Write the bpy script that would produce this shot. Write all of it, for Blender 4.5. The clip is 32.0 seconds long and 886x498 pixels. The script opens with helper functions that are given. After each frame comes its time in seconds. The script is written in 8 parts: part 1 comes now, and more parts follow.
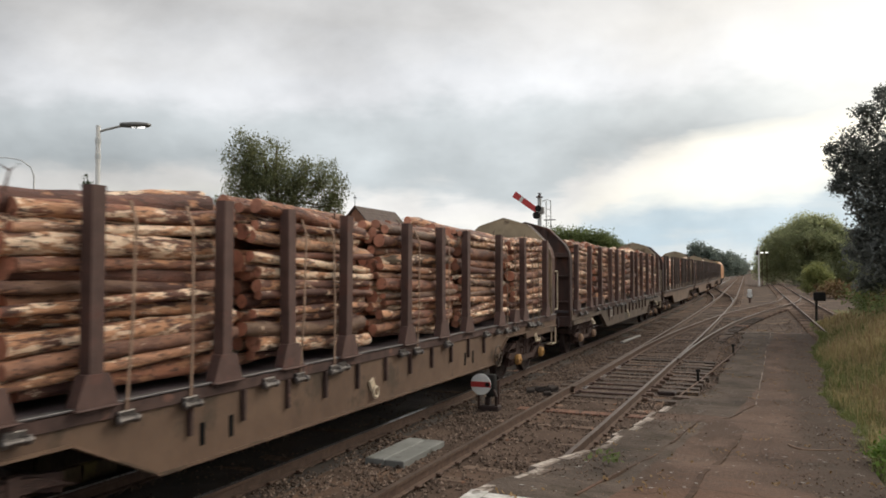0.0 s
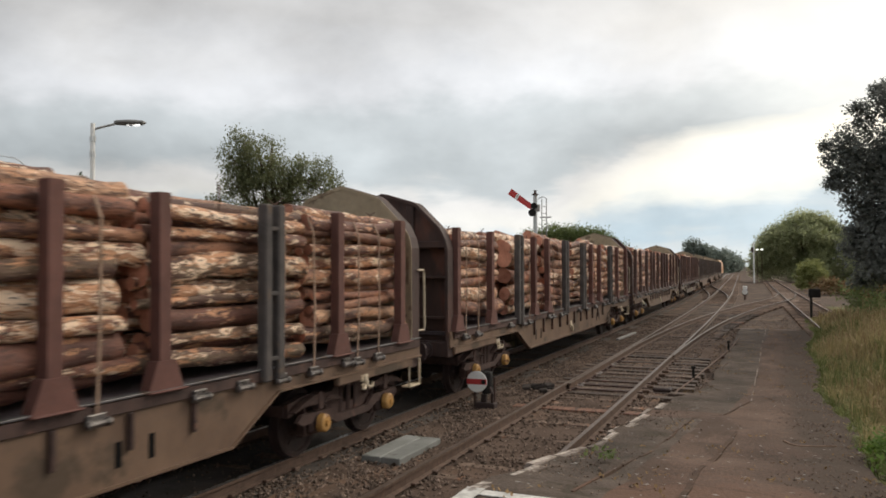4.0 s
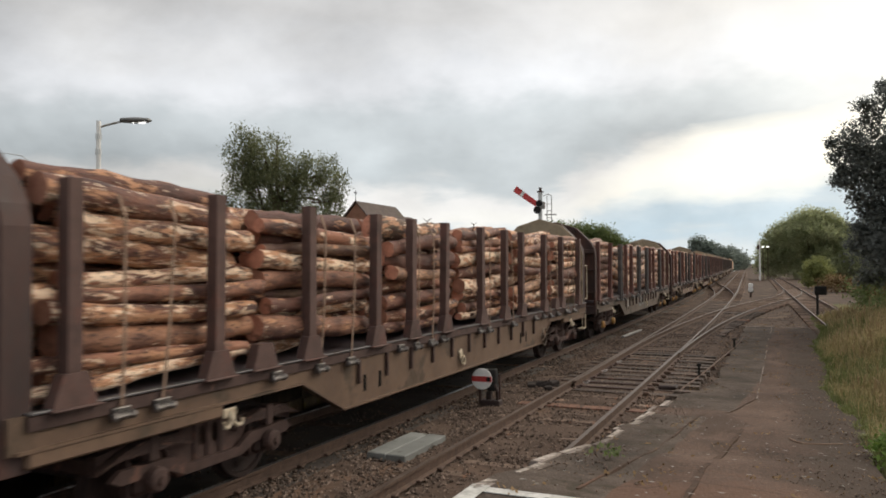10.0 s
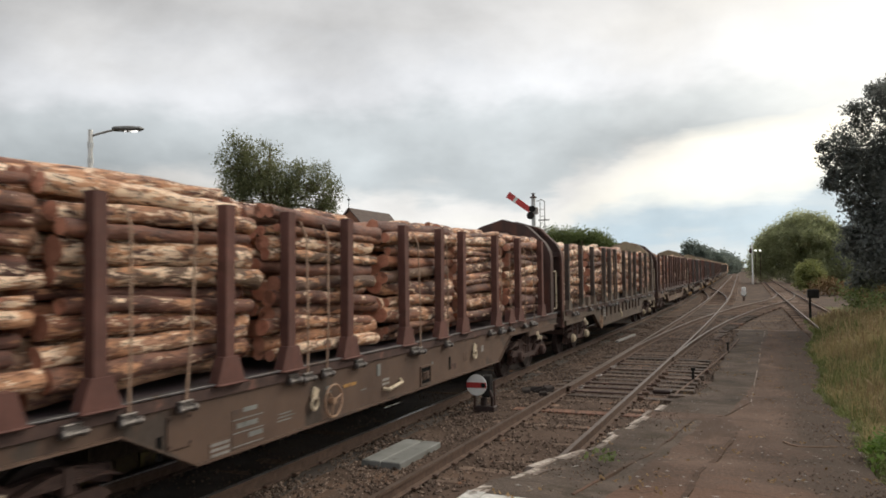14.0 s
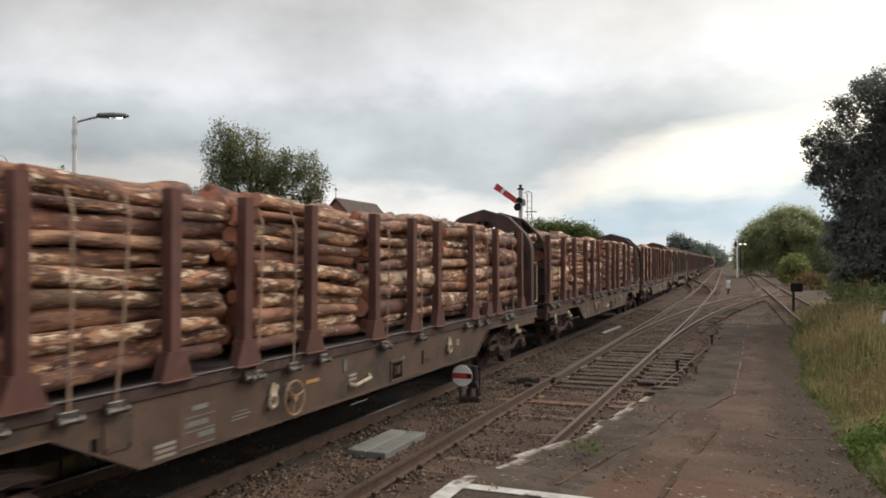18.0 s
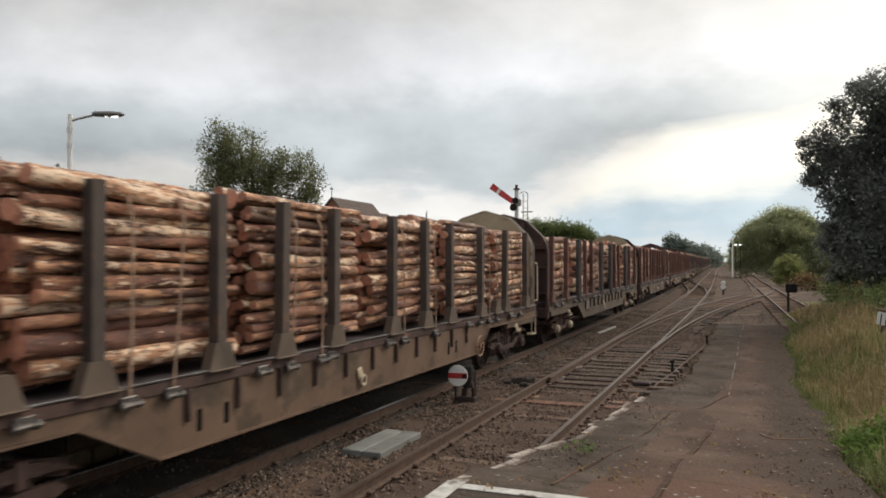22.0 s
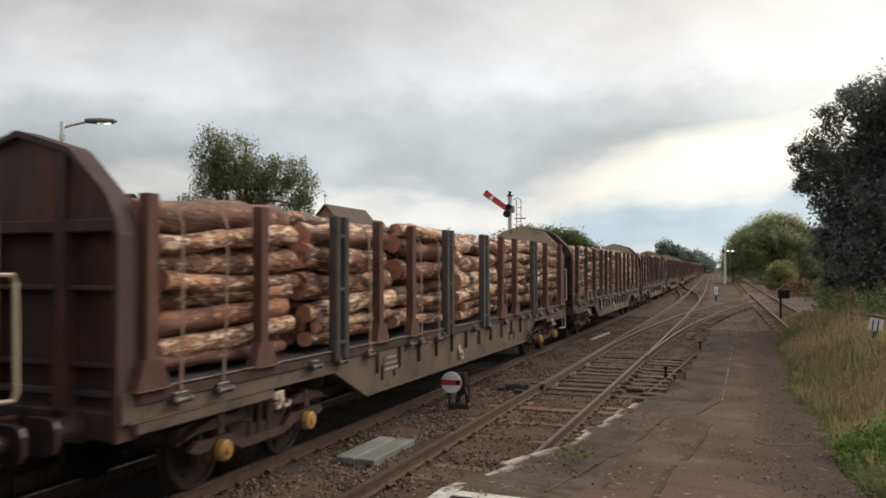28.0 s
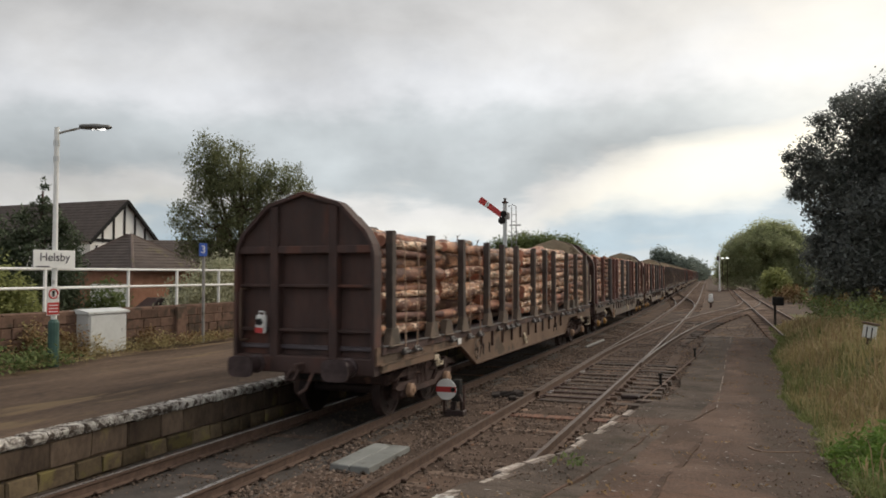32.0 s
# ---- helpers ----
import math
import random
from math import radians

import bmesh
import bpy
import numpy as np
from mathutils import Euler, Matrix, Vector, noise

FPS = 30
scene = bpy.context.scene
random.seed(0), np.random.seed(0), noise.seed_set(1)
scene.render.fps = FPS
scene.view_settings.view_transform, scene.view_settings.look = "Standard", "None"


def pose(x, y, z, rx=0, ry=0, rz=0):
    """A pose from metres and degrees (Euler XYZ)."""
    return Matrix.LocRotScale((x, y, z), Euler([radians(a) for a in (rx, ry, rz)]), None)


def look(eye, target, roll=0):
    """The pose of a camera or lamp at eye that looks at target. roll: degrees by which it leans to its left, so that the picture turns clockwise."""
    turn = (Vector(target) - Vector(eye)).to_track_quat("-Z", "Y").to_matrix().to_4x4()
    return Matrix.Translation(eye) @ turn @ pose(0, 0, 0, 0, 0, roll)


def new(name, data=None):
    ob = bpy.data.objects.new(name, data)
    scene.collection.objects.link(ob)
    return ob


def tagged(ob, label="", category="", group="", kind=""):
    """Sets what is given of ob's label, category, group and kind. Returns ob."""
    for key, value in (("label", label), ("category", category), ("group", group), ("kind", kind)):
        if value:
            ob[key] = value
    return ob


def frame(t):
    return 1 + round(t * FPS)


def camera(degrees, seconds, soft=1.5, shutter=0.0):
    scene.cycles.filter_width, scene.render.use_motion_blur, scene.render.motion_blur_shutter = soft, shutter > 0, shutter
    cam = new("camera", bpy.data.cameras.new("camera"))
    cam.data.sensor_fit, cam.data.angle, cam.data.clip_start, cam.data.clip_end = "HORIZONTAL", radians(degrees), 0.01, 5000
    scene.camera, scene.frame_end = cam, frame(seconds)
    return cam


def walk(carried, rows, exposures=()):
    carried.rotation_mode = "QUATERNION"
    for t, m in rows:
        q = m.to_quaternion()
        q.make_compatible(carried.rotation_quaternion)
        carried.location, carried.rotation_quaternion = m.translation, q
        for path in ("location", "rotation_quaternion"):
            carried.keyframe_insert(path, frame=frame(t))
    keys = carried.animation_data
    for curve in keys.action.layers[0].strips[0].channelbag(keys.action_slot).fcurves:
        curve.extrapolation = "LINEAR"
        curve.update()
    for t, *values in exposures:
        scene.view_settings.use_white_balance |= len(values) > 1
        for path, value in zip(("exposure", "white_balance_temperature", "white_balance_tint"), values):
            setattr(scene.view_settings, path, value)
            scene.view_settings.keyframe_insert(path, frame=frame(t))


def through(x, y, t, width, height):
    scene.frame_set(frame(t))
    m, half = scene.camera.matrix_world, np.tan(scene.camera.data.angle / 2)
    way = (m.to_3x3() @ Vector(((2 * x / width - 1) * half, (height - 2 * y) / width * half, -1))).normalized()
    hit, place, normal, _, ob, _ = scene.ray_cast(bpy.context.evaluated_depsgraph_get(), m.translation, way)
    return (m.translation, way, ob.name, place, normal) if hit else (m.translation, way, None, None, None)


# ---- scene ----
EYE = (0.0, 0.0, 2.55)
# seconds, turn to the left of the track, tilt up, roll (degrees)
PATH = [(0, 23.640, 1.526, -0.051), (0.5, 23.500, 1.640, -0.044), (1, 23.387, 1.730, -0.036), (1.5, 23.317, 1.821, -0.064), (2, 23.281, 1.858, -0.052), (2.5, 23.253, 1.797, -0.064), (3, 23.273, 1.654, -0.080), (3.5, 23.285, 1.464, -0.122), (5.5, 23.588, 1.218, -0.314), (6, 23.670, 1.159, -0.389), (6.5, 23.729, 1.049, -0.456), (7, 23.816, 0.911, -0.423), (7.5, 23.828, 0.838, -0.313), (8, 23.829, 0.841, -0.292), (8.5, 23.816, 0.903, -0.288), (9, 23.814, 1.018, -0.172), (9.5, 23.810, 1.095, -0.217), (10, 23.705, 1.145, -0.165), (10.5, 23.609, 1.145, -0.374), (11, 23.568, 1.133, -0.508), (11.5, 23.640, 1.165, -0.692), (12, 23.650, 1.239, -0.712), (12.5, 23.631, 1.317, -0.603), (13, 23.506, 1.361, -0.557), (13.5, 23.350, 1.471, -0.615), (14, 23.220, 1.607, -0.638), (14.5, 23.104, 1.755, -0.608), (16.5, 22.644, 1.533, -0.111), (17, 22.585, 1.300, -0.053), (17.5, 22.407, 1.069, -0.107), (18, 22.252, 0.917, -0.143), (18.5, 22.142, 0.754, -0.137), (19, 21.997, 0.685, -0.174), (19.5, 21.927, 0.637, -0.139), (20, 21.878, 0.635, -0.013), (20.5, 21.906, 0.623, 0.090), (21, 21.938, 0.689, 0.236), (21.5, 21.960, 0.762, 0.237), (22, 21.942, 0.909, 0.019), (22.5, 21.871, 1.066, 0.081), (23, 21.868, 1.273, 0.095), (23.5, 21.818, 1.384, 0.062), (24, 21.818, 1.547, 0.016), (24.5, 21.830, 1.646, -0.075), (25, 21.876, 1.688, -0.006), (25.5, 21.924, 1.709, 0.089), (27.5, 21.549, 1.499, 0.028), (28, 21.455, 1.399, -0.084), (28.5, 21.361, 1.341, -0.063), (29, 21.278, 1.369, -0.026), (29.5, 21.218, 1.439, -0.019), (30, 21.216, 1.577, -0.007), (30.5, 21.209, 1.707, 0.009), (31, 21.152, 1.828, -0.002), (31.5, 21.069, 1.881, 0.037), (32, 21.092, 1.891, 0.000)]
cam = camera(59.82, 32.0, soft=1.75, shutter=0.2)
walk(cam, [(t, pose(*EYE, 90 + up, 0, left) @ pose(0, 0, 0, 0, 0, roll)) for t, left, up, roll in PATH], [(0.0, 0.07), (12.0, 0.07), (22.0, 0.05), (28.0, 0.0), (32.0, -0.05)])

# ---------------------------------------------------------------- light
SUN_AZ, SUN_EL = radians(-38), radians(37)      # to the right of the track, low behind cloud
SUN_WAY = Vector((-math.sin(SUN_AZ) * math.cos(SUN_EL), math.cos(SUN_AZ) * math.cos(SUN_EL), math.sin(SUN_EL)))


def build_world():
    w = bpy.data.worlds.new("overcast_evening_sky")
    scene.world = w
    w.use_nodes = True
    nt = w.node_tree
    nt.nodes.clear()
    N = lambda kind: nt.nodes.new(kind)
    L = nt.links.new
    out, bg = N("ShaderNodeOutputWorld"), N("ShaderNodeBackground")
    sky = N("ShaderNodeTexSky")
    sky.sky_type, sky.sun_disc = "NISHITA", False
    sky.sun_elevation, sky.sun_rotation = SUN_EL, -SUN_AZ
    sky.air_density, sky.dust_density = 1.0, 2.0
    tc = N("ShaderNodeTexCoord")
    sep = N("ShaderNodeSeparateXYZ")
    L(tc.outputs["Generated"], sep.inputs[0])

    def m(op, a, b=None, c=None, clamp=False):
        n = N("ShaderNodeMath")
        n.operation, n.use_clamp = op, clamp
        for i, v in enumerate((a, b, c)):
            if v is None:
                continue
            if isinstance(v, (int, float)):
                n.inputs[i].default_value = v
            else:
                L(v, n.inputs[i])
        return n.outputs[0]

    def ramp(v, stops):
        n = N("ShaderNodeValToRGB")
        L(v, n.inputs[0])
        e = n.color_ramp.elements
        while len(e) < len(stops):
            e.new(0.5)
        for s, (p, c) in zip(e, stops):
            s.position, s.color = p, (*c, 1)
        n.color_ramp.interpolation = "EASE"
        return n.outputs[0]

    def mix(f, a, b, how="MIX"):
        n = N("ShaderNodeMix")
        n.data_type, n.blend_type = "RGBA", how
        for sock, v in ((n.inputs[0], f), (n.inputs[6], a), (n.inputs[7], b)):
            if isinstance(v, (int, float)):
                sock.default_value = v
            elif isinstance(v, tuple):
                sock.default_value = (*v, 1)
            else:
                L(v, sock)
        return n.outputs[2]

    # the cloud deck: a sheet overhead, seen by its plane coordinates
    zz = m("MAXIMUM", m("ADD", sep.outputs[2], 0.13), 0.05)
    px, py = m("DIVIDE", sep.outputs[0], zz), m("DIVIDE", sep.outputs[1], zz)
    comb = N("ShaderNodeCombineXYZ")
    L(px, comb.inputs[0]), L(py, comb.inputs[1])

    def cloud(scale, detail, rough, at, warp=0.0):
        mp = N("ShaderNodeMapping")
        L(comb.outputs[0], mp.inputs[0])
        mp.inputs[1].default_value = at
        n = N("ShaderNodeTexNoise")
        n.inputs["Scale"].default_value, n.inputs["Detail"].default_value = scale, detail
        n.inputs["Roughness"].default_value, n.inputs["Distortion"].default_value = rough, warp
        L(mp.outputs[0], n.inputs["Vector"])
        return n.outputs[0]

    mid = cloud(1.3, 8, 0.6, CLOUD_AT, 0.4)
    soft = N("ShaderNodeTexNoise")
    soft.inputs["Scale"].default_value, soft.inputs["Detail"].default_value, soft.inputs["Roughness"].default_value = 4.2, 5.0, 0.55
    sm = N("ShaderNodeMapping")
    sm.inputs[3].default_value = (0.7, 0.7, 1.35)
    L(tc.outputs["Generated"], sm.inputs[0]), L(sm.outputs[0], soft.inputs["Vector"])
    # layers of the deck by height above the horizon, their edges broken by noise
    lift = m("ADD", m("MULTIPLY", m("SUBTRACT", soft.outputs[0], 0.5), 0.20), m("MULTIPLY", m("SUBTRACT", mid, 0.5), 0.055))
    high = m("ADD", m("ADD", sep.outputs[2], lift), m("MULTIPLY", m("ADD", sep.outputs[0], 0.3), -0.05))
    layers = ramp(m("ADD", high, 0.1), LAYERS)
    puff = N("ShaderNodeTexNoise")
    puff.inputs["Scale"].default_value, puff.inputs["Detail"].default_value, puff.inputs["Roughness"].default_value, puff.inputs["Distortion"].default_value = 5.2, 7.0, 0.56, 0.2
    pm = N("ShaderNodeMapping")
    pm.inputs[1].default_value, pm.inputs[3].default_value = (1.3, 0.4, 2.2), (0.85, 0.85, 1.2)
    L(tc.outputs["Generated"], pm.inputs[0]), L(pm.outputs[0], puff.inputs["Vector"])
    tone = m("ADD", 0.215, m("ADD", m("MULTIPLY", puff.outputs[0], 0.95), m("MULTIPLY", soft.outputs[0], 0.72)))
    tone = m("MULTIPLY", tone, m("MULTIPLY_ADD", m("MINIMUM", m("ADD", sep.outputs[0], 0.15), 0.0), 0.28, 1.0))      # the deck thickens to the west
    sc = N("ShaderNodeVectorMath")
    sc.operation = "SCALE"
    L(layers, sc.inputs[0]), L(tone, sc.inputs["Scale"])
    grey = sc.outputs[0]
    # glow of the hidden sun through the deck
    dot = N("ShaderNodeVectorMath")
    dot.operation = "DOT_PRODUCT"
    L(tc.outputs["Generated"], dot.inputs[0])
    dot.inputs[1].default_value = SUN_WAY
    near = m("MAXIMUM", dot.outputs["Value"], 0.0)
    thin = m("MULTIPLY_ADD", soft.outputs[0], 2.4, -0.55, clamp=True)
    glow = m("MULTIPLY", m("POWER", near, 9.0), thin)
    c3b = mix(m("MULTIPLY", glow, 3.6, clamp=True), mix(m("MULTIPLY", m("POWER", near, 4.0), 0.25), grey, (1.0, 0.95, 0.86)), (1.5, 1.38, 1.16))
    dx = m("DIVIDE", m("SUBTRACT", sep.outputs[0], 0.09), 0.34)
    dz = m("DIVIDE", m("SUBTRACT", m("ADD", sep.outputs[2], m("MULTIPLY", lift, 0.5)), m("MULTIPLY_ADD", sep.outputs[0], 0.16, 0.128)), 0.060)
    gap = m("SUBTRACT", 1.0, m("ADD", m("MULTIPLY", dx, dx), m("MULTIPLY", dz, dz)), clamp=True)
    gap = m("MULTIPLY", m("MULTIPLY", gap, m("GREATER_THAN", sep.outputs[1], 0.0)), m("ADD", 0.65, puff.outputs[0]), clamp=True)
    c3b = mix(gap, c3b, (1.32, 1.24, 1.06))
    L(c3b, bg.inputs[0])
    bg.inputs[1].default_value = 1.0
    bg2 = N("ShaderNodeBackground")
    L(sky.outputs[0], bg2.inputs[0])
    bg2.inputs[1].default_value = 0.05
    blend = N("ShaderNodeMixShader")
    blend.inputs[0].default_value = 0.94
    L(bg2.outputs[0], blend.inputs[1]), L(bg.outputs[0], blend.inputs[2])
    L(blend.outputs[0], out.inputs[0])


CLOUD_AT = (3.0, 1.0, 0.0)
LAYERS = [(0.0, (0.55, 0.62, 0.66)), (0.10, (0.70, 0.77, 0.80)), (0.13, (0.55, 0.68, 0.765)), (0.165, (0.66, 0.755, 0.81)), (0.19, (0.88, 0.87, 0.83)),
          (0.215, (0.83, 0.82, 0.80)), (0.245, (0.55, 0.595, 0.615)), (0.295, (0.63, 0.675, 0.695)), (0.34, (0.83, 0.845, 0.87)), (0.375, (0.78, 0.785, 0.795)),
          (0.41, (0.69, 0.685, 0.68)), (0.60, (0.70, 0.71, 0.72)), (1.0, (0.66, 0.67, 0.69))]
build_world()
sun = new("sun", bpy.data.lights.new("sun", "SUN"))
sun.data.energy, sun.data.angle, sun.data.color = 1.42, radians(28), (1.0, 0.92, 0.80)
sun.matrix_basis = look((0, 0, 60), Vector((0, 0, 60)) - SUN_WAY)

# ---------------------------------------------------------------- materials
MATS = {}
TRAIN_WORDS = ("paint", "steel", "iron", "deck", "log", "bark")


def rosy(name, c):
    """Shifts base colours a little to red: a colour cast put into the materials."""
    if any(w in name for w in ("green", "blue", "white", "grey_c", "glass", "lens", "turf", "black", "letter", "red_s", "olive", "bulkhead_enamel", "galvanised", "tan_weathered")):
        return c
    k = (1.12, 0.865, 0.90) if any(w in name for w in TRAIN_WORDS) else (1.07, 0.95, 0.905) if any(w in name for w in ("tarmac", "dirt", "ballast", "earth", "sleeper", "surface")) else (1.02, 0.955, 0.94)
    return tuple(a * b for a, b in zip(c, k))




def mat(name, c1, c2, scale=3.0, rough=0.8, metal=0.0, bump=0.3, fine=18.0, spots=None, spot_scale=1.2, spot_level=0.58,
        stretch=(1, 1, 1), vary=0.12, emit=0.0, speck=0.45):
    """Two-scale noise between two base colours, an optional third colour in stains, relief from the fine grain."""
    if name in MATS:
        return MATS[name]
    c1, c2, spots = rosy(name, c1), rosy(name, c2), spots and rosy(name, spots)
    ma = bpy.data.materials.new(name)
    ma.use_nodes = True
    nt = ma.node_tree
    b = nt.nodes["Principled BSDF"]
    N, L = nt.nodes.new, nt.links.new
    tc, mp = N("ShaderNodeTexCoord"), N("ShaderNodeMapping")
    mp.inputs[3].default_value = stretch
    L(tc.outputs["Object"], mp.inputs[0])
    info = N("ShaderNodeObjectInfo")
    geo = N("ShaderNodeNewGeometry")
    add = N("ShaderNodeMath")
    add.operation = "ADD"
    L(info.outputs["Random"], add.inputs[0]), L(geo.outputs["Random Per Island"], add.inputs[1])
    fr = N("ShaderNodeMath")
    fr.operation = "FRACT"
    L(add.outputs[0], fr.inputs[0])
    shift = N("ShaderNodeVectorMath")
    shift.operation = "SCALE"
    comb = N("ShaderNodeCombineXYZ")
    comb.inputs[0].default_value, comb.inputs[1].default_value, comb.inputs[2].default_value = 31, 17, 23
    L(comb.outputs[0], shift.inputs[0]), L(fr.outputs[0], shift.inputs["Scale"])
    vec = N("ShaderNodeVectorMath")
    L(mp.outputs[0], vec.inputs[0]), L(shift.outputs[0], vec.inputs[1])

    def noise_at(s, detail=4.0):
        n = N("ShaderNodeTexNoise")
        n.inputs["Scale"].default_value, n.inputs["Detail"].default_value, n.inputs["Roughness"].default_value = s, detail, 0.6
        L(vec.outputs[0], n.inputs["Vector"])
        return n.outputs[0]

    def mixed(f, a, c):
        n = N("ShaderNodeMix")
        n.data_type = "RGBA"
        for sock, v in ((n.inputs[0], f), (n.inputs[6], a), (n.inputs[7], c)):
            if isinstance(v, (int, float)):
                sock.default_value = v
            elif isinstance(v, tuple):
                sock.default_value = (*v, 1)
            else:
                L(v, sock)
        return n.outputs[2]

    def stretch_range(v, lo, hi):
        n = N("ShaderNodeMapRange")
        L(v, n.inputs[0])
        n.inputs[1].default_value, n.inputs[2].default_value = lo, hi
        return n.outputs[0]

    coarse, grain = noise_at(scale), noise_at(fine, 3.0)
    f = N("ShaderNodeMath")
    f.operation = "MULTIPLY_ADD"
    L(grain, f.inputs[0])
    f.inputs[1].default_value = speck
    L(coarse, f.inputs[2])
    col = mixed(stretch_range(f.outputs[0], 0.275 + 0.5 * speck, 0.725 + 0.5 * speck), c1, c2)
    if spots:
        col = mixed(stretch_range(noise_at(spot_scale, 5.0), spot_level, spot_level + 0.07), col, spots)
    if vary:
        hsv = N("ShaderNodeHueSaturation")
        vv = N("ShaderNodeMapRange")
        L(fr.outputs[0], vv.inputs[0])
        vv.inputs[3].default_value, vv.inputs[4].default_value = 1 - vary, 1 + vary
        L(vv.outputs[0], hsv.inputs["Value"]), L(col, hsv.inputs["Color"])
        col = hsv.outputs[0]
    L(col, b.inputs["Base Color"])
    rr = N("ShaderNodeMapRange")
    L(grain, rr.inputs[0])
    rr.inputs[1].default_value, rr.inputs[2].default_value = 0.3, 0.7
    rr.inputs[3].default_value, rr.inputs[4].default_value = max(0.05, rough - 0.12), min(1.0, rough + 0.1)
    L(rr.outputs[0], b.inputs["Roughness"])
    b.inputs["Metallic"].default_value = metal
    if rough >= 0.88:
        b.inputs["Specular IOR Level"].default_value = 0.15
    if bump:
        bp = N("ShaderNodeBump")
        bp.inputs["Strength"].default_value, bp.inputs["Distance"].default_value = bump, 0.02
        L(f.outputs[0], bp.inputs["Height"]), L(bp.outputs[0], b.inputs["Normal"])
    if emit:
        b.inputs["Emission Color"].default_value = (1.0, 0.98, 0.94, 1)
        b.inputs["Emission Strength"].default_value = emit
    MATS[name] = ma
    return ma


SOLE = {"tan": mat("tan_weathered_paint", (0.099, 0.058, 0.037), (0.166, 0.102, 0.065), 1.5, 0.75, 0.0, 0.15, 14, (0.07, 0.045, 0.028), 1.1, 0.55),
        "grey": mat("olive_grey_paint", (0.078, 0.054, 0.039), (0.142, 0.100, 0.072), 1.5, 0.75, 0.0, 0.15, 14, (0.06, 0.045, 0.032), 1.1, 0.56),
        "red": mat("brown_olive_paint", (0.078, 0.045, 0.031), (0.135, 0.081, 0.055), 1.5, 0.75, 0.0, 0.15, 14, (0.06, 0.042, 0.032), 1.1, 0.55)}
STAKE = {"brown": mat("rusty_brown_steel", (0.078, 0.042, 0.032), (0.128, 0.071, 0.053), 4, 0.8, 0.1, 0.25, 25, (0.09, 0.05, 0.035), 3, 0.58),
         "umber": mat("umber_brown_steel", (0.056, 0.039, 0.031), (0.104, 0.074, 0.058), 4, 0.8, 0.0, 0.25, 25, (0.10, 0.06, 0.045), 3, 0.58),
         "dark": mat("dark_olive_steel", (0.050, 0.036, 0.030), (0.092, 0.067, 0.056), 4, 0.75, 0.1, 0.25, 25, (0.12, 0.07, 0.045), 3, 0.6),
         "grey": mat("blue_grey_galvanised_steel", (0.062, 0.055, 0.053), (0.108, 0.094, 0.088), 4, 0.88, 0.0, 0.15, 25, (0.12, 0.09, 0.07), 3, 0.62)}
M_TAN_PLATE = mat("tan_bulkhead_enamel", (0.225, 0.178, 0.115), (0.39, 0.318, 0.215), 1.2, 0.7, 0.0, 0.2, 9, (0.15, 0.108, 0.07), 2.2, 0.57)
M_DARK_PLATE = mat("dark_brown_bulkhead_paint", (0.026, 0.018, 0.015), (0.070, 0.047, 0.037), 2.2, 0.75, 0.0, 0.3, 14, (0.085, 0.044, 0.029), 1.1, 0.55, (1, 1, 0.35))
M_IRON = mat("grimy_bogie_iron", (0.036, 0.026, 0.021), (0.082, 0.060, 0.047), 5, 0.8, 0.15, 0.4, 30, (0.13, 0.085, 0.06), 3, 0.6)
M_WHEEL = mat("worn_wheel_steel", (0.02, 0.016, 0.014), (0.045, 0.034, 0.028), 5, 0.7, 0.2, 0.2, 30)
M_BUFFER = mat("greasy_buffer_steel", (0.032, 0.028, 0.027), (0.085, 0.076, 0.072), 4, 0.45, 0.4, 0.1, 20)
# near-black that stands for the shade inside openings
M_HOLE_SHADE = mat("black_slot_opening", (0.003, 0.003, 0.003), (0.006, 0.005, 0.005), 5, 0.95, 0.0, 0.0, 25)
M_RATCHET = mat("worn_bright_ratchet_metal", (0.086, 0.083, 0.079), (0.216, 0.209, 0.202), 9, 0.34, 0.7, 0.1, 40)
# worn lip metal, made paler to carry the bright line along the edge
M_LIP = mat("worn_grey_lip_metal", (0.075, 0.075, 0.078), (0.15, 0.15, 0.155), 5, 0.42, 0.4, 0.15, 30, (0.08, 0.055, 0.04), 3, 0.58)
M_YELLOW = mat("yellow_axlebox_paint", (0.30, 0.20, 0.045), (0.45, 0.32, 0.10), 6, 0.6, 0.0, 0.1, 25, (0.2, 0.13, 0.06), 7, 0.56)
M_CREAM = mat("cream_enamel", (0.40, 0.34, 0.24), (0.56, 0.49, 0.36), 6, 0.6, 0.0, 0.1, 25, (0.22, 0.17, 0.11), 8, 0.58)
M_STRAP = mat("faded_webbing_strap", (0.21, 0.15, 0.11), (0.31, 0.225, 0.17), 9, 0.9, 0.0, 0.2, 60)
M_WHITE = mat("white_paint", (0.68, 0.67, 0.64), (0.80, 0.79, 0.76), 3, 0.55, 0.0, 0.08, 20, (0.42, 0.40, 0.36), 3.5, 0.64)
M_RED = mat("red_signal_paint", (0.42, 0.03, 0.03), (0.52, 0.05, 0.045), 5, 0.5, 0.0, 0.05, 20)
M_BLACK = mat("black_paint", (0.014, 0.013, 0.013), (0.034, 0.032, 0.03), 5, 0.9, 0.0, 0.1, 25)
M_RUST = mat("rusted_rail_side", (0.072, 0.046, 0.034), (0.142, 0.094, 0.068), 8, 0.85, 0.1, 0.4, 40)
M_SHINE = mat("polished_rail_head", (0.36, 0.35, 0.34), (0.50, 0.49, 0.47), 4, 0.32, 0.85, 0.05, 30, (0.24, 0.17, 0.12), 6, 0.6)
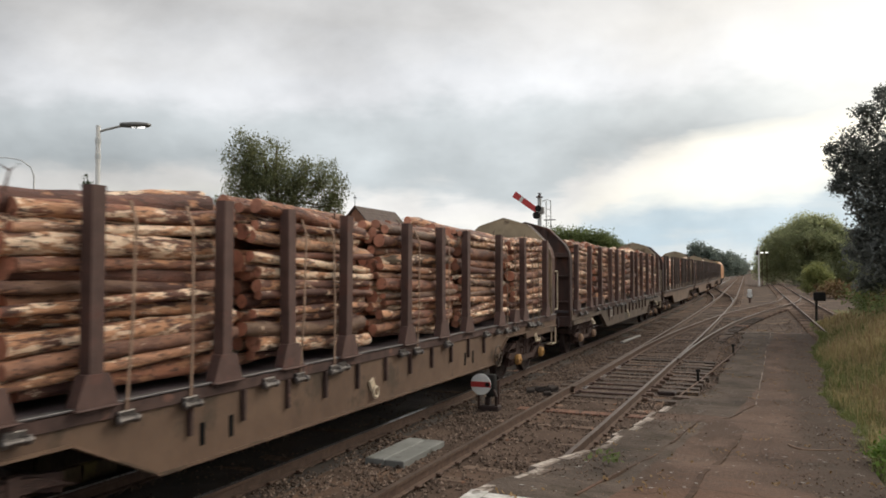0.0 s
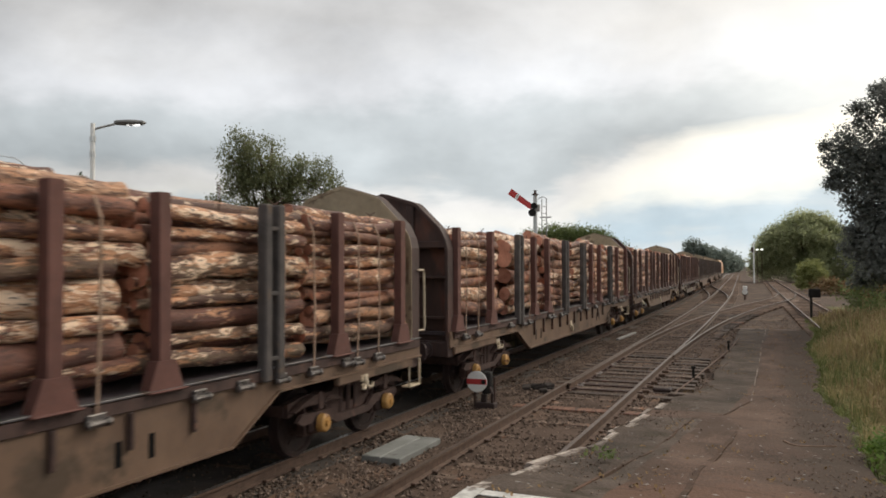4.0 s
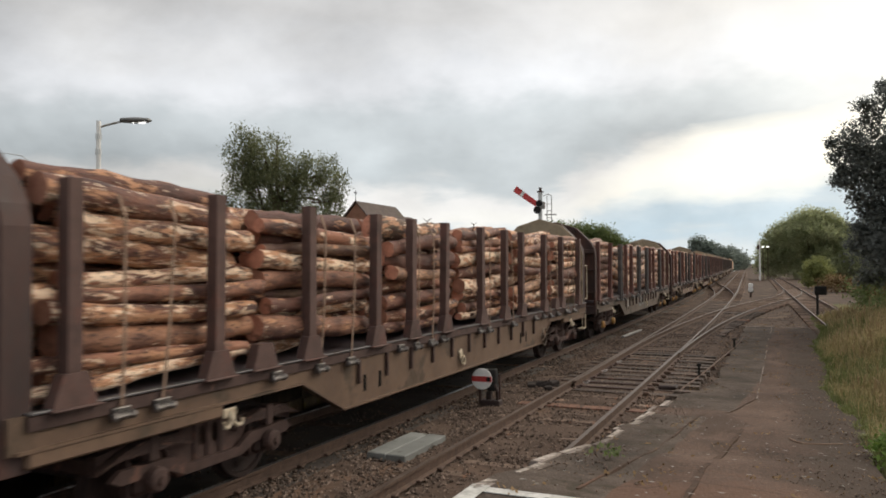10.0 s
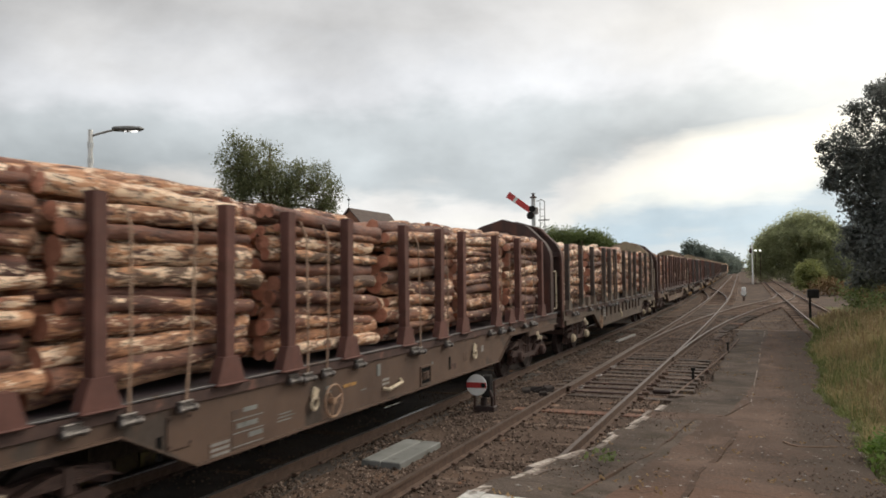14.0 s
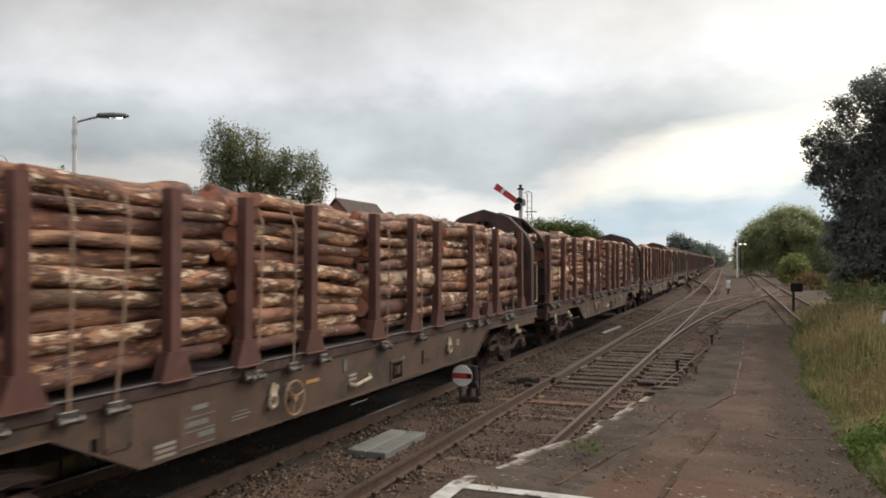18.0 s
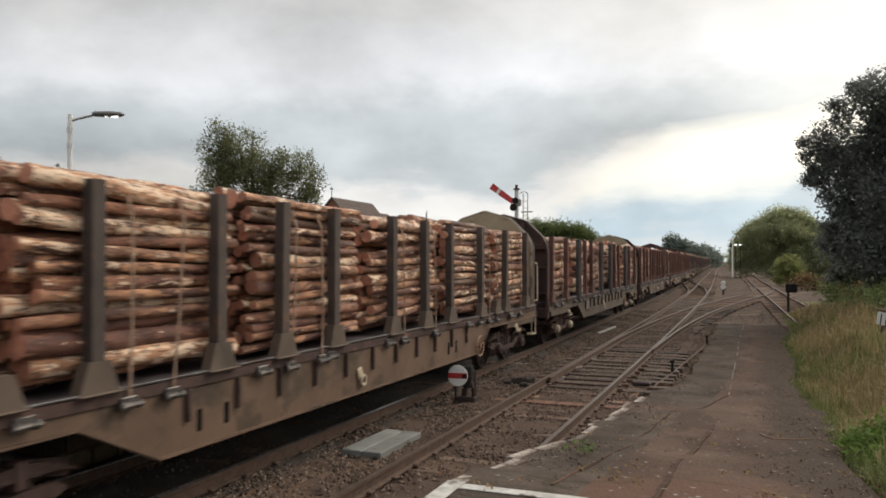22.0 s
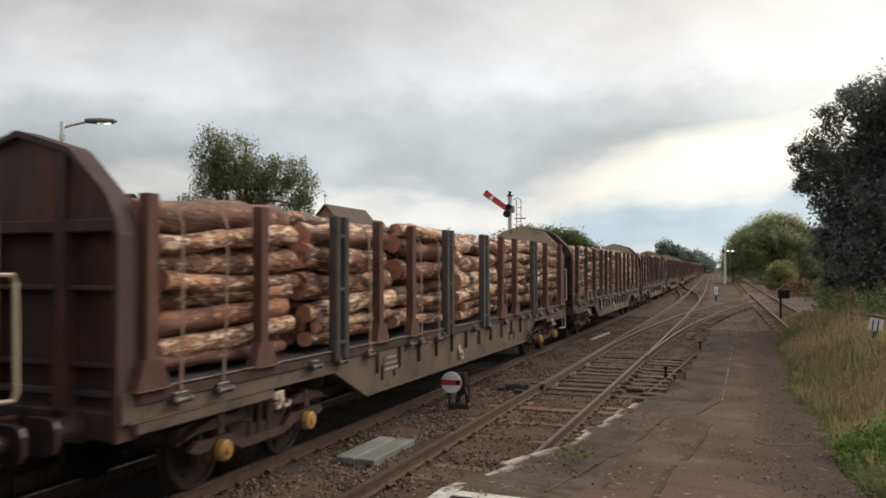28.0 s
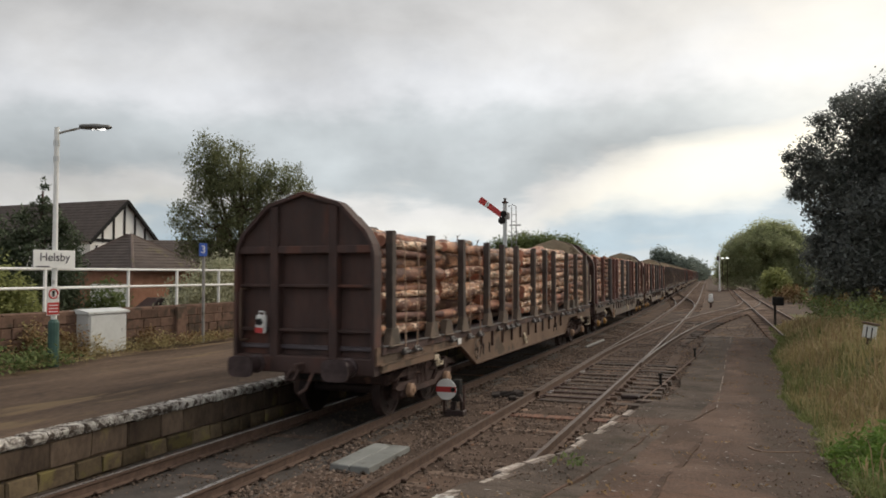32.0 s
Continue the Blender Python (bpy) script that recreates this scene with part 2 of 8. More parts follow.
M_DULL = mat("dull_rail_head", (0.085, 0.064, 0.050), (0.165, 0.128, 0.102), 4, 0.46, 0.45, 0.1, 30)
M_PATH = mat("pinkish_worn_tarmac", (0.042, 0.031, 0.025), (0.140, 0.102, 0.080), 0.8, 0.92, 0.0, 0.8, 34, (0.075, 0.056, 0.044), 1.1, 0.53, (1, 0.45, 1), vary=0, speck=0.9)
M_SLEEPER = mat("weathered_timber_sleeper", (0.085, 0.064, 0.05), (0.23, 0.185, 0.15), 2, 0.9, 0.0, 0.6, 16, (0.24, 0.14, 0.09), 1.3, 0.6, (6, 1, 6), 0.5)
M_SLEEPER_DARK = mat("tarred_timber_sleeper", (0.030, 0.022, 0.017), (0.095, 0.072, 0.056), 2, 0.85, 0.0, 0.6, 16, (0.13, 0.10, 0.078), 1.6, 0.58, (6, 1, 6), 0.45)
M_SLEEPER_RED = mat("red_brown_timber_sleeper", (0.10, 0.052, 0.034), (0.22, 0.125, 0.085), 2, 0.85, 0.0, 0.6, 16, (0.08, 0.055, 0.04), 1.6, 0.58, (6, 1, 6), 0.1)
M_RED_SURFACE = ((0.085, 0.046, 0.031), (0.185, 0.110, 0.078))
M_BALLAST = mat("grey_brown_ballast", (0.05, 0.037, 0.029), (0.125, 0.096, 0.076), 1.3, 0.95, 0.0, 1.0, 22, (0.15, 0.105, 0.075), 0.35, 0.56, vary=0)
# oily four-foot, darkened further for the shade under the train
M_OILY_SHADED = mat("oily_black_ballast", (0.028, 0.022, 0.018), (0.090, 0.071, 0.058), 1.6, 0.85, 0.0, 1.0, 24, (0.085, 0.062, 0.045), 0.7, 0.58, vary=0)
M_STONE_CHIP = mat("ballast_stone", (0.065, 0.053, 0.043), (0.215, 0.178, 0.148), 6, 0.9, 0.0, 0.3, 30, vary=0.55)
M_EARTH = mat("cindery_earth", (0.032, 0.024, 0.019), (0.125, 0.097, 0.078), 1.1, 0.95, 0.0, 1.0, 9, (0.155, 0.122, 0.088), 0.5, 0.56, vary=0, speck=0.8)
M_TARMAC = mat("worn_platform_tarmac", (0.036, 0.031, 0.026), (0.125, 0.107, 0.090), 1.1, 0.92, 0.0, 0.8, 34, (0.06, 0.052, 0.04), 1.4, 0.55, vary=0, speck=0.9)
M_TARMAC2 = mat("old_platform_surface", (0.045, 0.034, 0.026), (0.155, 0.118, 0.086), 0.9, 0.92, 0.0, 0.8, 30, (0.150, 0.118, 0.074), 1.6, 0.56, (1, 0.16, 1), vary=0, speck=0.9)
M_COPING = mat("flaking_white_coping", (0.13, 0.105, 0.088), (0.66, 0.62, 0.56), 7, 0.9, 0.0, 1.0, 34, (0.085, 0.066, 0.054), 9, 0.50, vary=0.2, speck=0.8)
M_EDGE = mat("worn_edge_stone", (0.13, 0.108, 0.092), (0.30, 0.27, 0.24), 4, 0.9, 0.0, 0.7, 24, (0.10, 0.08, 0.065), 2.5, 0.54, vary=0.2)
M_DIRT = mat("trodden_dirt", (0.034, 0.023, 0.017), (0.10, 0.072, 0.054), 1.8, 0.95, 0.0, 1.0, 36, (0.16, 0.125, 0.095), 1.9, 0.60, vary=0, speck=0.9)
M_OLDPAINT = mat("worn_edge_limewash", (0.11, 0.092, 0.078), (0.56, 0.525, 0.47), 9, 0.9, 0.0, 0.5, 24, (0.14, 0.12, 0.10), 4, 0.55)
M_FLAKE = mat("flaking_white_line", (0.38, 0.36, 0.33), (0.72, 0.70, 0.66), 8, 0.85, 0.0, 0.4, 26, (0.16, 0.13, 0.11), 5, 0.55)
M_COVER = mat("greenish_grey_cover", (0.15, 0.152, 0.142), (0.235, 0.237, 0.222), 2, 0.85, 0.0, 0.25, 22, (0.09, 0.085, 0.07), 2.2, 0.58)
# bluish grey that carries the far bridge's haze as colour
M_FAR = mat("hazy_far_masonry", (0.16, 0.17, 0.18), (0.22, 0.23, 0.24), 0.3, 0.9, 0.0, 0.1, 2)
M_TURF = mat("matted_turf", (0.075, 0.075, 0.026), (0.16, 0.15, 0.06), 1.2, 0.95, 0.0, 0.8, 20, (0.06, 0.085, 0.022), 0.8, 0.55, vary=0)
M_BLOCK = mat("sooty_sandstone_block", (0.060, 0.046, 0.036), (0.165, 0.128, 0.092), 2.2, 0.9, 0.0, 0.9, 16, (0.185, 0.150, 0.075), 1.1, 0.58, (1, 1, 0.5), vary=0.35)
M_BLOCK_MOSS = mat("mossy_yellow_sandstone_block", (0.070, 0.055, 0.040), (0.175, 0.140, 0.085), 2.2, 0.9, 0.0, 0.9, 16, (0.165, 0.142, 0.062), 1.4, 0.55, vary=0.35)
M_SANDWALL = mat("red_sandstone_walling", (0.090, 0.056, 0.042), (0.185, 0.115, 0.085), 3.5, 0.9, 0.0, 0.9, 18, (0.075, 0.055, 0.042), 1.6, 0.53, vary=0.16)
M_WALLCORE = mat("dark_red_wall_joint", (0.060, 0.040, 0.031), (0.11, 0.074, 0.057), 6, 0.95, 0.0, 0.4, 40, vary=0)
M_MORTAR = mat("dark_mortar", (0.09, 0.072, 0.058), (0.15, 0.12, 0.095), 6, 0.95, 0.0, 0.4, 40, vary=0)
M_CONC = mat("pale_concrete", (0.22, 0.22, 0.21), (0.32, 0.32, 0.30), 2, 0.85, 0.0, 0.25, 22, (0.15, 0.145, 0.125), 2.2, 0.58)
M_GREYCAB = mat("pale_grey_cabinet_paint", (0.50, 0.51, 0.50), (0.60, 0.61, 0.60), 1.5, 0.55, 0.0, 0.05, 12, (0.36, 0.35, 0.32), 2, 0.63)
M_GREEN = mat("dark_green_paint", (0.035, 0.085, 0.07), (0.055, 0.12, 0.10), 5, 0.6, 0.0, 0.1, 25)
M_BRICK = mat("orange_red_brickwork", (0.25, 0.135, 0.088), (0.36, 0.20, 0.135), 2.5, 0.9, 0.0, 0.3, 20, vary=0.2)
M_TILE = mat("dark_brown_roof_tile", (0.055, 0.042, 0.036), (0.095, 0.075, 0.064), 2, 0.85, 0.0, 0.4, 20, (0.10, 0.085, 0.05), 0.8, 0.62, vary=0.2)
M_TILE_LIGHT = mat("faded_brown_roof_tile", (0.085, 0.064, 0.055), (0.14, 0.108, 0.094), 2, 0.85, 0.0, 0.4, 20, (0.11, 0.09, 0.06), 0.8, 0.62, vary=0.2)
M_RENDER = mat("white_rendered_wall", (0.68, 0.66, 0.62), (0.78, 0.76, 0.72), 1.0, 0.85, 0.0, 0.15, 25, vary=0)
M_GLASS = mat("dark_window_glass", (0.03, 0.035, 0.04), (0.05, 0.055, 0.06), 1, 0.08, 0.0, 0.0, 5, vary=0)
M_BLUE = mat("blue_sign_face", (0.03, 0.08, 0.33), (0.04, 0.10, 0.38), 3, 0.5, 0.0, 0.03, 20)
M_LETTER = mat("dark_lettering", (0.06, 0.05, 0.06), (0.09, 0.08, 0.09), 8, 0.6, 0.0, 0.0, 30)
M_LAMPGLASS = mat("lit_lamp_lens", (0.8, 0.8, 0.78), (0.86, 0.86, 0.84), 5, 0.3, 0.0, 0.0, 20, emit=1.6)
M_BARK = mat("tree_bark", (0.08, 0.065, 0.05), (0.15, 0.125, 0.10), 4, 0.95, 0.0, 0.6, 20)
M_BAG = mat("dark_debris", (0.03, 0.028, 0.026), (0.07, 0.06, 0.055), 6, 0.9, 0.0, 0.3, 30)


def cracked(ma, scale=0.55, width=0.012, dark=(0.028, 0.022, 0.018)):
    """Adds a net of fine cracks to a ground surface."""
    nt = ma.node_tree
    N, L = nt.nodes.new, nt.links.new
    b = nt.nodes["Principled BSDF"]
    was = b.inputs["Base Color"].links[0].from_socket
    tc, ns, vo, mr, mx = N("ShaderNodeTexCoord"), N("ShaderNodeTexNoise"), N("ShaderNodeTexVoronoi"), N("ShaderNodeMapRange"), N("ShaderNodeMix")
    ns.inputs["Scale"].default_value, ns.inputs["Detail"].default_value = 1.6, 6.0
    L(tc.outputs["Object"], ns.inputs["Vector"])
    add, sc = N("ShaderNodeVectorMath"), N("ShaderNodeVectorMath")
    sc.operation = "SCALE"
    sc.inputs["Scale"].default_value = 0.9
    L(ns.outputs["Color"], sc.inputs[0]), L(tc.outputs["Object"], add.inputs[0]), L(sc.outputs[0], add.inputs[1])
    vo.feature = "DISTANCE_TO_EDGE"
    vo.inputs["Scale"].default_value = scale
    L(add.outputs[0], vo.inputs["Vector"])
    L(vo.outputs["Distance"], mr.inputs[0])
    mr.inputs[1].default_value, mr.inputs[2].default_value, mr.inputs[3].default_value, mr.inputs[4].default_value = width * 0.4, width, 0.34, 0.0
    mx.data_type = "RGBA"
    L(mr.outputs[0], mx.inputs[0]), L(was, mx.inputs[6])
    mx.inputs[7].default_value = (*dark, 1)
    L(mx.outputs[2], b.inputs["Base Color"])




def creeping_dirt(ma, other):
    """The path's own surface gives way to trodden dirt towards its right margin, along a ragged line."""
    nt = ma.node_tree
    N, L = nt.nodes.new, nt.links.new
    b = nt.nodes["Principled BSDF"]
    was = b.inputs["Base Color"].links[0].from_socket
    tc, sp, ns, ad, mr, mx = N("ShaderNodeTexCoord"), N("ShaderNodeSeparateXYZ"), N("ShaderNodeTexNoise"), N("ShaderNodeMath"), N("ShaderNodeMapRange"), N("ShaderNodeMix")
    L(tc.outputs["Object"], sp.inputs[0]), L(tc.outputs["Object"], ns.inputs["Vector"])
    ns.inputs["Scale"].default_value, ns.inputs["Detail"].default_value, ns.inputs["Roughness"].default_value = 0.9, 7.0, 0.65
    ad.operation = "MULTIPLY_ADD"
    L(ns.outputs[0], ad.inputs[0])
    ad.inputs[1].default_value = 1.5
    L(sp.outputs[0], ad.inputs[2])
    L(ad.outputs[0], mr.inputs[0])
    mr.inputs[1].default_value, mr.inputs[2].default_value = 0.75, 1.15
    fine = N("ShaderNodeTexNoise")
    fine.inputs["Scale"].default_value, fine.inputs["Detail"].default_value = 38.0, 4.0
    L(tc.outputs["Object"], fine.inputs["Vector"])
    dm = N("ShaderNodeMix")
    dm.data_type = "RGBA"
    L(fine.outputs[0], dm.inputs[0])
    dm.inputs[6].default_value, dm.inputs[7].default_value = (*other[0], 1), (*other[1], 1)
    mx.data_type = "RGBA"
    L(mr.outputs[0], mx.inputs[0]), L(was, mx.inputs[6]), L(dm.outputs[2], mx.inputs[7])
    L(mx.outputs[2], b.inputs["Base Color"])


def red_dressing(ma):
    """The platform's own red-brown dressing, worn away in patches and ending on the ramp in a ragged line."""
    nt = ma.node_tree
    N, L = nt.nodes.new, nt.links.new
    b = nt.nodes["Principled BSDF"]
    was = b.inputs["Base Color"].links[0].from_socket
    tc, sp, ns, ad, mr, mx = N("ShaderNodeTexCoord"), N("ShaderNodeSeparateXYZ"), N("ShaderNodeTexNoise"), N("ShaderNodeMath"), N("ShaderNodeMapRange"), N("ShaderNodeMix")
    L(tc.outputs["Object"], sp.inputs[0]), L(tc.outputs["Object"], ns.inputs["Vector"])
    ns.inputs["Scale"].default_value, ns.inputs["Detail"].default_value, ns.inputs["Roughness"].default_value = 1.3, 8.0, 0.65
    ad.operation = "MULTIPLY_ADD"
    L(ns.outputs[0], ad.inputs[0])
    ad.inputs[1].default_value = 5.0
    L(sp.outputs[1], ad.inputs[2])
    L(ad.outputs[0], mr.inputs[0])
    mr.inputs[1].default_value, mr.inputs[2].default_value, mr.inputs[3].default_value, mr.inputs[4].default_value = 8.6, 9.6, 0.85, 0.0
    fine = N("ShaderNodeTexNoise")
    fine.inputs["Scale"].default_value, fine.inputs["Detail"].default_value = 30.0, 5.0
    L(tc.outputs["Object"], fine.inputs["Vector"])
    dm = N("ShaderNodeMix")
    dm.data_type = "RGBA"
    L(fine.outputs[0], dm.inputs[0])
    dm.inputs[6].default_value, dm.inputs[7].default_value = (*M_RED_SURFACE[0], 1), (*M_RED_SURFACE[1], 1)
    mx.data_type = "RGBA"
    L(mr.outputs[0], mx.inputs[0]), L(was, mx.inputs[6]), L(dm.outputs[2], mx.inputs[7])
    L(mx.outputs[2], b.inputs["Base Color"])


red_dressing(M_PATH)
creeping_dirt(M_PATH, ((0.024, 0.016, 0.012), (0.11, 0.077, 0.058)))
cracked(M_TARMAC)
cracked(M_PATH, 0.45)
cracked(M_TARMAC2, 0.4)


def leaf_mat(name, c1, c2, through=0.12):
    ma = bpy.data.materials.new(name)
    ma.use_nodes = True
    nt = ma.node_tree
    N, L = nt.nodes.new, nt.links.new
    b, out = nt.nodes["Principled BSDF"], nt.nodes["Material Output"]
    geo, tc = N("ShaderNodeNewGeometry"), N("ShaderNodeTexCoord")
    ns = N("ShaderNodeTexNoise")
    ns.inputs["Scale"].default_value = 0.55
    L(tc.outputs["Object"], ns.inputs["Vector"])
    f = N("ShaderNodeMath")
    f.operation = "MULTIPLY_ADD"
    L(geo.outputs["Random Per Island"], f.inputs[0])
    f.inputs[1].default_value = 0.55
    L(ns.outputs[0], f.inputs[2])
    rg = N("ShaderNodeMapRange")
    L(f.outputs[0], rg.inputs[0])
    rg.inputs[1].default_value, rg.inputs[2].default_value = 0.4, 1.1
    mx = N("ShaderNodeMix")
    mx.data_type = "RGBA"
    L(rg.outputs[0], mx.inputs[0])
    mx.inputs[6].default_value, mx.inputs[7].default_value = (*c1, 1), (*c2, 1)
    L(mx.outputs[2], b.inputs["Base Color"])
    b.inputs["Roughness"].default_value = 0.7
    b.inputs["Specular IOR Level"].default_value = 0.15
    tr = N("ShaderNodeBsdfTranslucent")
    L(mx.outputs[2], tr.inputs[0])
    ms = N("ShaderNodeMixShader")
    ms.inputs[0].default_value = through
    L(b.outputs[0], ms.inputs[1]), L(tr.outputs[0], ms.inputs[2]), L(ms.outputs[0], out.inputs[0])
    return ma


# greyed and raised above leaf tone: a veil of haze painted in
LEAF_DARK = leaf_mat("dark_maple_leaves_veiled", (0.140, 0.150, 0.146), (0.255, 0.266, 0.24), 0.5)
LEAF_BIRCH = leaf_mat("birch_leaves", (0.115, 0.125, 0.065), (0.26, 0.27, 0.14), 0.48)
LEAF_MID = leaf_mat("mid_green_leaves", (0.08, 0.115, 0.04), (0.20, 0.235, 0.09), 0.4)
# lighter than real foliage, haze over the tree is mixed into this colour
LEAF_ROUND = leaf_mat("roundtree_leaves_haze_lightened", (0.30, 0.325, 0.19), (0.56, 0.58, 0.345), 0.6)
LEAF_PALE = leaf_mat("yellow_green_leaves", (0.20, 0.22, 0.08), (0.36, 0.37, 0.15), 0.4)
LEAF_RUST = leaf_mat("russet_bracken", (0.16, 0.10, 0.045), (0.28, 0.18, 0.09))
# pale bluish green: the haze of distance is put into the leaf colour
LEAF_HAZE = leaf_mat("far_leaves_haze_tinted", (0.15, 0.185, 0.165), (0.26, 0.295, 0.25), 0.45)
LEAF_FIR = leaf_mat("conifer_needles", (0.070, 0.088, 0.055), (0.14, 0.165, 0.10), 0.3)
LEAF_HEDGE = leaf_mat("pale_flowering_hedge", (0.27, 0.275, 0.165), (0.60, 0.575, 0.42), 0.45)
GRASS_DRY = leaf_mat("dry_seeding_grass", (0.20, 0.165, 0.078), (0.43, 0.35, 0.18), 0.38)
GRASS_SEED = leaf_mat("brown_seed_heads", (0.20, 0.145, 0.075), (0.42, 0.31, 0.18), 0.35)
LEAF_NETTLE = leaf_mat("nettle_leaves", (0.075, 0.135, 0.022), (0.17, 0.26, 0.055), 0.4)
GRASS_GREEN = leaf_mat("green_grass", (0.105, 0.130, 0.042), (0.235, 0.25, 0.098), 0.38)


def log_mat(name="softwood_log_bark", kept=0.0):
    """Bark that has come away in patches from pale and orange wood; the sawn ends are a second material."""
    ma = bpy.data.materials.new(name)
    ma.use_nodes = True
    nt = ma.node_tree
    b = nt.nodes["Principled BSDF"]
    N, L = nt.nodes.new, nt.links.new
    tc, info, geo = N("ShaderNodeTexCoord"), N("ShaderNodeObjectInfo"), N("ShaderNodeNewGeometry")
    add, fr = N("ShaderNodeMath"), N("ShaderNodeMath")
    add.operation, fr.operation = "ADD", "FRACT"
    L(info.outputs["Random"], add.inputs[0]), L(geo.outputs["Random Per Island"], add.inputs[1]), L(add.outputs[0], fr.inputs[0])
    mp = N("ShaderNodeMapping")
    mp.inputs[3].default_value = (4.2, 1.1, 4.2)
    L(tc.outputs["Object"], mp.inputs[0])
    sh, comb, vec = N("ShaderNodeVectorMath"), N("ShaderNodeCombineXYZ"), N("ShaderNodeVectorMath")
    sh.operation = "SCALE"
    comb.inputs[0].default_value, comb.inputs[1].default_value, comb.inputs[2].default_value = 37, 53, 19
    L(comb.outputs[0], sh.inputs[0]), L(fr.outputs[0], sh.inputs["Scale"])
    L(mp.outputs[0], vec.inputs[0]), L(sh.outputs[0], vec.inputs[1])

    def nz(s, d, r=0.6):
        n = N("ShaderNodeTexNoise")
        n.inputs["Scale"].default_value, n.inputs["Detail"].default_value, n.inputs["Roughness"].default_value = s, d, r
        L(vec.outputs[0], n.inputs["Vector"])
        return n.outputs[0]

    def rng(v, a, c, lo=0.0, hi=1.0):
        n = N("ShaderNodeMapRange")
        L(v, n.inputs[0])
        for i, q in enumerate((a, c, lo, hi)):
            n.inputs[i + 1].default_value = q
        return n.outputs[0]

    def mx(f, a, c, how="MIX"):
        n = N("ShaderNodeMix")
        n.data_type, n.blend_type = "RGBA", how
        for sock, v in ((n.inputs[0], f), (n.inputs[6], a), (n.inputs[7], c)):
            if isinstance(v, tuple):
                sock.default_value = (*v, 1)
            elif isinstance(v, float):
                sock.default_value = v
            else:
                L(v, sock)
        return n.outputs[2]

    ramp = N("ShaderNodeValToRGB")
    L(fr.outputs[0], ramp.inputs[0])
    e = ramp.color_ramp.elements
    for _ in range(6):
        e.new(0.5)
    for s, (p, c) in zip(e, ((0.0, (0.145, 0.054, 0.037)), (0.16, (0.40, 0.160, 0.086)), (0.32, (0.185, 0.075, 0.050)), (0.48, (0.54, 0.260, 0.142)),
                             (0.62, (0.205, 0.086, 0.056)), (0.76, (0.17, 0.118, 0.070)), (0.86, (0.37, 0.155, 0.090)), (1.0, (0.66, 0.385, 0.235)))):
        s.position, s.color = p, (*c, 1)
    other = N("ShaderNodeMath")
    other.operation = "FRACT"
    times = N("ShaderNodeMath")
    times.operation = "MULTIPLY"
    L(fr.outputs[0], times.inputs[0])
    times.inputs[1].default_value = 7.31
    L(times.outputs[0], other.inputs[0])

    def plus(v, w, k, c):
        n = N("ShaderNodeMath")
        n.operation = "MULTIPLY_ADD"
        L(w, n.inputs[0])
        n.inputs[1].default_value = k
        m = N("ShaderNodeMath")
        m.operation = "ADD"
        L(v, m.inputs[0])
        m.inputs[1].default_value = c
        L(m.outputs[0], n.inputs[2])
        return n.outputs[0]

    coarse, fine = nz(1.3, 5, 0.65), nz(8.0, 5, 0.65)
    bark = mx(rng(coarse, 0.38, 0.62), ramp.outputs[0], (0.078, 0.029, 0.021))
    # inner bark laid bare in long ragged strips, more on some logs than on others
    strip = rng(plus(nz(1.7, 8, 0.68), other.outputs[0], 0.16, -0.08), 0.535 + kept, 0.575 + kept)
    peel = mx(strip, bark, (0.56, 0.280, 0.150))
    # pale sapwood in smaller flakes
    flake = rng(plus(nz(3.1, 8, 0.7), other.outputs[0], 0.20, -0.10), 0.575 + kept, 0.605 + kept)
    pale = mx(flake, peel, (0.90, 0.665, 0.475))
    knots = mx(rng(fine, 0.55, 0.64), pale, (0.060, 0.027, 0.018))
    L(knots, b.inputs["Base Color"])
    gloss = mx(flake, (0.62, 0.62, 0.62), (0.36, 0.36, 0.36))
    L(gloss, b.inputs["Roughness"])
    bp, bp2 = N("ShaderNodeBump"), N("ShaderNodeBump")
    bp.inputs["Strength"].default_value, bp.inputs["Distance"].default_value = 0.9, 0.03
    bp2.inputs["Strength"].default_value, bp2.inputs["Distance"].default_value = 0.6, 0.025
    bp2.invert = True
    L(fine, bp.inputs["Height"]), L(strip, bp2.inputs["Height"]), L(bp.outputs[0], bp2.inputs["Normal"]), L(bp2.outputs[0], b.inputs["Normal"])
    return ma


M_LOG = log_mat(kept=-0.009)
M_BARKED = log_mat("softwood_log_with_most_bark_on", 0.035)
M_LOGEND = mat("sawn_log_end", (0.28, 0.145, 0.085), (0.52, 0.325, 0.205), 5, 0.85, 0.0, 0.3, 26, (0.15, 0.085, 0.05), 4, 0.57, vary=0.3)

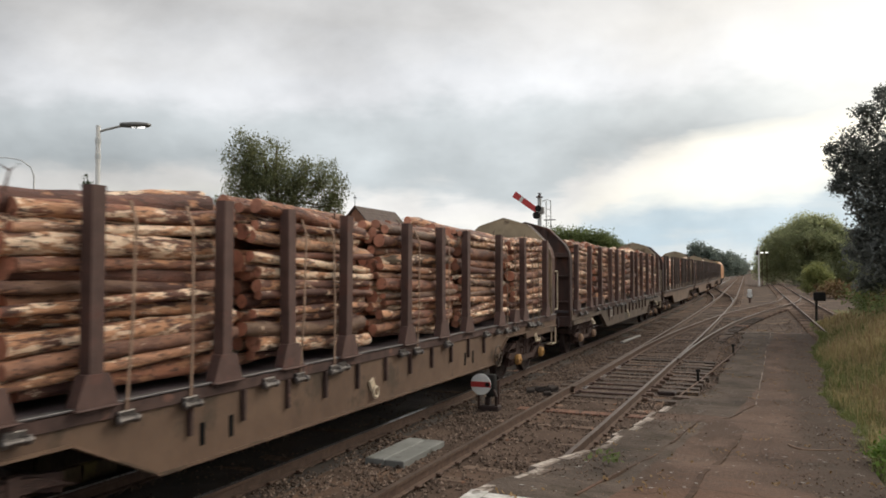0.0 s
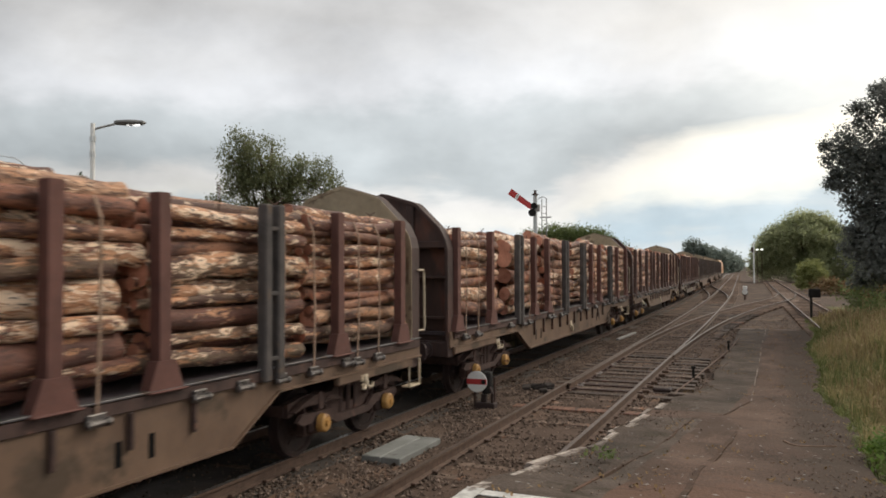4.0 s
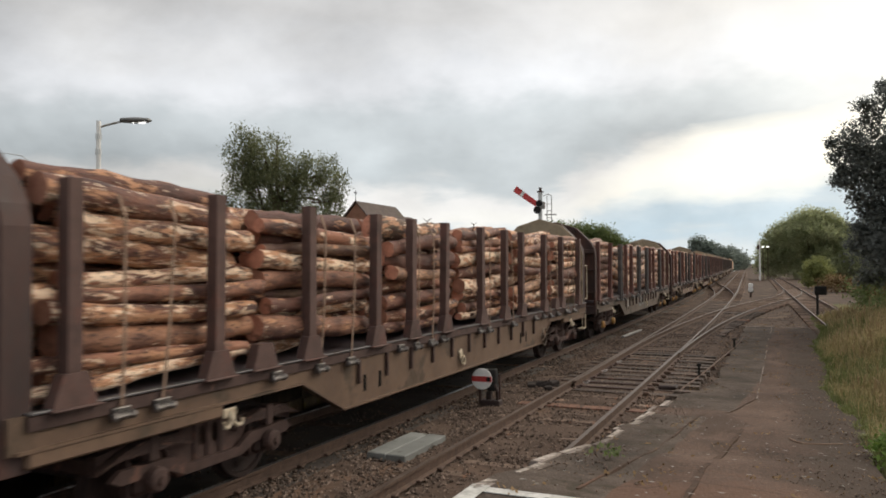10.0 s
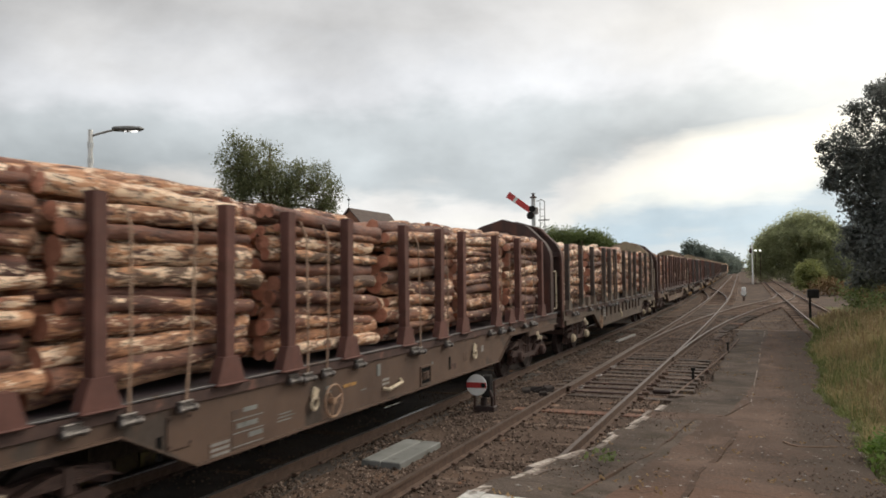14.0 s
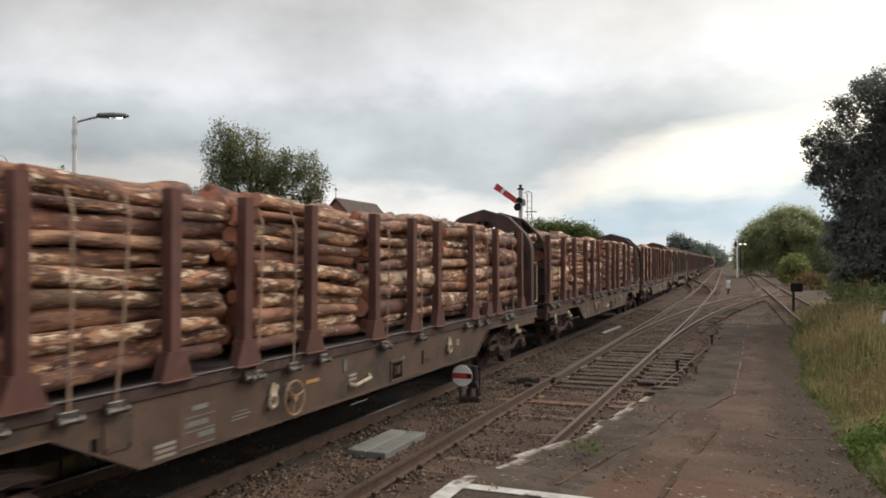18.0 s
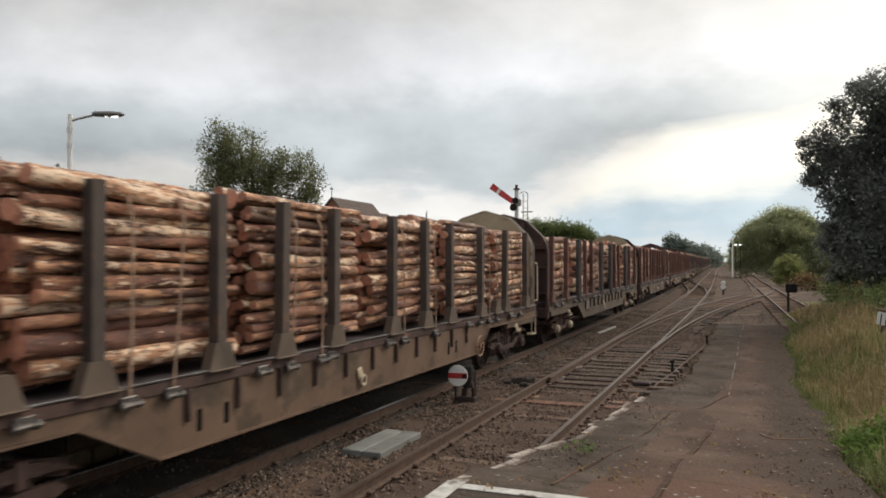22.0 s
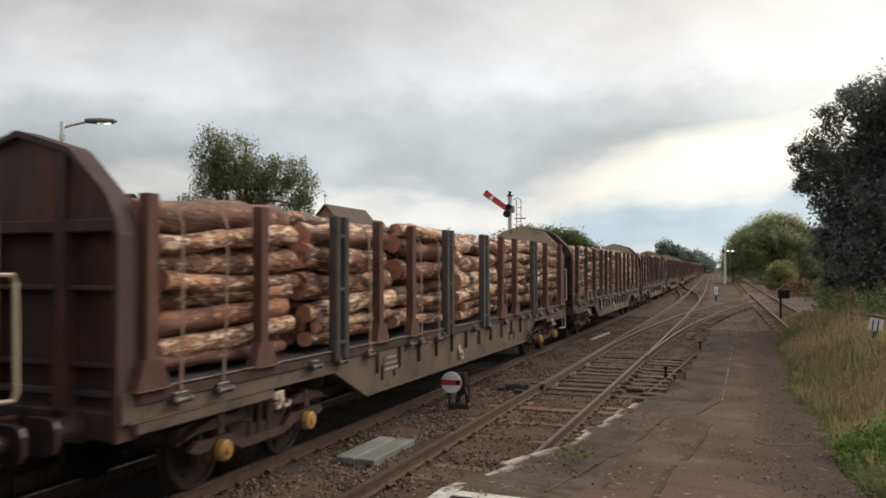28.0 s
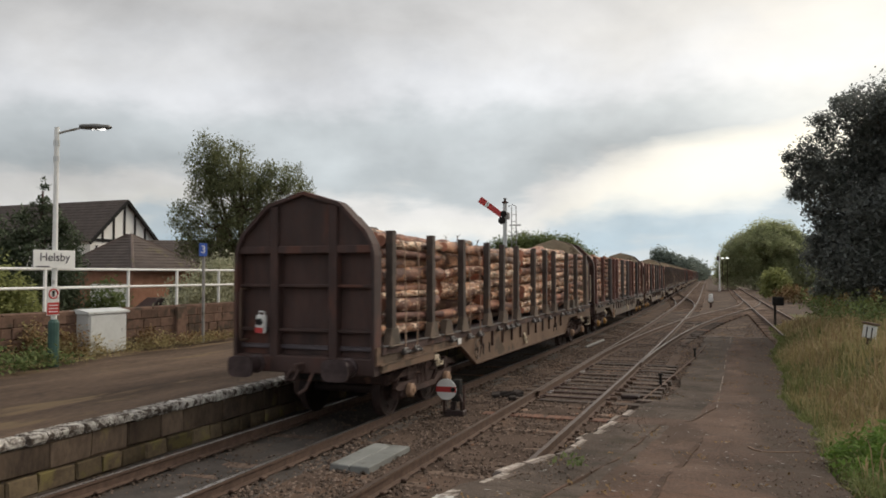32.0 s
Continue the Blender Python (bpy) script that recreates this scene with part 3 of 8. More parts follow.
# ---------------------------------------------------------------- mesh helpers
class Shape:
    """Gathers plain solids into one mesh; every face keeps a material slot."""

    def __init__(self):
        self.v, self.f, self.m = [], [], []

    def add(self, verts, faces, slot=0):
        o = len(self.v)
        self.v.extend(verts)
        self.f.extend([tuple(i + o for i in f) for f in faces])
        self.m.extend([slot] * len(faces))
        return self

    def box(self, c, s, b=0.0, slot=0, turn=None):
        """A box with chamfered edges."""
        hx, hy, hz = s[0] / 2, s[1] / 2, s[2] / 2
        b = min(b, hx * 0.9, hy * 0.9, hz * 0.9)
        if b <= 0:
            vs = [(x, y, z) for x in (-hx, hx) for y in (-hy, hy) for z in (-hz, hz)]
            fs = [(0, 1, 3, 2), (4, 6, 7, 5), (0, 4, 5, 1), (2, 3, 7, 6), (0, 2, 6, 4), (1, 5, 7, 3)]
        else:
            vs, key = [], {}
            for sx in (-1, 1):
                for sy in (-1, 1):
                    for sz in (-1, 1):
                        for ax in range(3):
                            p = [sx * (hx - b), sy * (hy - b), sz * (hz - b)]
                            p[ax] = (sx * hx, sy * hy, sz * hz)[ax]
                            key[(sx, sy, sz, ax)] = len(vs)
                            vs.append(tuple(p))
            fs = []
            for ax in range(3):
                o1, o2 = (ax + 1) % 3, (ax + 2) % 3
                for sg in (-1, 1):
                    q = []
                    for a, c2 in ((-1, -1), (1, -1), (1, 1), (-1, 1)):
                        k = [0, 0, 0]
                        k[ax], k[o1], k[o2] = sg, a, c2
                        q.append(key[(*k, ax)])
                    fs.append(tuple(q if sg > 0 else q[::-1]))
                for a in (-1, 1):
                    for c2 in (-1, 1):
                        k0, k1 = [0, 0, 0], [0, 0, 0]
                        k0[ax], k1[ax] = -1, 1
                        k0[o1] = k1[o1] = a
                        k0[o2] = k1[o2] = c2
                        q = [key[(*k0, o1)], key[(*k1, o1)], key[(*k1, o2)], key[(*k0, o2)]]
                        fs.append(tuple(q if a * c2 < 0 else q[::-1]))
            for sx in (-1, 1):
                for sy in (-1, 1):
                    for sz in (-1, 1):
                        q = [key[(sx, sy, sz, i)] for i in range(3)]
                        fs.append(tuple(q if sx * sy * sz > 0 else q[::-1]))
        if turn is not None:
            vs = [tuple(turn @ Vector(p)) for p in vs]
        return self.add([(p[0] + c[0], p[1] + c[1], p[2] + c[2]) for p in vs], fs, slot)

    def prism(self, pts, axis, a, b, slot=0):
        """A polygon (two coordinates, in order x, y, z without the axis) drawn out along the axis from a to b."""
        n = len(pts)
        ins = lambda p, v: (v, p[0], p[1]) if axis == 0 else (p[0], v, p[1]) if axis == 1 else (p[0], p[1], v)
        vs = [ins(p, a) for p in pts] + [ins(p, b) for p in pts]
        fs = [tuple(range(n - 1, -1, -1)), tuple(range(n, 2 * n))] + [(i, (i + 1) % n, n + (i + 1) % n, n + i) for i in range(n)]
        return self.add(vs, fs, slot)

    def tube(self, path, r, n=8, slot=0, caps=True, closed=False):
        """A round bar along a path; r may be a list."""
        path = [Vector(p) for p in path]
        rs = r if isinstance(r, (list, tuple)) else [r] * len(path)
        vs, k = [], len(path)
        for i, p in enumerate(path):
            a = path[(i - 1) % k if closed else max(i - 1, 0)]
            c = path[(i + 1) % k if closed else min(i + 1, k - 1)]
            d = (c - a).normalized()
            u = d.cross(Vector((0, 0, 1)) if abs(d.z) < 0.9 else Vector((1, 0, 0))).normalized()
            w = d.cross(u)
            for j in range(n):
                t = 2 * math.pi * j / n
                vs.append(tuple(p + rs[i] * (math.cos(t) * u + math.sin(t) * w)))
        fs = []
        for i in range(k if closed else k - 1):
            i2 = (i + 1) % k
            for j in range(n):
                j2 = (j + 1) % n
                fs.append((i * n + j, i2 * n + j, i2 * n + j2, i * n + j2))
        if caps and not closed:
            fs += [tuple(range(n)), tuple(range(k * n - 1, (k - 1) * n - 1, -1))]
        return self.add(vs, fs, slot)

    def lathe(self, prof, axis, c, n=20, slot=0):
        """A turned solid: prof holds (along, radius) rows, about an axis through c."""
        vs, fs, k = [], [], len(prof)
        for a, r in prof:
            for j in range(n):
                t = 2 * math.pi * j / n
                q = (a, r * math.cos(t), r * math.sin(t))
                p = q if axis == 0 else (q[1], a, q[2]) if axis == 1 else (q[1], q[2], a)
                vs.append((p[0] + c[0], p[1] + c[1], p[2] + c[2]))
        for i in range(k - 1):
            for j in range(n):
                fs.append((i * n + j, i * n + (j + 1) % n, (i + 1) * n + (j + 1) % n, (i + 1) * n + j))
        fs += [tuple(range(n - 1, -1, -1)), tuple(range((k - 1) * n, k * n))]
        return self.add(vs, fs, slot)

    def squash(self, k):
        self.v = [(x, y, z * k) for x, y, z in self.v]
        return self

    def mesh(self, name, *mats, smooth=False):
        me = bpy.data.meshes.new(name)
        me.from_pydata(self.v, [], self.f)
        for ma in mats:
            me.materials.append(ma)
        if len(mats) > 1:
            me.polygons.foreach_set("material_index", self.m)
        bm = bmesh.new()
        bm.from_mesh(me)
        bmesh.ops.recalc_face_normals(bm, faces=bm.faces)
        bm.to_mesh(me)
        bm.free()
        if smooth:
            me.polygons.foreach_set("use_smooth", [True] * len(me.polygons))
        me.update()
        return me


def part(name, shape, mats, parent=None, label="", at=None, smooth=False):
    """One mesh object under a thing or a part; shape is a Shape or a mesh that is shared."""
    me = shape if isinstance(shape, bpy.types.Mesh) else shape.mesh(name, *(mats if isinstance(mats, tuple) else (mats,)), smooth=smooth)
    ob = new(name, me)
    if parent is not None:
        ob.parent = parent
    if at is not None:
        ob.matrix_basis = at
    if label:
        ob["label"] = label
    return ob


def thing(name, label, category, at=None, group="", kind=""):
    e = new(name)
    e.empty_display_size = 0.3
    if at is not None:
        e.matrix_basis = at
    return tagged(e, label, category, group, kind)


# ---------------------------------------------------------------- plan of the tracks
MAIN_X, LOOP_X, HALF_GAUGE = -6.77, -3.48, 0.7525


def bend(y):
    """How far the running lines have swung to the left at y."""
    if y < 12:
        return 0.0
    if y < 87:
        return (y - 12) ** 2 / 4000
    return 75 ** 2 / 4000 + (y - 87) * 0.0375


def main_x(y):
    return MAIN_X - bend(y)


def loop_x(y):
    return LOOP_X - bend(y)


def branch_x(y):
    return 3.55 - 0.0322 * y + 0.00002 * y * y


def hermite(a, b, y):
    (ya, xa, sa), (yb, xb, sb) = a, b
    h = yb - ya
    t = (y - ya) / h
    return (2 * t ** 3 - 3 * t * t + 1) * xa + (t ** 3 - 2 * t * t + t) * h * sa + (3 * t * t - 2 * t ** 3) * xb + (t ** 3 - t * t) * h * sb


def lead_x(y):
    """The turnout road from the loop across to the branch."""
    if y < 60:
        return LOOP_X + max(0.0, y - 22) ** 2 / 476
    return hermite((60, LOOP_X + 38 ** 2 / 476, 0.16), (90, branch_x(90), -0.029), y)


def cross_x(y):
    """The crossover between loop and main line."""
    return hermite((62, loop_x(62), -0.028), (122, main_x(122), -0.0375), y)


def ramp_z(y):
    """Top of the near platform and of the ramp at its end."""
    pts = ((-60, 1.0), (5.03, 1.0), (7.56, 0.68), (9.1, 0.45), (13.4, 0.11), (19.0, -0.20), (36.5, -0.215))
    for (a, za), (b, zb) in zip(pts, pts[1:]):
        if y <= b:
            return za + (zb - za) * max(0.0, (y - a) / (b - a))
    return -0.24


def ease(a, b, v):
    t = min(1.0, max(0.0, (v - a) / (b - a)))
    return t * t * (3 - 2 * t)


def ground_z(x, y):
    """Height of the ground sheet."""
    z = -0.29
    if x < -15.5:
        z = -0.29 + 0.5 * ease(-15.5, -17.0, x) if y < 60 else -0.29
    if x > 0.55 and y < 60:
        bank = ease(0.8, 3.4, x) * 0.95 + ease(3.4, 9, x) * 0.35
        side = ramp_z(y) + 0.3
        z = max(-0.29 + bank * ease(52, 26, y), -0.29 + max(0.0, side - 0.06) * ease(0.6, 0.95, x) if y < 20 else -9)
        if x > 0.8:
            z += 0.07 * math.sin(x * 2.1 + y * 0.7) * ease(0.8, 2, x) * ease(56, 40, y)
    return z


def spans(cuts):
    out = []
    for a, b, step in cuts:
        n = max(1, round((b - a) / step))
        out += [a + (b - a) * i / n for i in range(n)]
    return out + [cuts[-1][1]]


def build_ground():
    xs = spans(((-2500, -200, 500), (-200, -20, 30), (-20, -8.5, 1.5), (-8.5, 0.5, 1.0), (0.5, 10, 0.3), (10, 40, 5), (40, 200, 40), (200, 2500, 500)))
    ys = spans(((-2500, -60, 500), (-60, 0, 6), (0, 64, 0.8), (64, 200, 8), (200, 600, 50), (600, 3000, 400)))
    n = len(ys)
    s = Shape()
    s.add([(x, y, ground_z(x, y)) for x in xs for y in ys],
          [(i * n + j, (i + 1) * n + j, (i + 1) * n + j + 1, i * n + j + 1) for i in range(len(xs) - 1) for j in range(n - 1)])
    s.m = [1 if xs[i] > 0.85 and ys[j] < 60 else 0 for i in range(len(xs) - 1) for j in range(n - 1)]
    tagged(part("ground", s, (M_EARTH, M_TURF), smooth=True), "bare cindery earth and trampled grass round the tracks", "ground", kind="structure")


build_ground()

RAIL = ((-0.035, 0.0), (0.035, 0.0), (0.035, -0.035), (0.009, -0.05), (0.009, -0.135), (0.065, -0.15), (0.065, -0.16),
        (-0.065, -0.16), (-0.065, -0.15), (-0.009, -0.135), (-0.009, -0.05), (-0.035, -0.035))


def rail_shape(centre, side, y0, y1, step=3.0):
    s, n = Shape(), max(2, int((y1 - y0) / step) + 1)
    vs, k = [], len(RAIL)
    for i in range(n):
        y = y0 + (y1 - y0) * i / (n - 1)
        x = centre(y)
        d = Vector((centre(y + 0.1) - x, 0.1)).normalized()
        for a, z in RAIL:
            o = side * HALF_GAUGE + a
            vs.append((x + o * d.y, y - o * d.x, z))
    top, rest = [], []
    for i in range(n - 1):
        for j in range(k):
            q = (i * k + j, i * k + (j + 1) % k, (i + 1) * k + (j + 1) % k, (i + 1) * k + j)
            (top if j == 0 else rest).append(q)
    s.add(vs, rest)
    s.f += top
    s.m += [1] * len(top)
    s.f += [tuple(range(k)), tuple(range((n - 1) * k, n * k))]
    s.m += [0, 0]
    return s


def sleeper_mesh(length, seed, ma=None):
    rnd = random.Random(seed)
    s = Shape()
    s.box((0, 0, -0.065), (length, 0.25, 0.13), 0.012)
    s.v = [(x + rnd.uniform(-.012, .012), y + rnd.uniform(-.008, .008), z + rnd.uniform(-.006, .006)) for x, y, z in s.v]
    return s.mesh("sleeper", ma or M_SLEEPER)


def chair_shape(s, x, y):
    s.box((x - 0.085, y, -0.142), (0.07, 0.12, 0.035), 0.01)
    s.box((x + 0.085, y, -0.142), (0.07, 0.12, 0.035), 0.01)


def build_tracks():
    shared = [sleeper_mesh(2.6, i) for i in range(5)]
    dark = [sleeper_mesh(2.6, 20 + i, M_SLEEPER_DARK) for i in range(5)]
    long_ones = {}
    rnd = random.Random(4)
    roads = (("track_1", main_x, -12, 700, "main running line with worn rails on grimy ballast", M_SHINE, 4, 34, -0.192),
             ("track_2", loop_x, -12, 700, "loop line with rusty rails on weathered timber sleepers", M_DULL, 4, 60, -0.165),
             ("track_3", lead_x, 23, 89, "turnout road that curves away from the loop line", M_DULL, 0, 0, -0.165),
             ("track_4", cross_x, 63, 121, "crossover road between loop and main line", M_DULL, 0, 0, -0.165),
             ("track_5", branch_x, 14, 330, "overgrown branch line with dull rails", M_DULL, 0, 0, -0.165))
    for name, cx, y0, y1, label, top, s0, s1, sz in roads:
        tr = thing(name, label, "railway track", kind="structure")
        for side in (-1, 1):
            if name == "track_3" and side < 0:
                part("switch_blade", rail_shape(lambda y: max(lead_x(y), loop_x(y) + 0.078), side, 16.6, y1, 1.5), (M_RUST, top), tr)
                continue
            part("rail", rail_shape(cx, side, y0, y1, 2.0 if y1 < 200 else 4.0), (M_RUST, top), tr)
        rest, chairs, y = Shape(), Shape(), y0 + 0.3
        while y < min(y1, 260):
            x, width = cx(y), 2.6
            if name == "track_2" and 24 < y < 47:
                width = 2.6 + lead_x(y) - loop_x(y)
                x += (width - 2.6) / 2
            lift = 0.0
            if name == "track_2":
                # all but buried by the platform, proud and tarred under the points
                lift = -0.026 if y < 13.9 else -0.012 if y < 16.4 else 0.010 if y < 24 else -0.014
                if 16.4 < y <= 24:
                    width, x = 3.1, x + 0.25
                if 13.95 < y <= 14.62:
                    width, x, lift = 3.5, x + 0.45, 0.02
            skip = name == "track_3" and y < 47
            if s0 <= y < s1:
                key = round(width, 1)
                tarred = name == "track_2" and y > 16.4
                if key == 2.6:
                    me = rnd.choice(dark if tarred else shared)
                else:
                    me = long_ones.setdefault(key, None) or sleeper_mesh(key, 50 + int(key * 10), M_SLEEPER_RED if key == 3.5 else M_SLEEPER_DARK)
                    long_ones[key] = me
                part("sleeper", me, None, tr, "red-brown newer sleeper" if key == 3.5 else "", at=pose(x + rnd.uniform(-.05, .05), y, sz + lift + rnd.uniform(-.022, .004), 0, 0, rnd.uniform(-1.2, 1.2)))
                if y < 34:
                    for sd in (-1, 1):
                        chair_shape(chairs, cx(y) + sd * HALF_GAUGE, y)
            elif not skip:
                rest.box((x, y, sz - 0.065), (width, 0.25, 0.13), 0.01)
            y += 0.66 + rnd.uniform(-.02, .02)
        if rest.v:
            tagged(part("far_sleepers", rest, M_SLEEPER, tr), kind="stuff")
        if chairs.v:
            tagged(part("rail_chairs", chairs, M_RUST, tr), kind="stuff")


def build_ballast():
    """The stone bed: a low shaped sheet, with loose stones on it where the camera is near."""
    s, ys = Shape(), spans(((-12, 60, 0.7), (60, 700, 8)))
    cols = (-1.9, -1.5, -0.9, 0.0, 0.9, 1.15, 1.645, 2.2, 2.4, 3.29, 4.2, 4.7, 5.3)
    n = len(cols)
    zz = lambda y, c: (-0.34 if c in (-1.9, 5.3) else -0.195) + 0.022 * math.sin(y * 1.9 + c * 3) + 0.014 * math.sin(y * 4.3 + c * 7)
    lim = lambda y, c: c if c < 4 else (c if y > 20 else min(c, 4.55 + 0.01 * (c - 4)))
    s.add([(main_x(y) + lim(y, c), y, zz(y, c)) for y in ys for c in cols],
          [(i * n + j, i * n + j + 1, (i + 1) * n + j + 1, (i + 1) * n + j) for i in range(len(ys) - 1) for j in range(n - 1)])
    s.m = [1 if cols[j] >= -1.5 and cols[j + 1] <= 1.15 else 0 for i in range(len(ys) - 1) for j in range(n - 1)]
    tagged(part("ballast_bed", s, (M_BALLAST, M_OILY_SHADED), smooth=True), "grey-brown stone ballast bed under both running lines", "ballast", kind="structure")
    rnd = random.Random(9)
    st = Shape()
    for i in range(64000):
        y = 4.5 + 40 * rnd.random() ** 1.7
        x = rnd.uniform(-8.15, -2.1) - bend(y)
        r = rnd.uniform(0.013, 0.036)
        c = (x, y, -0.195 + rnd.uniform(-.012, .02))
        if min(abs(x - main_x(y)), abs(x - loop_x(y))) < 0.66 and rnd.random() < (0.82 if x < -5 else 0.4):
            continue
        if x < main_x(y) + 0.7:
            r *= 0.7
        o = len(st.v)
        a = rnd.uniform(0, 6.3)
        for dx, dy, dz in ((1, 0, 0), (0, 1, 0), (-1, 0, 0), (0, -1, 0), (0, 0, 0.8), (0, 0, -0.8)):
            k = r * rnd.uniform(0.75, 1.3)
            st.v.append((c[0] + k * (dx * math.cos(a) - dy * math.sin(a)), c[1] + k * (dx * math.sin(a) + dy * math.cos(a)), c[2] + k * dz))
        st.f += [(o + p, o + (p + 1) % 4, o + 4) for p in range(4)] + [(o + (p + 1) % 4, o + p, o + 5) for p in range(4)]
    st.m = [0] * len(st.f)
    me = bpy.data.meshes.new("ballast_stones")
    me.from_pydata(st.v, [], st.f)
    me.materials.append(M_STONE_CHIP)
    tagged(new("ballast_stones", me), "loose angular grey and brown ballast stones", "ballast", kind="stuff")
    # crumbs and grit along the margins of the path and over the ground by the turnout
    st = Shape()
    for i in range(8000):
        y = 5.4 + 52 * rnd.random() ** 1.5
        pick = rnd.random()
        if pick < 0.42:
            x = rnd.gauss(-1.75, 0.28) if y < 40 else rnd.uniform(-3, 2)
        elif pick < 0.72:
            x = rnd.gauss(0.75, 0.35)
        else:
            x = rnd.uniform(0.0, 1.2) if y < 37 else rnd.uniform(-3.0, 2.2)
        if x < -2.02 and y < 14:
            continue
        on_path = y < 36.5 and x > -2.0 + ease(13, 19, y) * 0.55 and x < 0.95
        z = ramp_z(y) if on_path else ground_z(x, y) if x > 0.5 else -0.245
        r = rnd.uniform(0.005, 0.013) * (1.6 if rnd.random() < 0.1 else 1.0) if on_path else rnd.uniform(0.012, 0.032)
        o, a = len(st.v), rnd.uniform(0, 6.3)
        for dx, dy, dz in ((1, 0, 0), (0, 1, 0), (-1, 0, 0), (0, -1, 0), (0, 0, 0.7), (0, 0, -0.7)):
            k = r * rnd.uniform(0.7, 1.4)
            st.v.append((x + k * (dx * math.cos(a) - dy * math.sin(a)), y + k * (dx * math.sin(a) + dy * math.cos(a)), z + 0.004 + k * dz))
        st.f += [(o + p, o + (p + 1) % 4, o + 4) for p in range(4)] + [(o + (p + 1) % 4, o + p, o + 5) for p in range(4)]
    me = bpy.data.meshes.new("path_grit")
    me.from_pydata(st.v, [], st.f)
    me.materials.append(M_STONE_CHIP)
    tagged(new("path_grit", me), "crumbled grit and stones on the path margins", "gravel", kind="stuff")


build_tracks()
build_ballast()


# ---------------------------------------------------------------- platforms
PLAT_Z, PLAT_X = 0.55, -8.2


def build_far_platform():
    pl = thing("platform_far", "low station platform with a whitened stone edge", "platform", kind="structure")
    s = Shape()
    ys = spans(((-40, 0, 8), (0, 30, 0.5), (30, 44, 2)))
    xs = spans(((-15.3, PLAT_X - 0.24, 0.6),))
    n = len(ys)
    s.add([(x, y, PLAT_Z - 0.012 + 0.012 * math.sin(x * 1.7 + y * 0.9) + 0.008 * math.sin(y * 2.7 - x)) for x in xs for y in ys],
          [(i * n + j, (i + 1) * n + j, (i + 1) * n + j + 1, i * n + j + 1) for i in range(len(xs) - 1) for j in range(n - 1)])
    part("platform_surface", s, M_TARMAC2, pl, smooth=True)
    core = Shape()
    core.box(((PLAT_X - 15.3) / 2 - 0.06, 2, 0.02), (15.3 + PLAT_X - 0.12, 84, 0.98), 0.0)
    part("platform_core", core, M_MORTAR, pl)
    rnd = random.Random(12)
    cop = [Shape() for _ in range(4)]
    for s in cop:
        s.box((0, 0, 0), (0.27, 0.89, 0.13), 0.03)
        s.v = [(x + rnd.uniform(-.016, .016), y + rnd.uniform(-.006, .006), z + rnd.uniform(-.014, .012)) for x, y, z in s.v]
    cop = [s.mesh("coping_stone", M_COPING) for s in cop]
    y = -6.0
    while y < 44:
        part("coping_stone", rnd.choice(cop), None, pl, at=pose(PLAT_X - 0.115 + rnd.uniform(-.014, .014), y, PLAT_Z - 0.055, 0, 0, rnd.uniform(-.6, .6)))
        y += 0.9
    blocks = {}
    # a tall sooty course above two lower mossy ones
    for row, (top, high, widths, ma) in enumerate(((0.425, 0.36, (0.5, 0.68, 0.86, 1.02), M_BLOCK), (0.05, 0.25, (0.34, 0.46, 0.6), M_BLOCK_MOSS), (-0.21, 0.2, (0.42, 0.55, 0.7), M_BLOCK))):
        y = 2.0 + 0.3 * row
        while y < 27:
            w = rnd.choice(widths)
            if (row, w) not in blocks:
                blocks[row, w] = []
                for _ in range(3):
                    s = Shape()
                    s.box((0, 0, 0), (0.3, w - 0.014, high - 0.014), 0.02)
                    s.v = [(x + rnd.uniform(-.018, .018), q + rnd.uniform(-.009, .009), z + rnd.uniform(-.009, .009)) for x, q, z in s.v]
                    blocks[row, w].append(s.mesh("stone_block", ma))
            part("stone_block", rnd.choice(blocks[row, w]), None, pl, at=pose(PLAT_X - 0.2 + rnd.uniform(-.014, .016), y + w / 2, top - high / 2))
            y += w


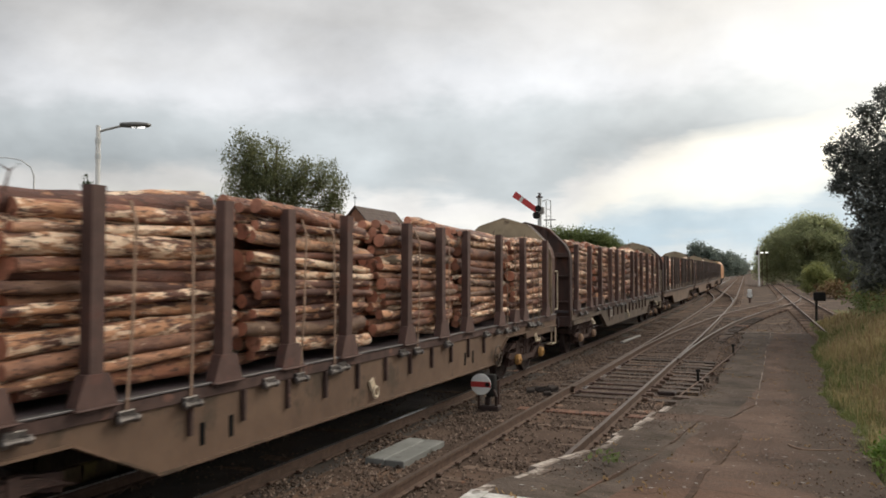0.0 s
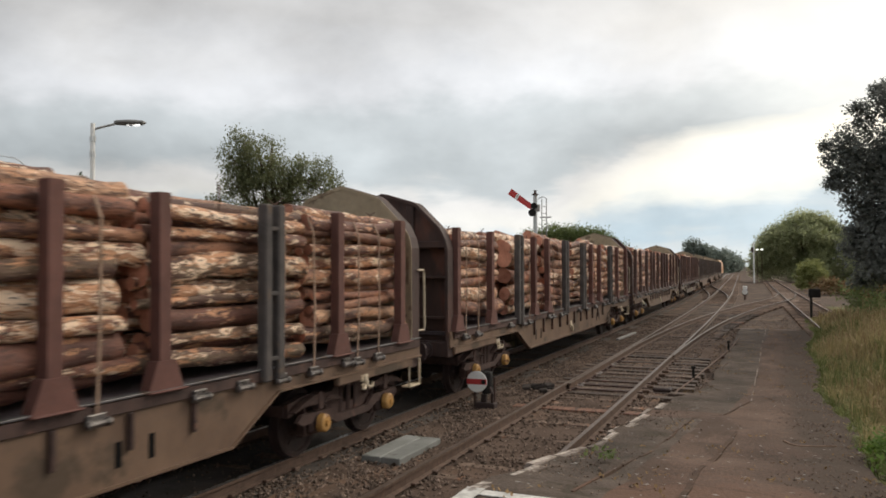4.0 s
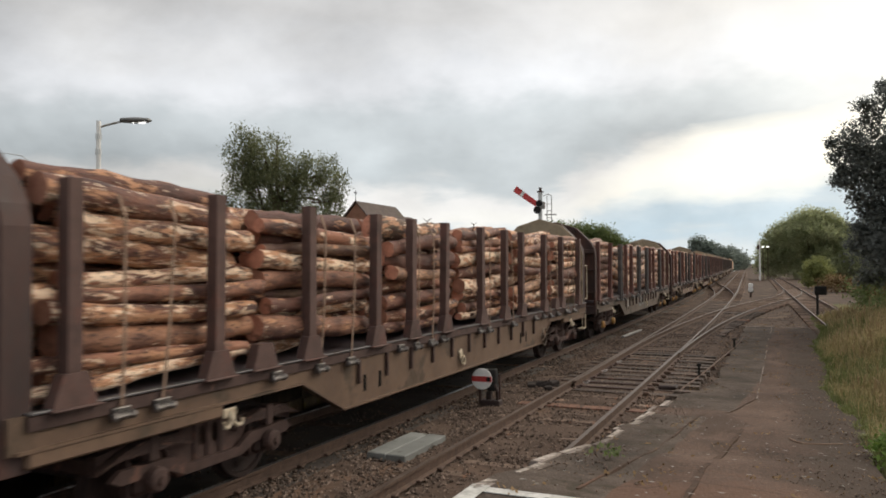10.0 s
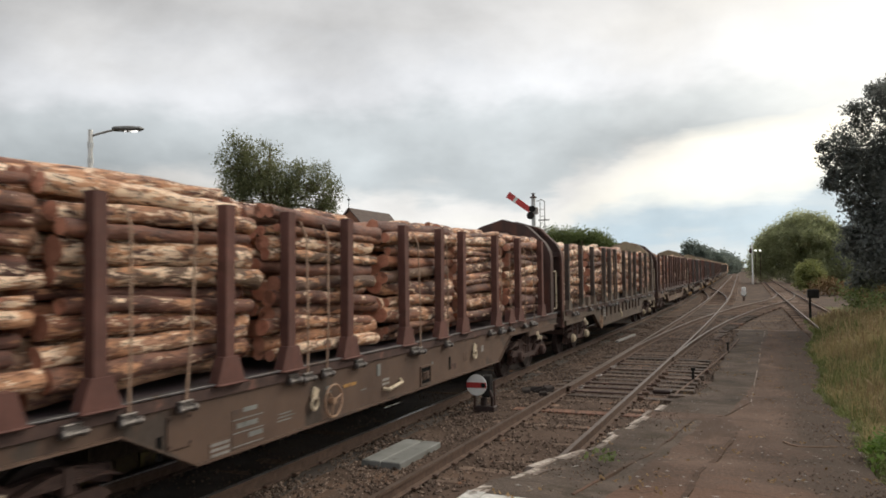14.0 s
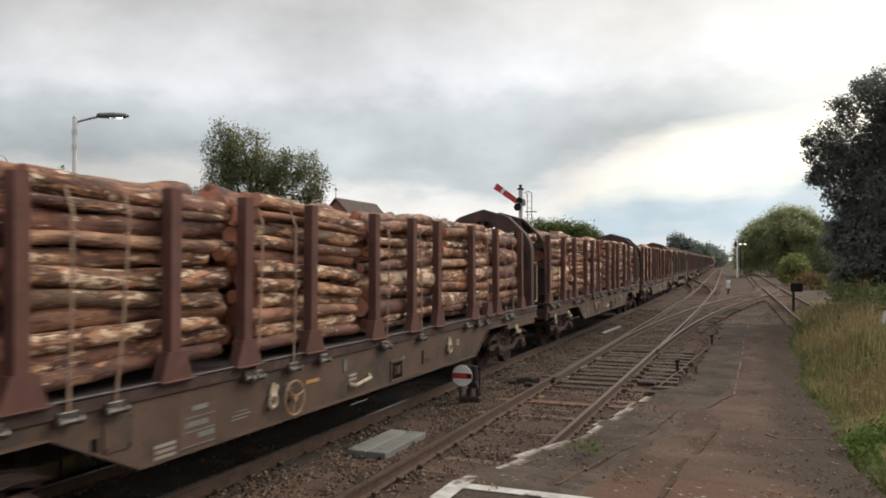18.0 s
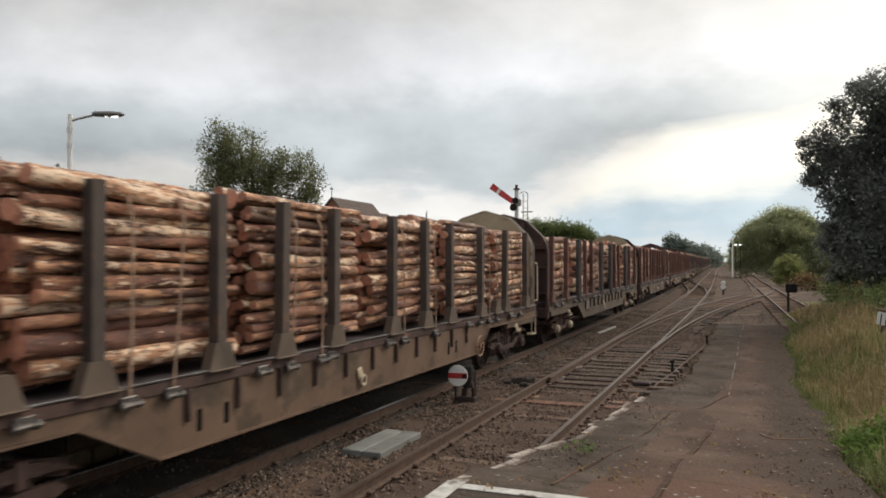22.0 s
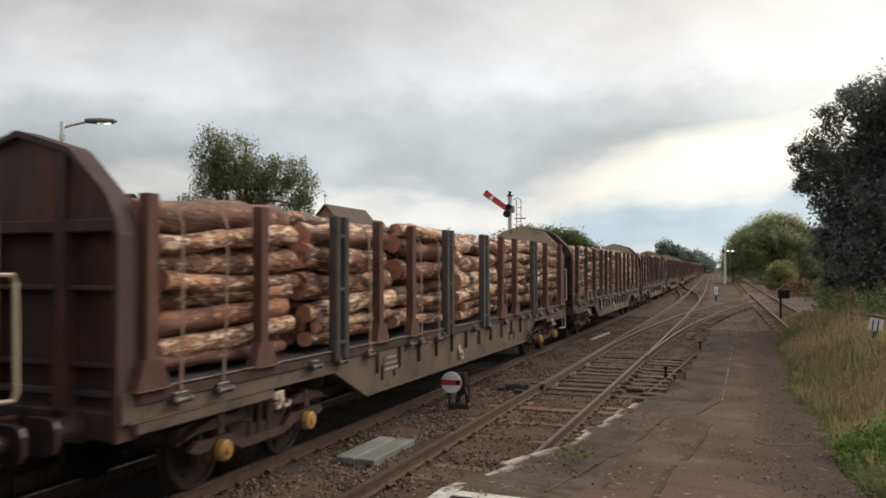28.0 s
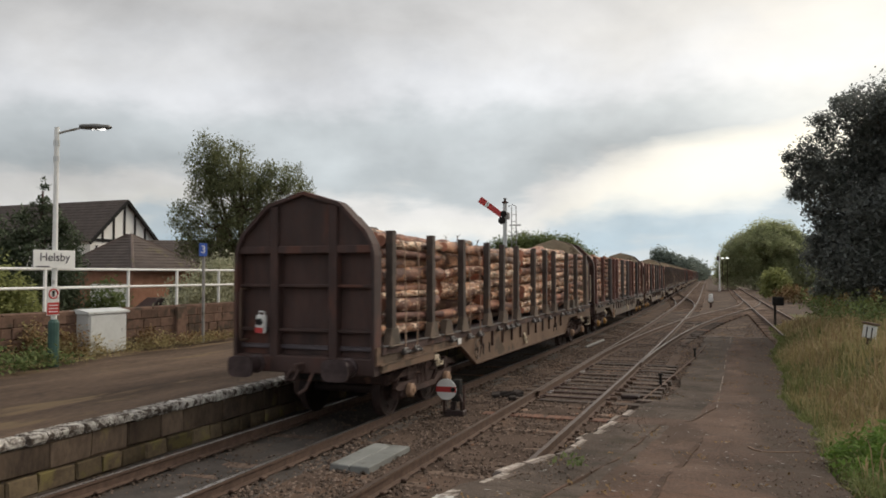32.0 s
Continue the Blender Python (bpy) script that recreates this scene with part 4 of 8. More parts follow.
def build_near_platform():
    pl = thing("platform_near", "worn tarmac platform end that ramps down to the path", "platform", kind="structure")
    ys = spans(((-40, 0, 8), (0, 20, 0.35), (20, 36.5, 0.8)))
    edge = lambda y: -2.0 + (0.03 * math.sin(y * 2.3) + 0.03 * math.sin(y * 5.1 + 1) if y > 5.5 else 0) + ease(13, 19, y) * 0.55
    right = lambda y: 0.95 + 0.12 * math.sin(y * 0.6) + ease(25, 36, y) * 0.45
    cols = [i / 10 for i in range(11)]
    s, n = Shape(), 11
    wob = lambda x, y: 0.012 * math.sin(x * 3.1 + y * 1.3) + 0.008 * math.sin(y * 3.7 - x * 2) if y > 5.2 else 0
    top = [(edge(y) + c * (right(y) - edge(y)), y, ramp_z(y) + wob(c * 3, y)) for y in ys for c in cols]
    k = len(top)
    low = [(x, y, -0.4) for x, y, z in top[::n]] + [(x, y, -0.4) for x, y, z in top[n - 1::n]]
    fs = [(i * n + j, i * n + j + 1, (i + 1) * n + j + 1, (i + 1) * n + j) for i in range(len(ys) - 1) for j in range(n - 1)]
    q = len(ys)
    fs += [(i * n, (i + 1) * n, k + i + 1, k + i) for i in range(q - 1)] + [(i * n + n - 1, k + q + i, k + q + i + 1, (i + 1) * n + n - 1) for i in range(q - 1)]
    fs += [tuple((q - 1) * n + j for j in range(n)) + (k + 2 * q - 1, k + q - 1)]
    s.add(top + low, fs)
    for i in range(q - 1):
        for j in range(n - 1):
            s.m[i * (n - 1) + j] = 0 if (j < 3 and ys[i] < 12.6) or (j < 4 and ys[i] >= 13.6) else 2
    part("platform_surface", s, (M_TARMAC, M_DIRT, M_PATH), pl)
    rnd = random.Random(5)
    # worn edge stones down the ramp
    y = 5.0
    while y < 14.2:
        w = rnd.uniform(0.55, 0.95)
        t = Shape()
        a, b = ramp_z(y), ramp_z(y + w)
        x0, x1 = edge(y + w / 2) - 0.02, edge(y + w / 2) + rnd.uniform(0.06, 0.13)
        t.add([(x0, y, a - .16), (x1, y, a - .16), (x1, y, a + .012), (x0 + .03, y, a + .012), (x0, y, a - .02),
               (x0, y + w - .02, b - .16), (x1, y + w - .02, b - .16), (x1, y + w - .02, b + .012), (x0 + .03, y + w - .02, b + .012), (x0, y + w - .02, b - .02)],
              [(4, 3, 2, 1, 0), (5, 6, 7, 8, 9)] + [(i, (i + 1) % 5, 5 + (i + 1) % 5, 5 + i) for i in range(5)])
        part("edge_stone", t, M_EDGE, pl)
        if rnd.random() < (0.93 if y < 7.4 else 0.45):
            p = Shape()
            q = [(x0 + .012 + rnd.uniform(0, .02), y + .004, a + .016), (x0 + .065 + rnd.uniform(0, .04), y + .004, a + .016),
                 (x0 + .065 + rnd.uniform(0, .04), y + w - .026, b + .017), (x0 + .012 + rnd.uniform(0, .02), y + w - .026, b + .017)]
            p.add(q + [(u, v, z - .006) for u, v, z in q], [(0, 1, 2, 3), (7, 6, 5, 4)] + [(i, (i + 1) % 4, 4 + (i + 1) % 4, 4 + i) for i in range(4)])
            part("edge_paint", p, M_OLDPAINT, pl, "flaking white paint")
        y += w
    y = -8.0
    while y < 4.6:
        t = Shape()
        t.box((-1.86, y + 0.45, 0.945), (0.34, 0.885, 0.13), 0.02)
        part("edge_stone", t, M_CONC, pl)
        y += 0.9
    # painted line along the edge and across the platform end
    t = Shape()
    t.box((-1.93, -1.0, 1.013), (0.13, 12.1, 0.004))
    t.box((-1.35, 4.98, 1.006), (1.28, 0.11, 0.006))
    part("painted_line", t, M_FLAKE, pl, "chipped white painted line")
    # a worn joint filled with dirt and moss, running down the ramp
    joint = [(-0.62, 5.3, 0.03), (-0.63, 6.4, 0.05), (-0.66, 7.3, 0.04), (-0.61, 8.4, 0.055), (-0.60, 9.4, 0.035), (-0.55, 10.4, 0.05), (-0.52, 11.2, 0.03), (-0.5, 12.2, 0.015)]
    t = Shape()
    jn = 40
    vs = []
    for i in range(jn):
        y = 5.3 + (12.2 - 5.3) * i / (jn - 1)
        x = float(np.interp(y, [q[1] for q in joint], [q[0] for q in joint])) + rnd.uniform(-.005, .005)
        hw = float(np.interp(y, [q[1] for q in joint], [q[2] for q in joint])) * rnd.uniform(0.45, 0.65)
        vs += [(x - hw, y, ramp_z(y) + 0.012), (x + hw, y, ramp_z(y) + 0.012), (x + hw, y, ramp_z(y) - 0.02), (x - hw, y, ramp_z(y) - 0.02)]
    t.add(vs, [q for i in range(jn - 1) for q in ((4 * i, 4 * i + 1, 4 * i + 5, 4 * i + 4), (4 * i + 1, 4 * i + 2, 4 * i + 6, 4 * i + 5), (4 * i, 4 * i + 4, 4 * i + 7, 4 * i + 3))])
    part("dirt_joint", t, mat("dirt_filled_joint", (0.040, 0.028, 0.021), (0.100, 0.070, 0.053), 6, 0.95, 0.0, 0.6, 40, vary=0), pl, "dirt-filled joint")
    # the low kerb that divides the path
    kerb = [(-1.33, 5.4), (-1.3, 8.0), (-1.29, 10.0), (-1.24, 12.6), (-0.79, 13.6), (-0.48, 15.8), (-0.49, 19.0), (-0.48, 24.0), (-0.46, 31.0), (-0.4, 36.2)]
    for (xa, ya), (xb, yb) in zip(kerb, kerb[1:]):
        n = round((yb - ya) / 0.9)
        for i in range(n):
            if rnd.random() < 0.25:
                continue
            f, g = i / n, (i + 0.96) / n
            t = Shape()
            ends = [(xa + (xb - xa) * q, ya + (yb - ya) * q) for q in (f, g)]
            d = rnd.uniform(-0.02, 0.02)
            vs = []
            for x, y in ends:
                z = ramp_z(y) + 0.004
                vs += [(x + d, y, z - .06), (x + d + .025, y, z - .06), (x + d + .025, y, z + .008), (x + d, y, z + .008)]
            t.add(vs, [(3, 2, 1, 0), (4, 5, 6, 7)] + [(j, (j + 1) % 4, 4 + (j + 1) % 4, 4 + j) for j in range(4)])
            part("kerb_stone", t, M_EDGE if ya > 15 else M_PATH, pl)
    t = Shape()
    t.box((-0.25, 36.6, -0.25), (3.9, 0.14, 0.09), 0.015)
    part("kerb", t, M_EDGE, pl)


build_far_platform()
build_near_platform()

# ---------------------------------------------------------------- the timber train
MID, BODY, PITCH = 9.75, 19.1, 20.395
STAKES_PLAIN = (0.62, 2.41, 4.17, 5.87, 7.09, 8.38, 10.25, 11.63, 12.82, 14.65, 16.34, 18.15)
STAKES_PAIRS = (0.38, 2.28, 4.08, 5.5, 6.76, 8.41, 10.62, 12.0, 13.25, 14.92, 16.5, 18.36)      # 2, 5, 6 and 9 are grey pairs
STAKES_RED = (0.20, 1.98, 3.70, 5.42, 6.58, 7.98, 9.82, 11.17, 12.27, 14.18, 15.78, 17.68)
OFFSET = {0: 0.16, 1: -0.19, 2: 0.0, 3: 0.1, 4: -0.05, 5: -0.25, 6: -0.5, 7: 0.05, 8: 0.26, 9: 0.5, 10: 0.08, 11: -0.03, 12: -0.25, 13: -0.2,
          14: -0.2, 15: -0.13, 16: 0.03}


def rear_y(k, t):
    """Where the rear end of the k-th wagon is at t seconds; the train gathers speed."""
    return 21.278 + 7.7896 * t + 0.07309 * t * t - 0.000246 * t ** 3 - PITCH * k + OFFSET.get(k, 0.0)


END_HALF = ((1.33, 0.92), (1.33, 2.86), (1.29, 3.04), (1.17, 3.26), (0.73, 3.69), (0.66, 3.735), (0.0, 3.93))
END_RING = END_HALF + tuple((-x, z) for x, z in END_HALF[-2::-1])


def inset(ring, d):
    out = []
    for x, z in ring:
        out.append((x * (1 - d / 1.33), z - d * max(0.0, (z - 2.6) / 1.3) if z > 2.6 else z))
    return out


CACHE = {}


def cached(key, make):
    if key not in CACHE:
        CACHE[key] = make()
    return CACHE[key]


def end_flange():
    """The deep rim round a wagon's end; the outside looks towards -y."""
    s = Shape()
    a, b = END_RING, inset(END_RING, 0.06)
    n = len(a)
    vs = [(x, 0.0, z) for x, z in a] + [(x, 0.27, z) for x, z in a] + [(x, 0.0, z) for x, z in b] + [(x, 0.27, z) for x, z in b]
    fs = []
    for i in range(n - 1):
        fs += [(i, i + 1, n + i + 1, n + i), (2 * n + i, 3 * n + i, 3 * n + i + 1, 2 * n + i + 1), (i, 2 * n + i, 2 * n + i + 1, i + 1),
               (n + i, n + i + 1, 3 * n + i + 1, 3 * n + i)]
    fs += [(0, n, 3 * n, 2 * n), (n - 1, 3 * n - 1, 4 * n - 1, 2 * n - 1)]
    return s.add(vs, fs)


def end_ribs(open_top):
    s = Shape()
    for x in (-0.56, 0.56):
        s.box((x, 0.12, 2.32), (0.15, 0.2, 2.75), 0.015)
    s.box((0, 0.13, 2.96), (2.56, 0.18, 0.13), 0.015)
    s.box((0, 0.15, 2.36), (2.56, 0.13, 0.05), 0.01)
    s.box((0, 0.15, 1.62), (2.56, 0.13, 0.05), 0.01)
    s.box((0, 0.14, 1.06), (2.6, 0.24, 0.28), 0.02)
    return s


def end_panel(open_top):
    s = Shape()
    if not open_top:
        top = [(x, z) for x, z in inset(END_RING, 0.045) if z > 2.7]
        s.prism([(top[0][0], 2.9)] + top[1:-1] + [(top[-1][0], 2.9)], 1, 0.085, 0.2)
        return s.prism(inset(END_RING, 0.03), 1, 0.21, 0.262)
    # a plate pierced by round and arched openings
    bm = bmesh.new()
    loops = [inset(END_RING, 0.03)]
    for cx, cz, rx, rz in ((-0.96, 2.66, 0.24, 0.23), (0.96, 2.66, 0.24, 0.23), (-0.88, 3.2, 0.17, 0.15), (0.88, 3.2, 0.17, 0.15), (0.0, 3.38, 0.36, 0.24), (0.0, 2.66, 0.3, 0.2)):
        loops.append([(cx + rx * math.cos(2 * math.pi * i / 20), cz + rz * math.sin(2 * math.pi * i / 20)) for i in range(20)])
    for ring in loops:
        vs = [bm.verts.new((x, 0.235, z)) for x, z in ring]
        for i in range(len(vs)):
            bm.edges.new((vs[i], vs[(i + 1) % len(vs)]))
    bmesh.ops.triangle_fill(bm, edges=bm.edges[:], use_beauty=True)
    bmesh.ops.solidify(bm, geom=bm.faces[:], thickness=0.05)
    bm.verts.index_update()
    s.add([tuple(v.co) for v in bm.verts], [tuple(v.index for v in f.verts) for f in bm.faces])
    bm.free()
    return s


def solebar():
    pts = ((0.04, 1.375), (0.04, 1.08), (3.95, 1.08), (4.95, 0.60), (14.25, 0.60), (15.1, 1.08), (19.06, 1.08), (19.06, 1.375))
    return Shape().prism([(a - MID, z) for a, z in pts], 0, -0.03, 0.03)


def lower_flange():
    s = Shape()
    pts = ((0.1, 1.08), (3.95, 1.08), (4.95, 0.60), (14.25, 0.60), (15.1, 1.08), (19.04, 1.08))
    for (a, za), (b, zb) in zip(pts, pts[1:]):
        s.add([(x, y - MID, z + o) for y, z in ((a, za), (b, zb)) for x in (-0.04, 0.07) for o in (0.0, 0.025)],
              [(0, 1, 3, 2), (4, 6, 7, 5), (0, 4, 5, 1), (2, 3, 7, 6), (0, 2, 6, 4), (1, 5, 7, 3)])
    return s


def stake_shape():
    """A channel-section stake, its open side inward."""
    s = Shape()
    s.prism(((0.055, -0.074), (0.055, 0.074), (-0.07, 0.074), (-0.07, 0.056), (0.033, 0.056), (0.033, -0.056), (-0.07, -0.056), (-0.07, -0.074)), 2, 1.39, 3.28)
    return s


def gusset_shape():
    s = Shape().prism(((-0.23, 1.37), (0.23, 1.37), (0.21, 1.43), (0.125, 1.66), (-0.125, 1.66), (-0.21, 1.43)), 0, -0.05, 0.075)
    s.box((0.04, 0, 1.375), (0.16, 0.5, 0.02), 0.008)
    return s


def grey_stake_shape():
    return Shape().box((0.0, 0, 2.26), (0.13, 0.135, 2.04), 0.018)


def ratchet_shape():
    s = Shape()
    s.lathe(((-0.13, 0.028), (-0.12, 0.04), (-0.08, 0.04), (-0.07, 0.024), (0.07, 0.024), (0.08, 0.04), (0.12, 0.04), (0.13, 0.028)), 1, (0, 0, 0), 10)
    s.box((-0.04, 0, 0.02), (0.06, 0.2, 0.12), 0.01)
    return s


def strap_shape(lean):
    s = Shape()
    w = 0.0155
    pts = ((1.42, lean, 1.25), (1.40, lean * 0.6, 2.0), (1.345, lean * 0.15, 3.0), (1.24, 0.0, 3.2))
    for (xa, ya, za), (xb, yb, zb) in zip(pts, pts[1:]):
        s.add([(xa, ya - w, za), (xa, ya + w, za), (xb, yb + w, zb), (xb, yb - w, zb), (xa - .01, ya - w, za - .01), (xa - .01, ya + w, za - .01),
               (xb - .01, yb + w, zb - .01), (xb - .01, yb - w, zb - .01)], [(0, 1, 2, 3), (7, 6, 5, 4), (0, 3, 7, 4), (1, 5, 6, 2)])
    return s


def wheelset_shape():
    s = Shape()
    for x in (-0.752, 0.752):
        sg = 1 if x > 0 else -1
        s.lathe([(x + sg * a, r) for a, r in ((-0.075, 0.485), (-0.045, 0.487), (-0.04, 0.463), (0.06, 0.457), (0.062, 0.40), (0.03, 0.39), (0.015, 0.20),
                                              (0.06, 0.14), (0.10, 0.13), (-0.09, 0.13), (-0.06, 0.16), (-0.03, 0.38), (-0.075, 0.40), (-0.075, 0.485))], 0, (0, 0, 0), 28)
        for j in range(4):
            t = math.pi / 2 * j
            s.box((x + sg * 0.045, 0.3 * math.cos(t), 0.3 * math.sin(t)), (0.02, 0.05, 0.05), 0.008)
    s.tube(((-1.0, 0, 0), (1.0, 0, 0)), 0.085, 10)
    return s


def bogie_frame_shape():
    s = Shape()
    for x in (-1.0, 1.0):
        s.prism(((-1.5, 0.62), (-1.5, 0.80), (-1.1, 0.86), (-0.45, 0.82), (-0.28, 0.93), (0.28, 0.93), (0.45, 0.82), (1.1, 0.86), (1.5, 0.80), (1.5, 0.62), (1.2, 0.70),
                 (0.65, 0.70), (0.45, 0.36), (-0.45, 0.36), (-0.65, 0.70), (-1.2, 0.70)), 0, x - 0.05, x + 0.05)
        for y in (-0.92, 0.92):
            for d in (-0.2, 0.2):
                s.box((x, y + d, 0.52), (0.13, 0.05, 0.36), 0.01)
            s.box((x, y, 0.325), (0.09, 0.46, 0.03), 0.008)
        for d in (-0.2, 0.0, 0.2):
            s.tube(((x + .03, d, 0.4), (x + .03, d, 0.86)), 0.055, 8)
    s.box((0, 0, 0.72), (2.1, 0.42, 0.26), 0.03)
    for y in (-1.46, 1.46):
        s.box((0, y, 0.7), (2.0, 0.1, 0.14), 0.015)
    return s


def spring_shape():
    s = Shape()
    for i in range(6):
        h, z = 0.60 - 0.085 * i, 0.80 - 0.021 * i
        n = 7
        row = [(-h + 2 * h * j / (n - 1)) for j in range(n)]
        for a, b in zip(row, row[1:]):
            za, zb = z - 0.16 * (a / 0.6) ** 2 - 0.02, z - 0.16 * (b / 0.6) ** 2 - 0.02
            s.add([(x, y, q + o) for y, q in ((a, za), (b, zb)) for x in (-0.05, 0.05) for o in (-0.008, 0.008)],
                  [(0, 1, 3, 2), (4, 6, 7, 5), (0, 4, 5, 1), (2, 3, 7, 6), (0, 2, 6, 4), (1, 5, 7, 3)])
    s.box((0, 0, 0.70), (0.13, 0.12, 0.24), 0.012)
    return s


def axlebox_shape():
    s = Shape()
    s.box((0, 0, 0), (0.2, 0.32, 0.3), 0.05)
    return s


def axle_cap_shape():
    return Shape().lathe(((0.0, 0.125), (0.075, 0.12), (0.095, 0.10), (0.10, 0.045), (0.125, 0.04)), 0, (0.09, 0, 0), 16)


def buffer_shape():
    s = Shape().lathe(((0.02, 0.16), (-0.02, 0.16), (-0.03, 0.13), (-0.30, 0.115), (-0.31, 0.085), (-0.42, 0.085)), 1, (0, 0, 0), 16)
    return s


def buffer_head_shape():
    return Shape().prism(((-0.23, -0.08), (-0.2, -0.145), (-0.12, -0.17), (0.12, -0.17), (0.2, -0.145), (0.23, -0.08), (0.23, 0.08), (0.2, 0.145), (0.12, 0.17), (-0.12, 0.17), (-0.2, 0.145), (-0.23, 0.08)), 1, -0.47, -0.42)


def coupling_shape():
    s = Shape()
    s.box((0, -0.08, 1.03), (0.09, 0.3, 0.14), 0.02)
    s.tube(((-0.07, -0.2, 1.0), (-0.07, -0.36, 0.86), (0.07, -0.36, 0.86), (0.07, -0.2, 1.0)), 0.022, 6)
    s.tube(((0.25, -0.05, 0.95), (0.27, -0.3, 0.72), (0.22, -0.45, 0.66)), 0.028, 6)
    return s


def handwheel_shape():
    s = Shape()
    s.tube([(0, 0.21 * math.cos(2 * math.pi * i / 24), 0.21 * math.sin(2 * math.pi * i / 24)) for i in range(24)], 0.015, 6, closed=True)
    for a in (0.3, 0.3 + 2.094, 0.3 + 4.189):
        s.tube(((0, 0, 0), (0, 0.21 * math.cos(a), 0.21 * math.sin(a))), 0.012, 6)
    s.lathe(((-0.06, 0.04), (0.02, 0.045)), 0, (0, 0, 0), 10)
    return s


def hook_shape():
    """A lashing hook with two horns on a backing plate."""
    s = Shape()
    s.box((0, 0, 0.05), (0.03, 0.2, 0.1), 0.01)
    for d in (-1, 1):
        s.tube(((0.02, 0, -0.02), (0.05, d * 0.07, -0.09), (0.06, d * 0.13, -0.08), (0.06, d * 0.15, -0.02)), 0.024, 6)
    s.tube(((0.0, 0, 0.06), (0.04, 0, -0.03)), 0.04, 8)
    return s


def eye_shape():
    s = Shape()
    s.tube([(0.03, 0.065 * math.cos(2 * math.pi * i / 12), -0.08 + 0.075 * math.sin(2 * math.pi * i / 12)) for i in range(12)], 0.026, 6, closed=True)
    s.box((0, 0, 0.05), (0.04, 0.14, 0.16), 0.015, turn=None)
    return s


def step_shape():
    s = Shape()
    s.tube(((1.36, -0.19, 1.05), (1.36, -0.19, 0.63), (1.36, 0.19, 0.63), (1.36, 0.19, 1.05)), 0.022, 6)
    s.box((1.30, 0, 0.63), (0.16, 0.4, 0.03), 0.008)
    return s


def handrail_shape():
    return Shape().tube(((-1.16, 0.2, 2.3), (-1.16, -0.03, 2.3), (-1.16, -0.05, 2.24), (-1.16, -0.05, 1.5), (-1.16, -0.03, 1.44), (-1.16, 0.2, 1.44)), 0.02, 6)


# ---- logs: each mesh has its true size, about three metres long
RADII = (0.055, 0.07, 0.085, 0.1, 0.118, 0.14, 0.165, 0.19)


def log_shape(r, length, rnd, sides, rings, s=None, at=None):
    s = s or Shape()
    ph = [rnd.uniform(0, 6.3) for _ in range(6)]
    taper = rnd.uniform(-0.16, 0.16)
    vs = []
    for i in range(rings):
        f = i / (rings - 1) - 0.5
        ox = 0.26 * r * math.sin(4 * f + ph[0]) + 0.07 * r * math.sin(13 * f + ph[1])
        oz = 0.26 * r * math.sin(4 * f + ph[2]) + 0.07 * r * math.sin(15 * f + ph[3])
        rr = r * (1 + taper * f * 2 + 0.05 * math.sin(21 * f + ph[4]) + 0.05 * rnd.uniform(-1, 1))
        for j in range(sides):
            t = 2 * math.pi * j / sides
            k = rr * (1 + 0.05 * math.sin(2 * t + ph[5]) + (0.06 * rnd.uniform(-1, 1) if sides > 8 else 0))
            vs.append(Vector((ox + k * math.cos(t), f * length, oz + k * math.sin(t))))
    if at is not None:
        vs = [at @ v for v in vs]
    vs = [tuple(v) for v in vs]
    side = [(i * sides + j, (i + 1) * sides + j, (i + 1) * sides + (j + 1) % sides, i * sides + (j + 1) % sides) for i in range(rings - 1) for j in range(sides)]
    s.add(vs, side, 0)
    s.add(vs[:sides], [tuple(range(sides))], 1)
    s.add(vs[-sides:], [tuple(range(sides - 1, -1, -1))], 1)
    return s


def raw_mesh(name, s, *mats):
    me = bpy.data.meshes.new(name)
    me.from_pydata(s.v, [], s.f)
    for ma in mats:
        me.materials.append(ma)
    me.polygons.foreach_set("material_index", s.m)
    me.polygons.foreach_set("use_smooth", [q == 0 for q in s.m])
    me.update()
    return me


def make_logs():
    rnd = random.Random(77)
    out = {}
    for r in RADII:
        out[r] = [raw_mesh("log", log_shape(r, 2.78 * rnd.uniform(0.89, 1.02), rnd, 12, 15), M_LOG, M_LOGEND) for _ in range(5)]
    return out


LOGS = make_logs()


def pack(rnd, mean, heap):
    """Round logs dropped between the stakes: rows of (radius, x, z)."""
    xs, zs, rs = np.zeros(0), np.zeros(0), np.zeros(0)
    fails = 0
    while fails < 14:
        r = RADII[min(7, max(0, int(rnd.gauss(mean, 1.5) + 0.5)))]
        cand = np.array([rnd.uniform(-1.27 + r, 1.27 - r) for _ in range(36)])
        cand[0], cand[1] = 1.27 - r, -1.27 + r
        rest = np.full(36, 1.47 + r)
        if len(xs):
            dx = np.abs(cand[:, None] - xs[None])
            R = rs[None] + r
            h = np.where(dx < R, zs[None] + np.sqrt(np.maximum(R * R - dx * dx, 0)), 0)
            rest = np.maximum(rest, h.max(1))
        i = int(np.argmin(rest + 0.02 * np.abs(cand)))
        if rest[i] + r > 3.22 + heap * (1 - (cand[i] / 1.27) ** 2) + (rnd.random() ** 3) * 0.16:
            fails += 1
            continue
        xs, zs, rs = np.append(xs, cand[i]), np.append(zs, rest[i]), np.append(rs, r)
    return list(zip(rs, xs, zs))


MEANS = (0.8, 1.6, 2.4, 3.2, 4.2, 5.4)      # thin to thick logs


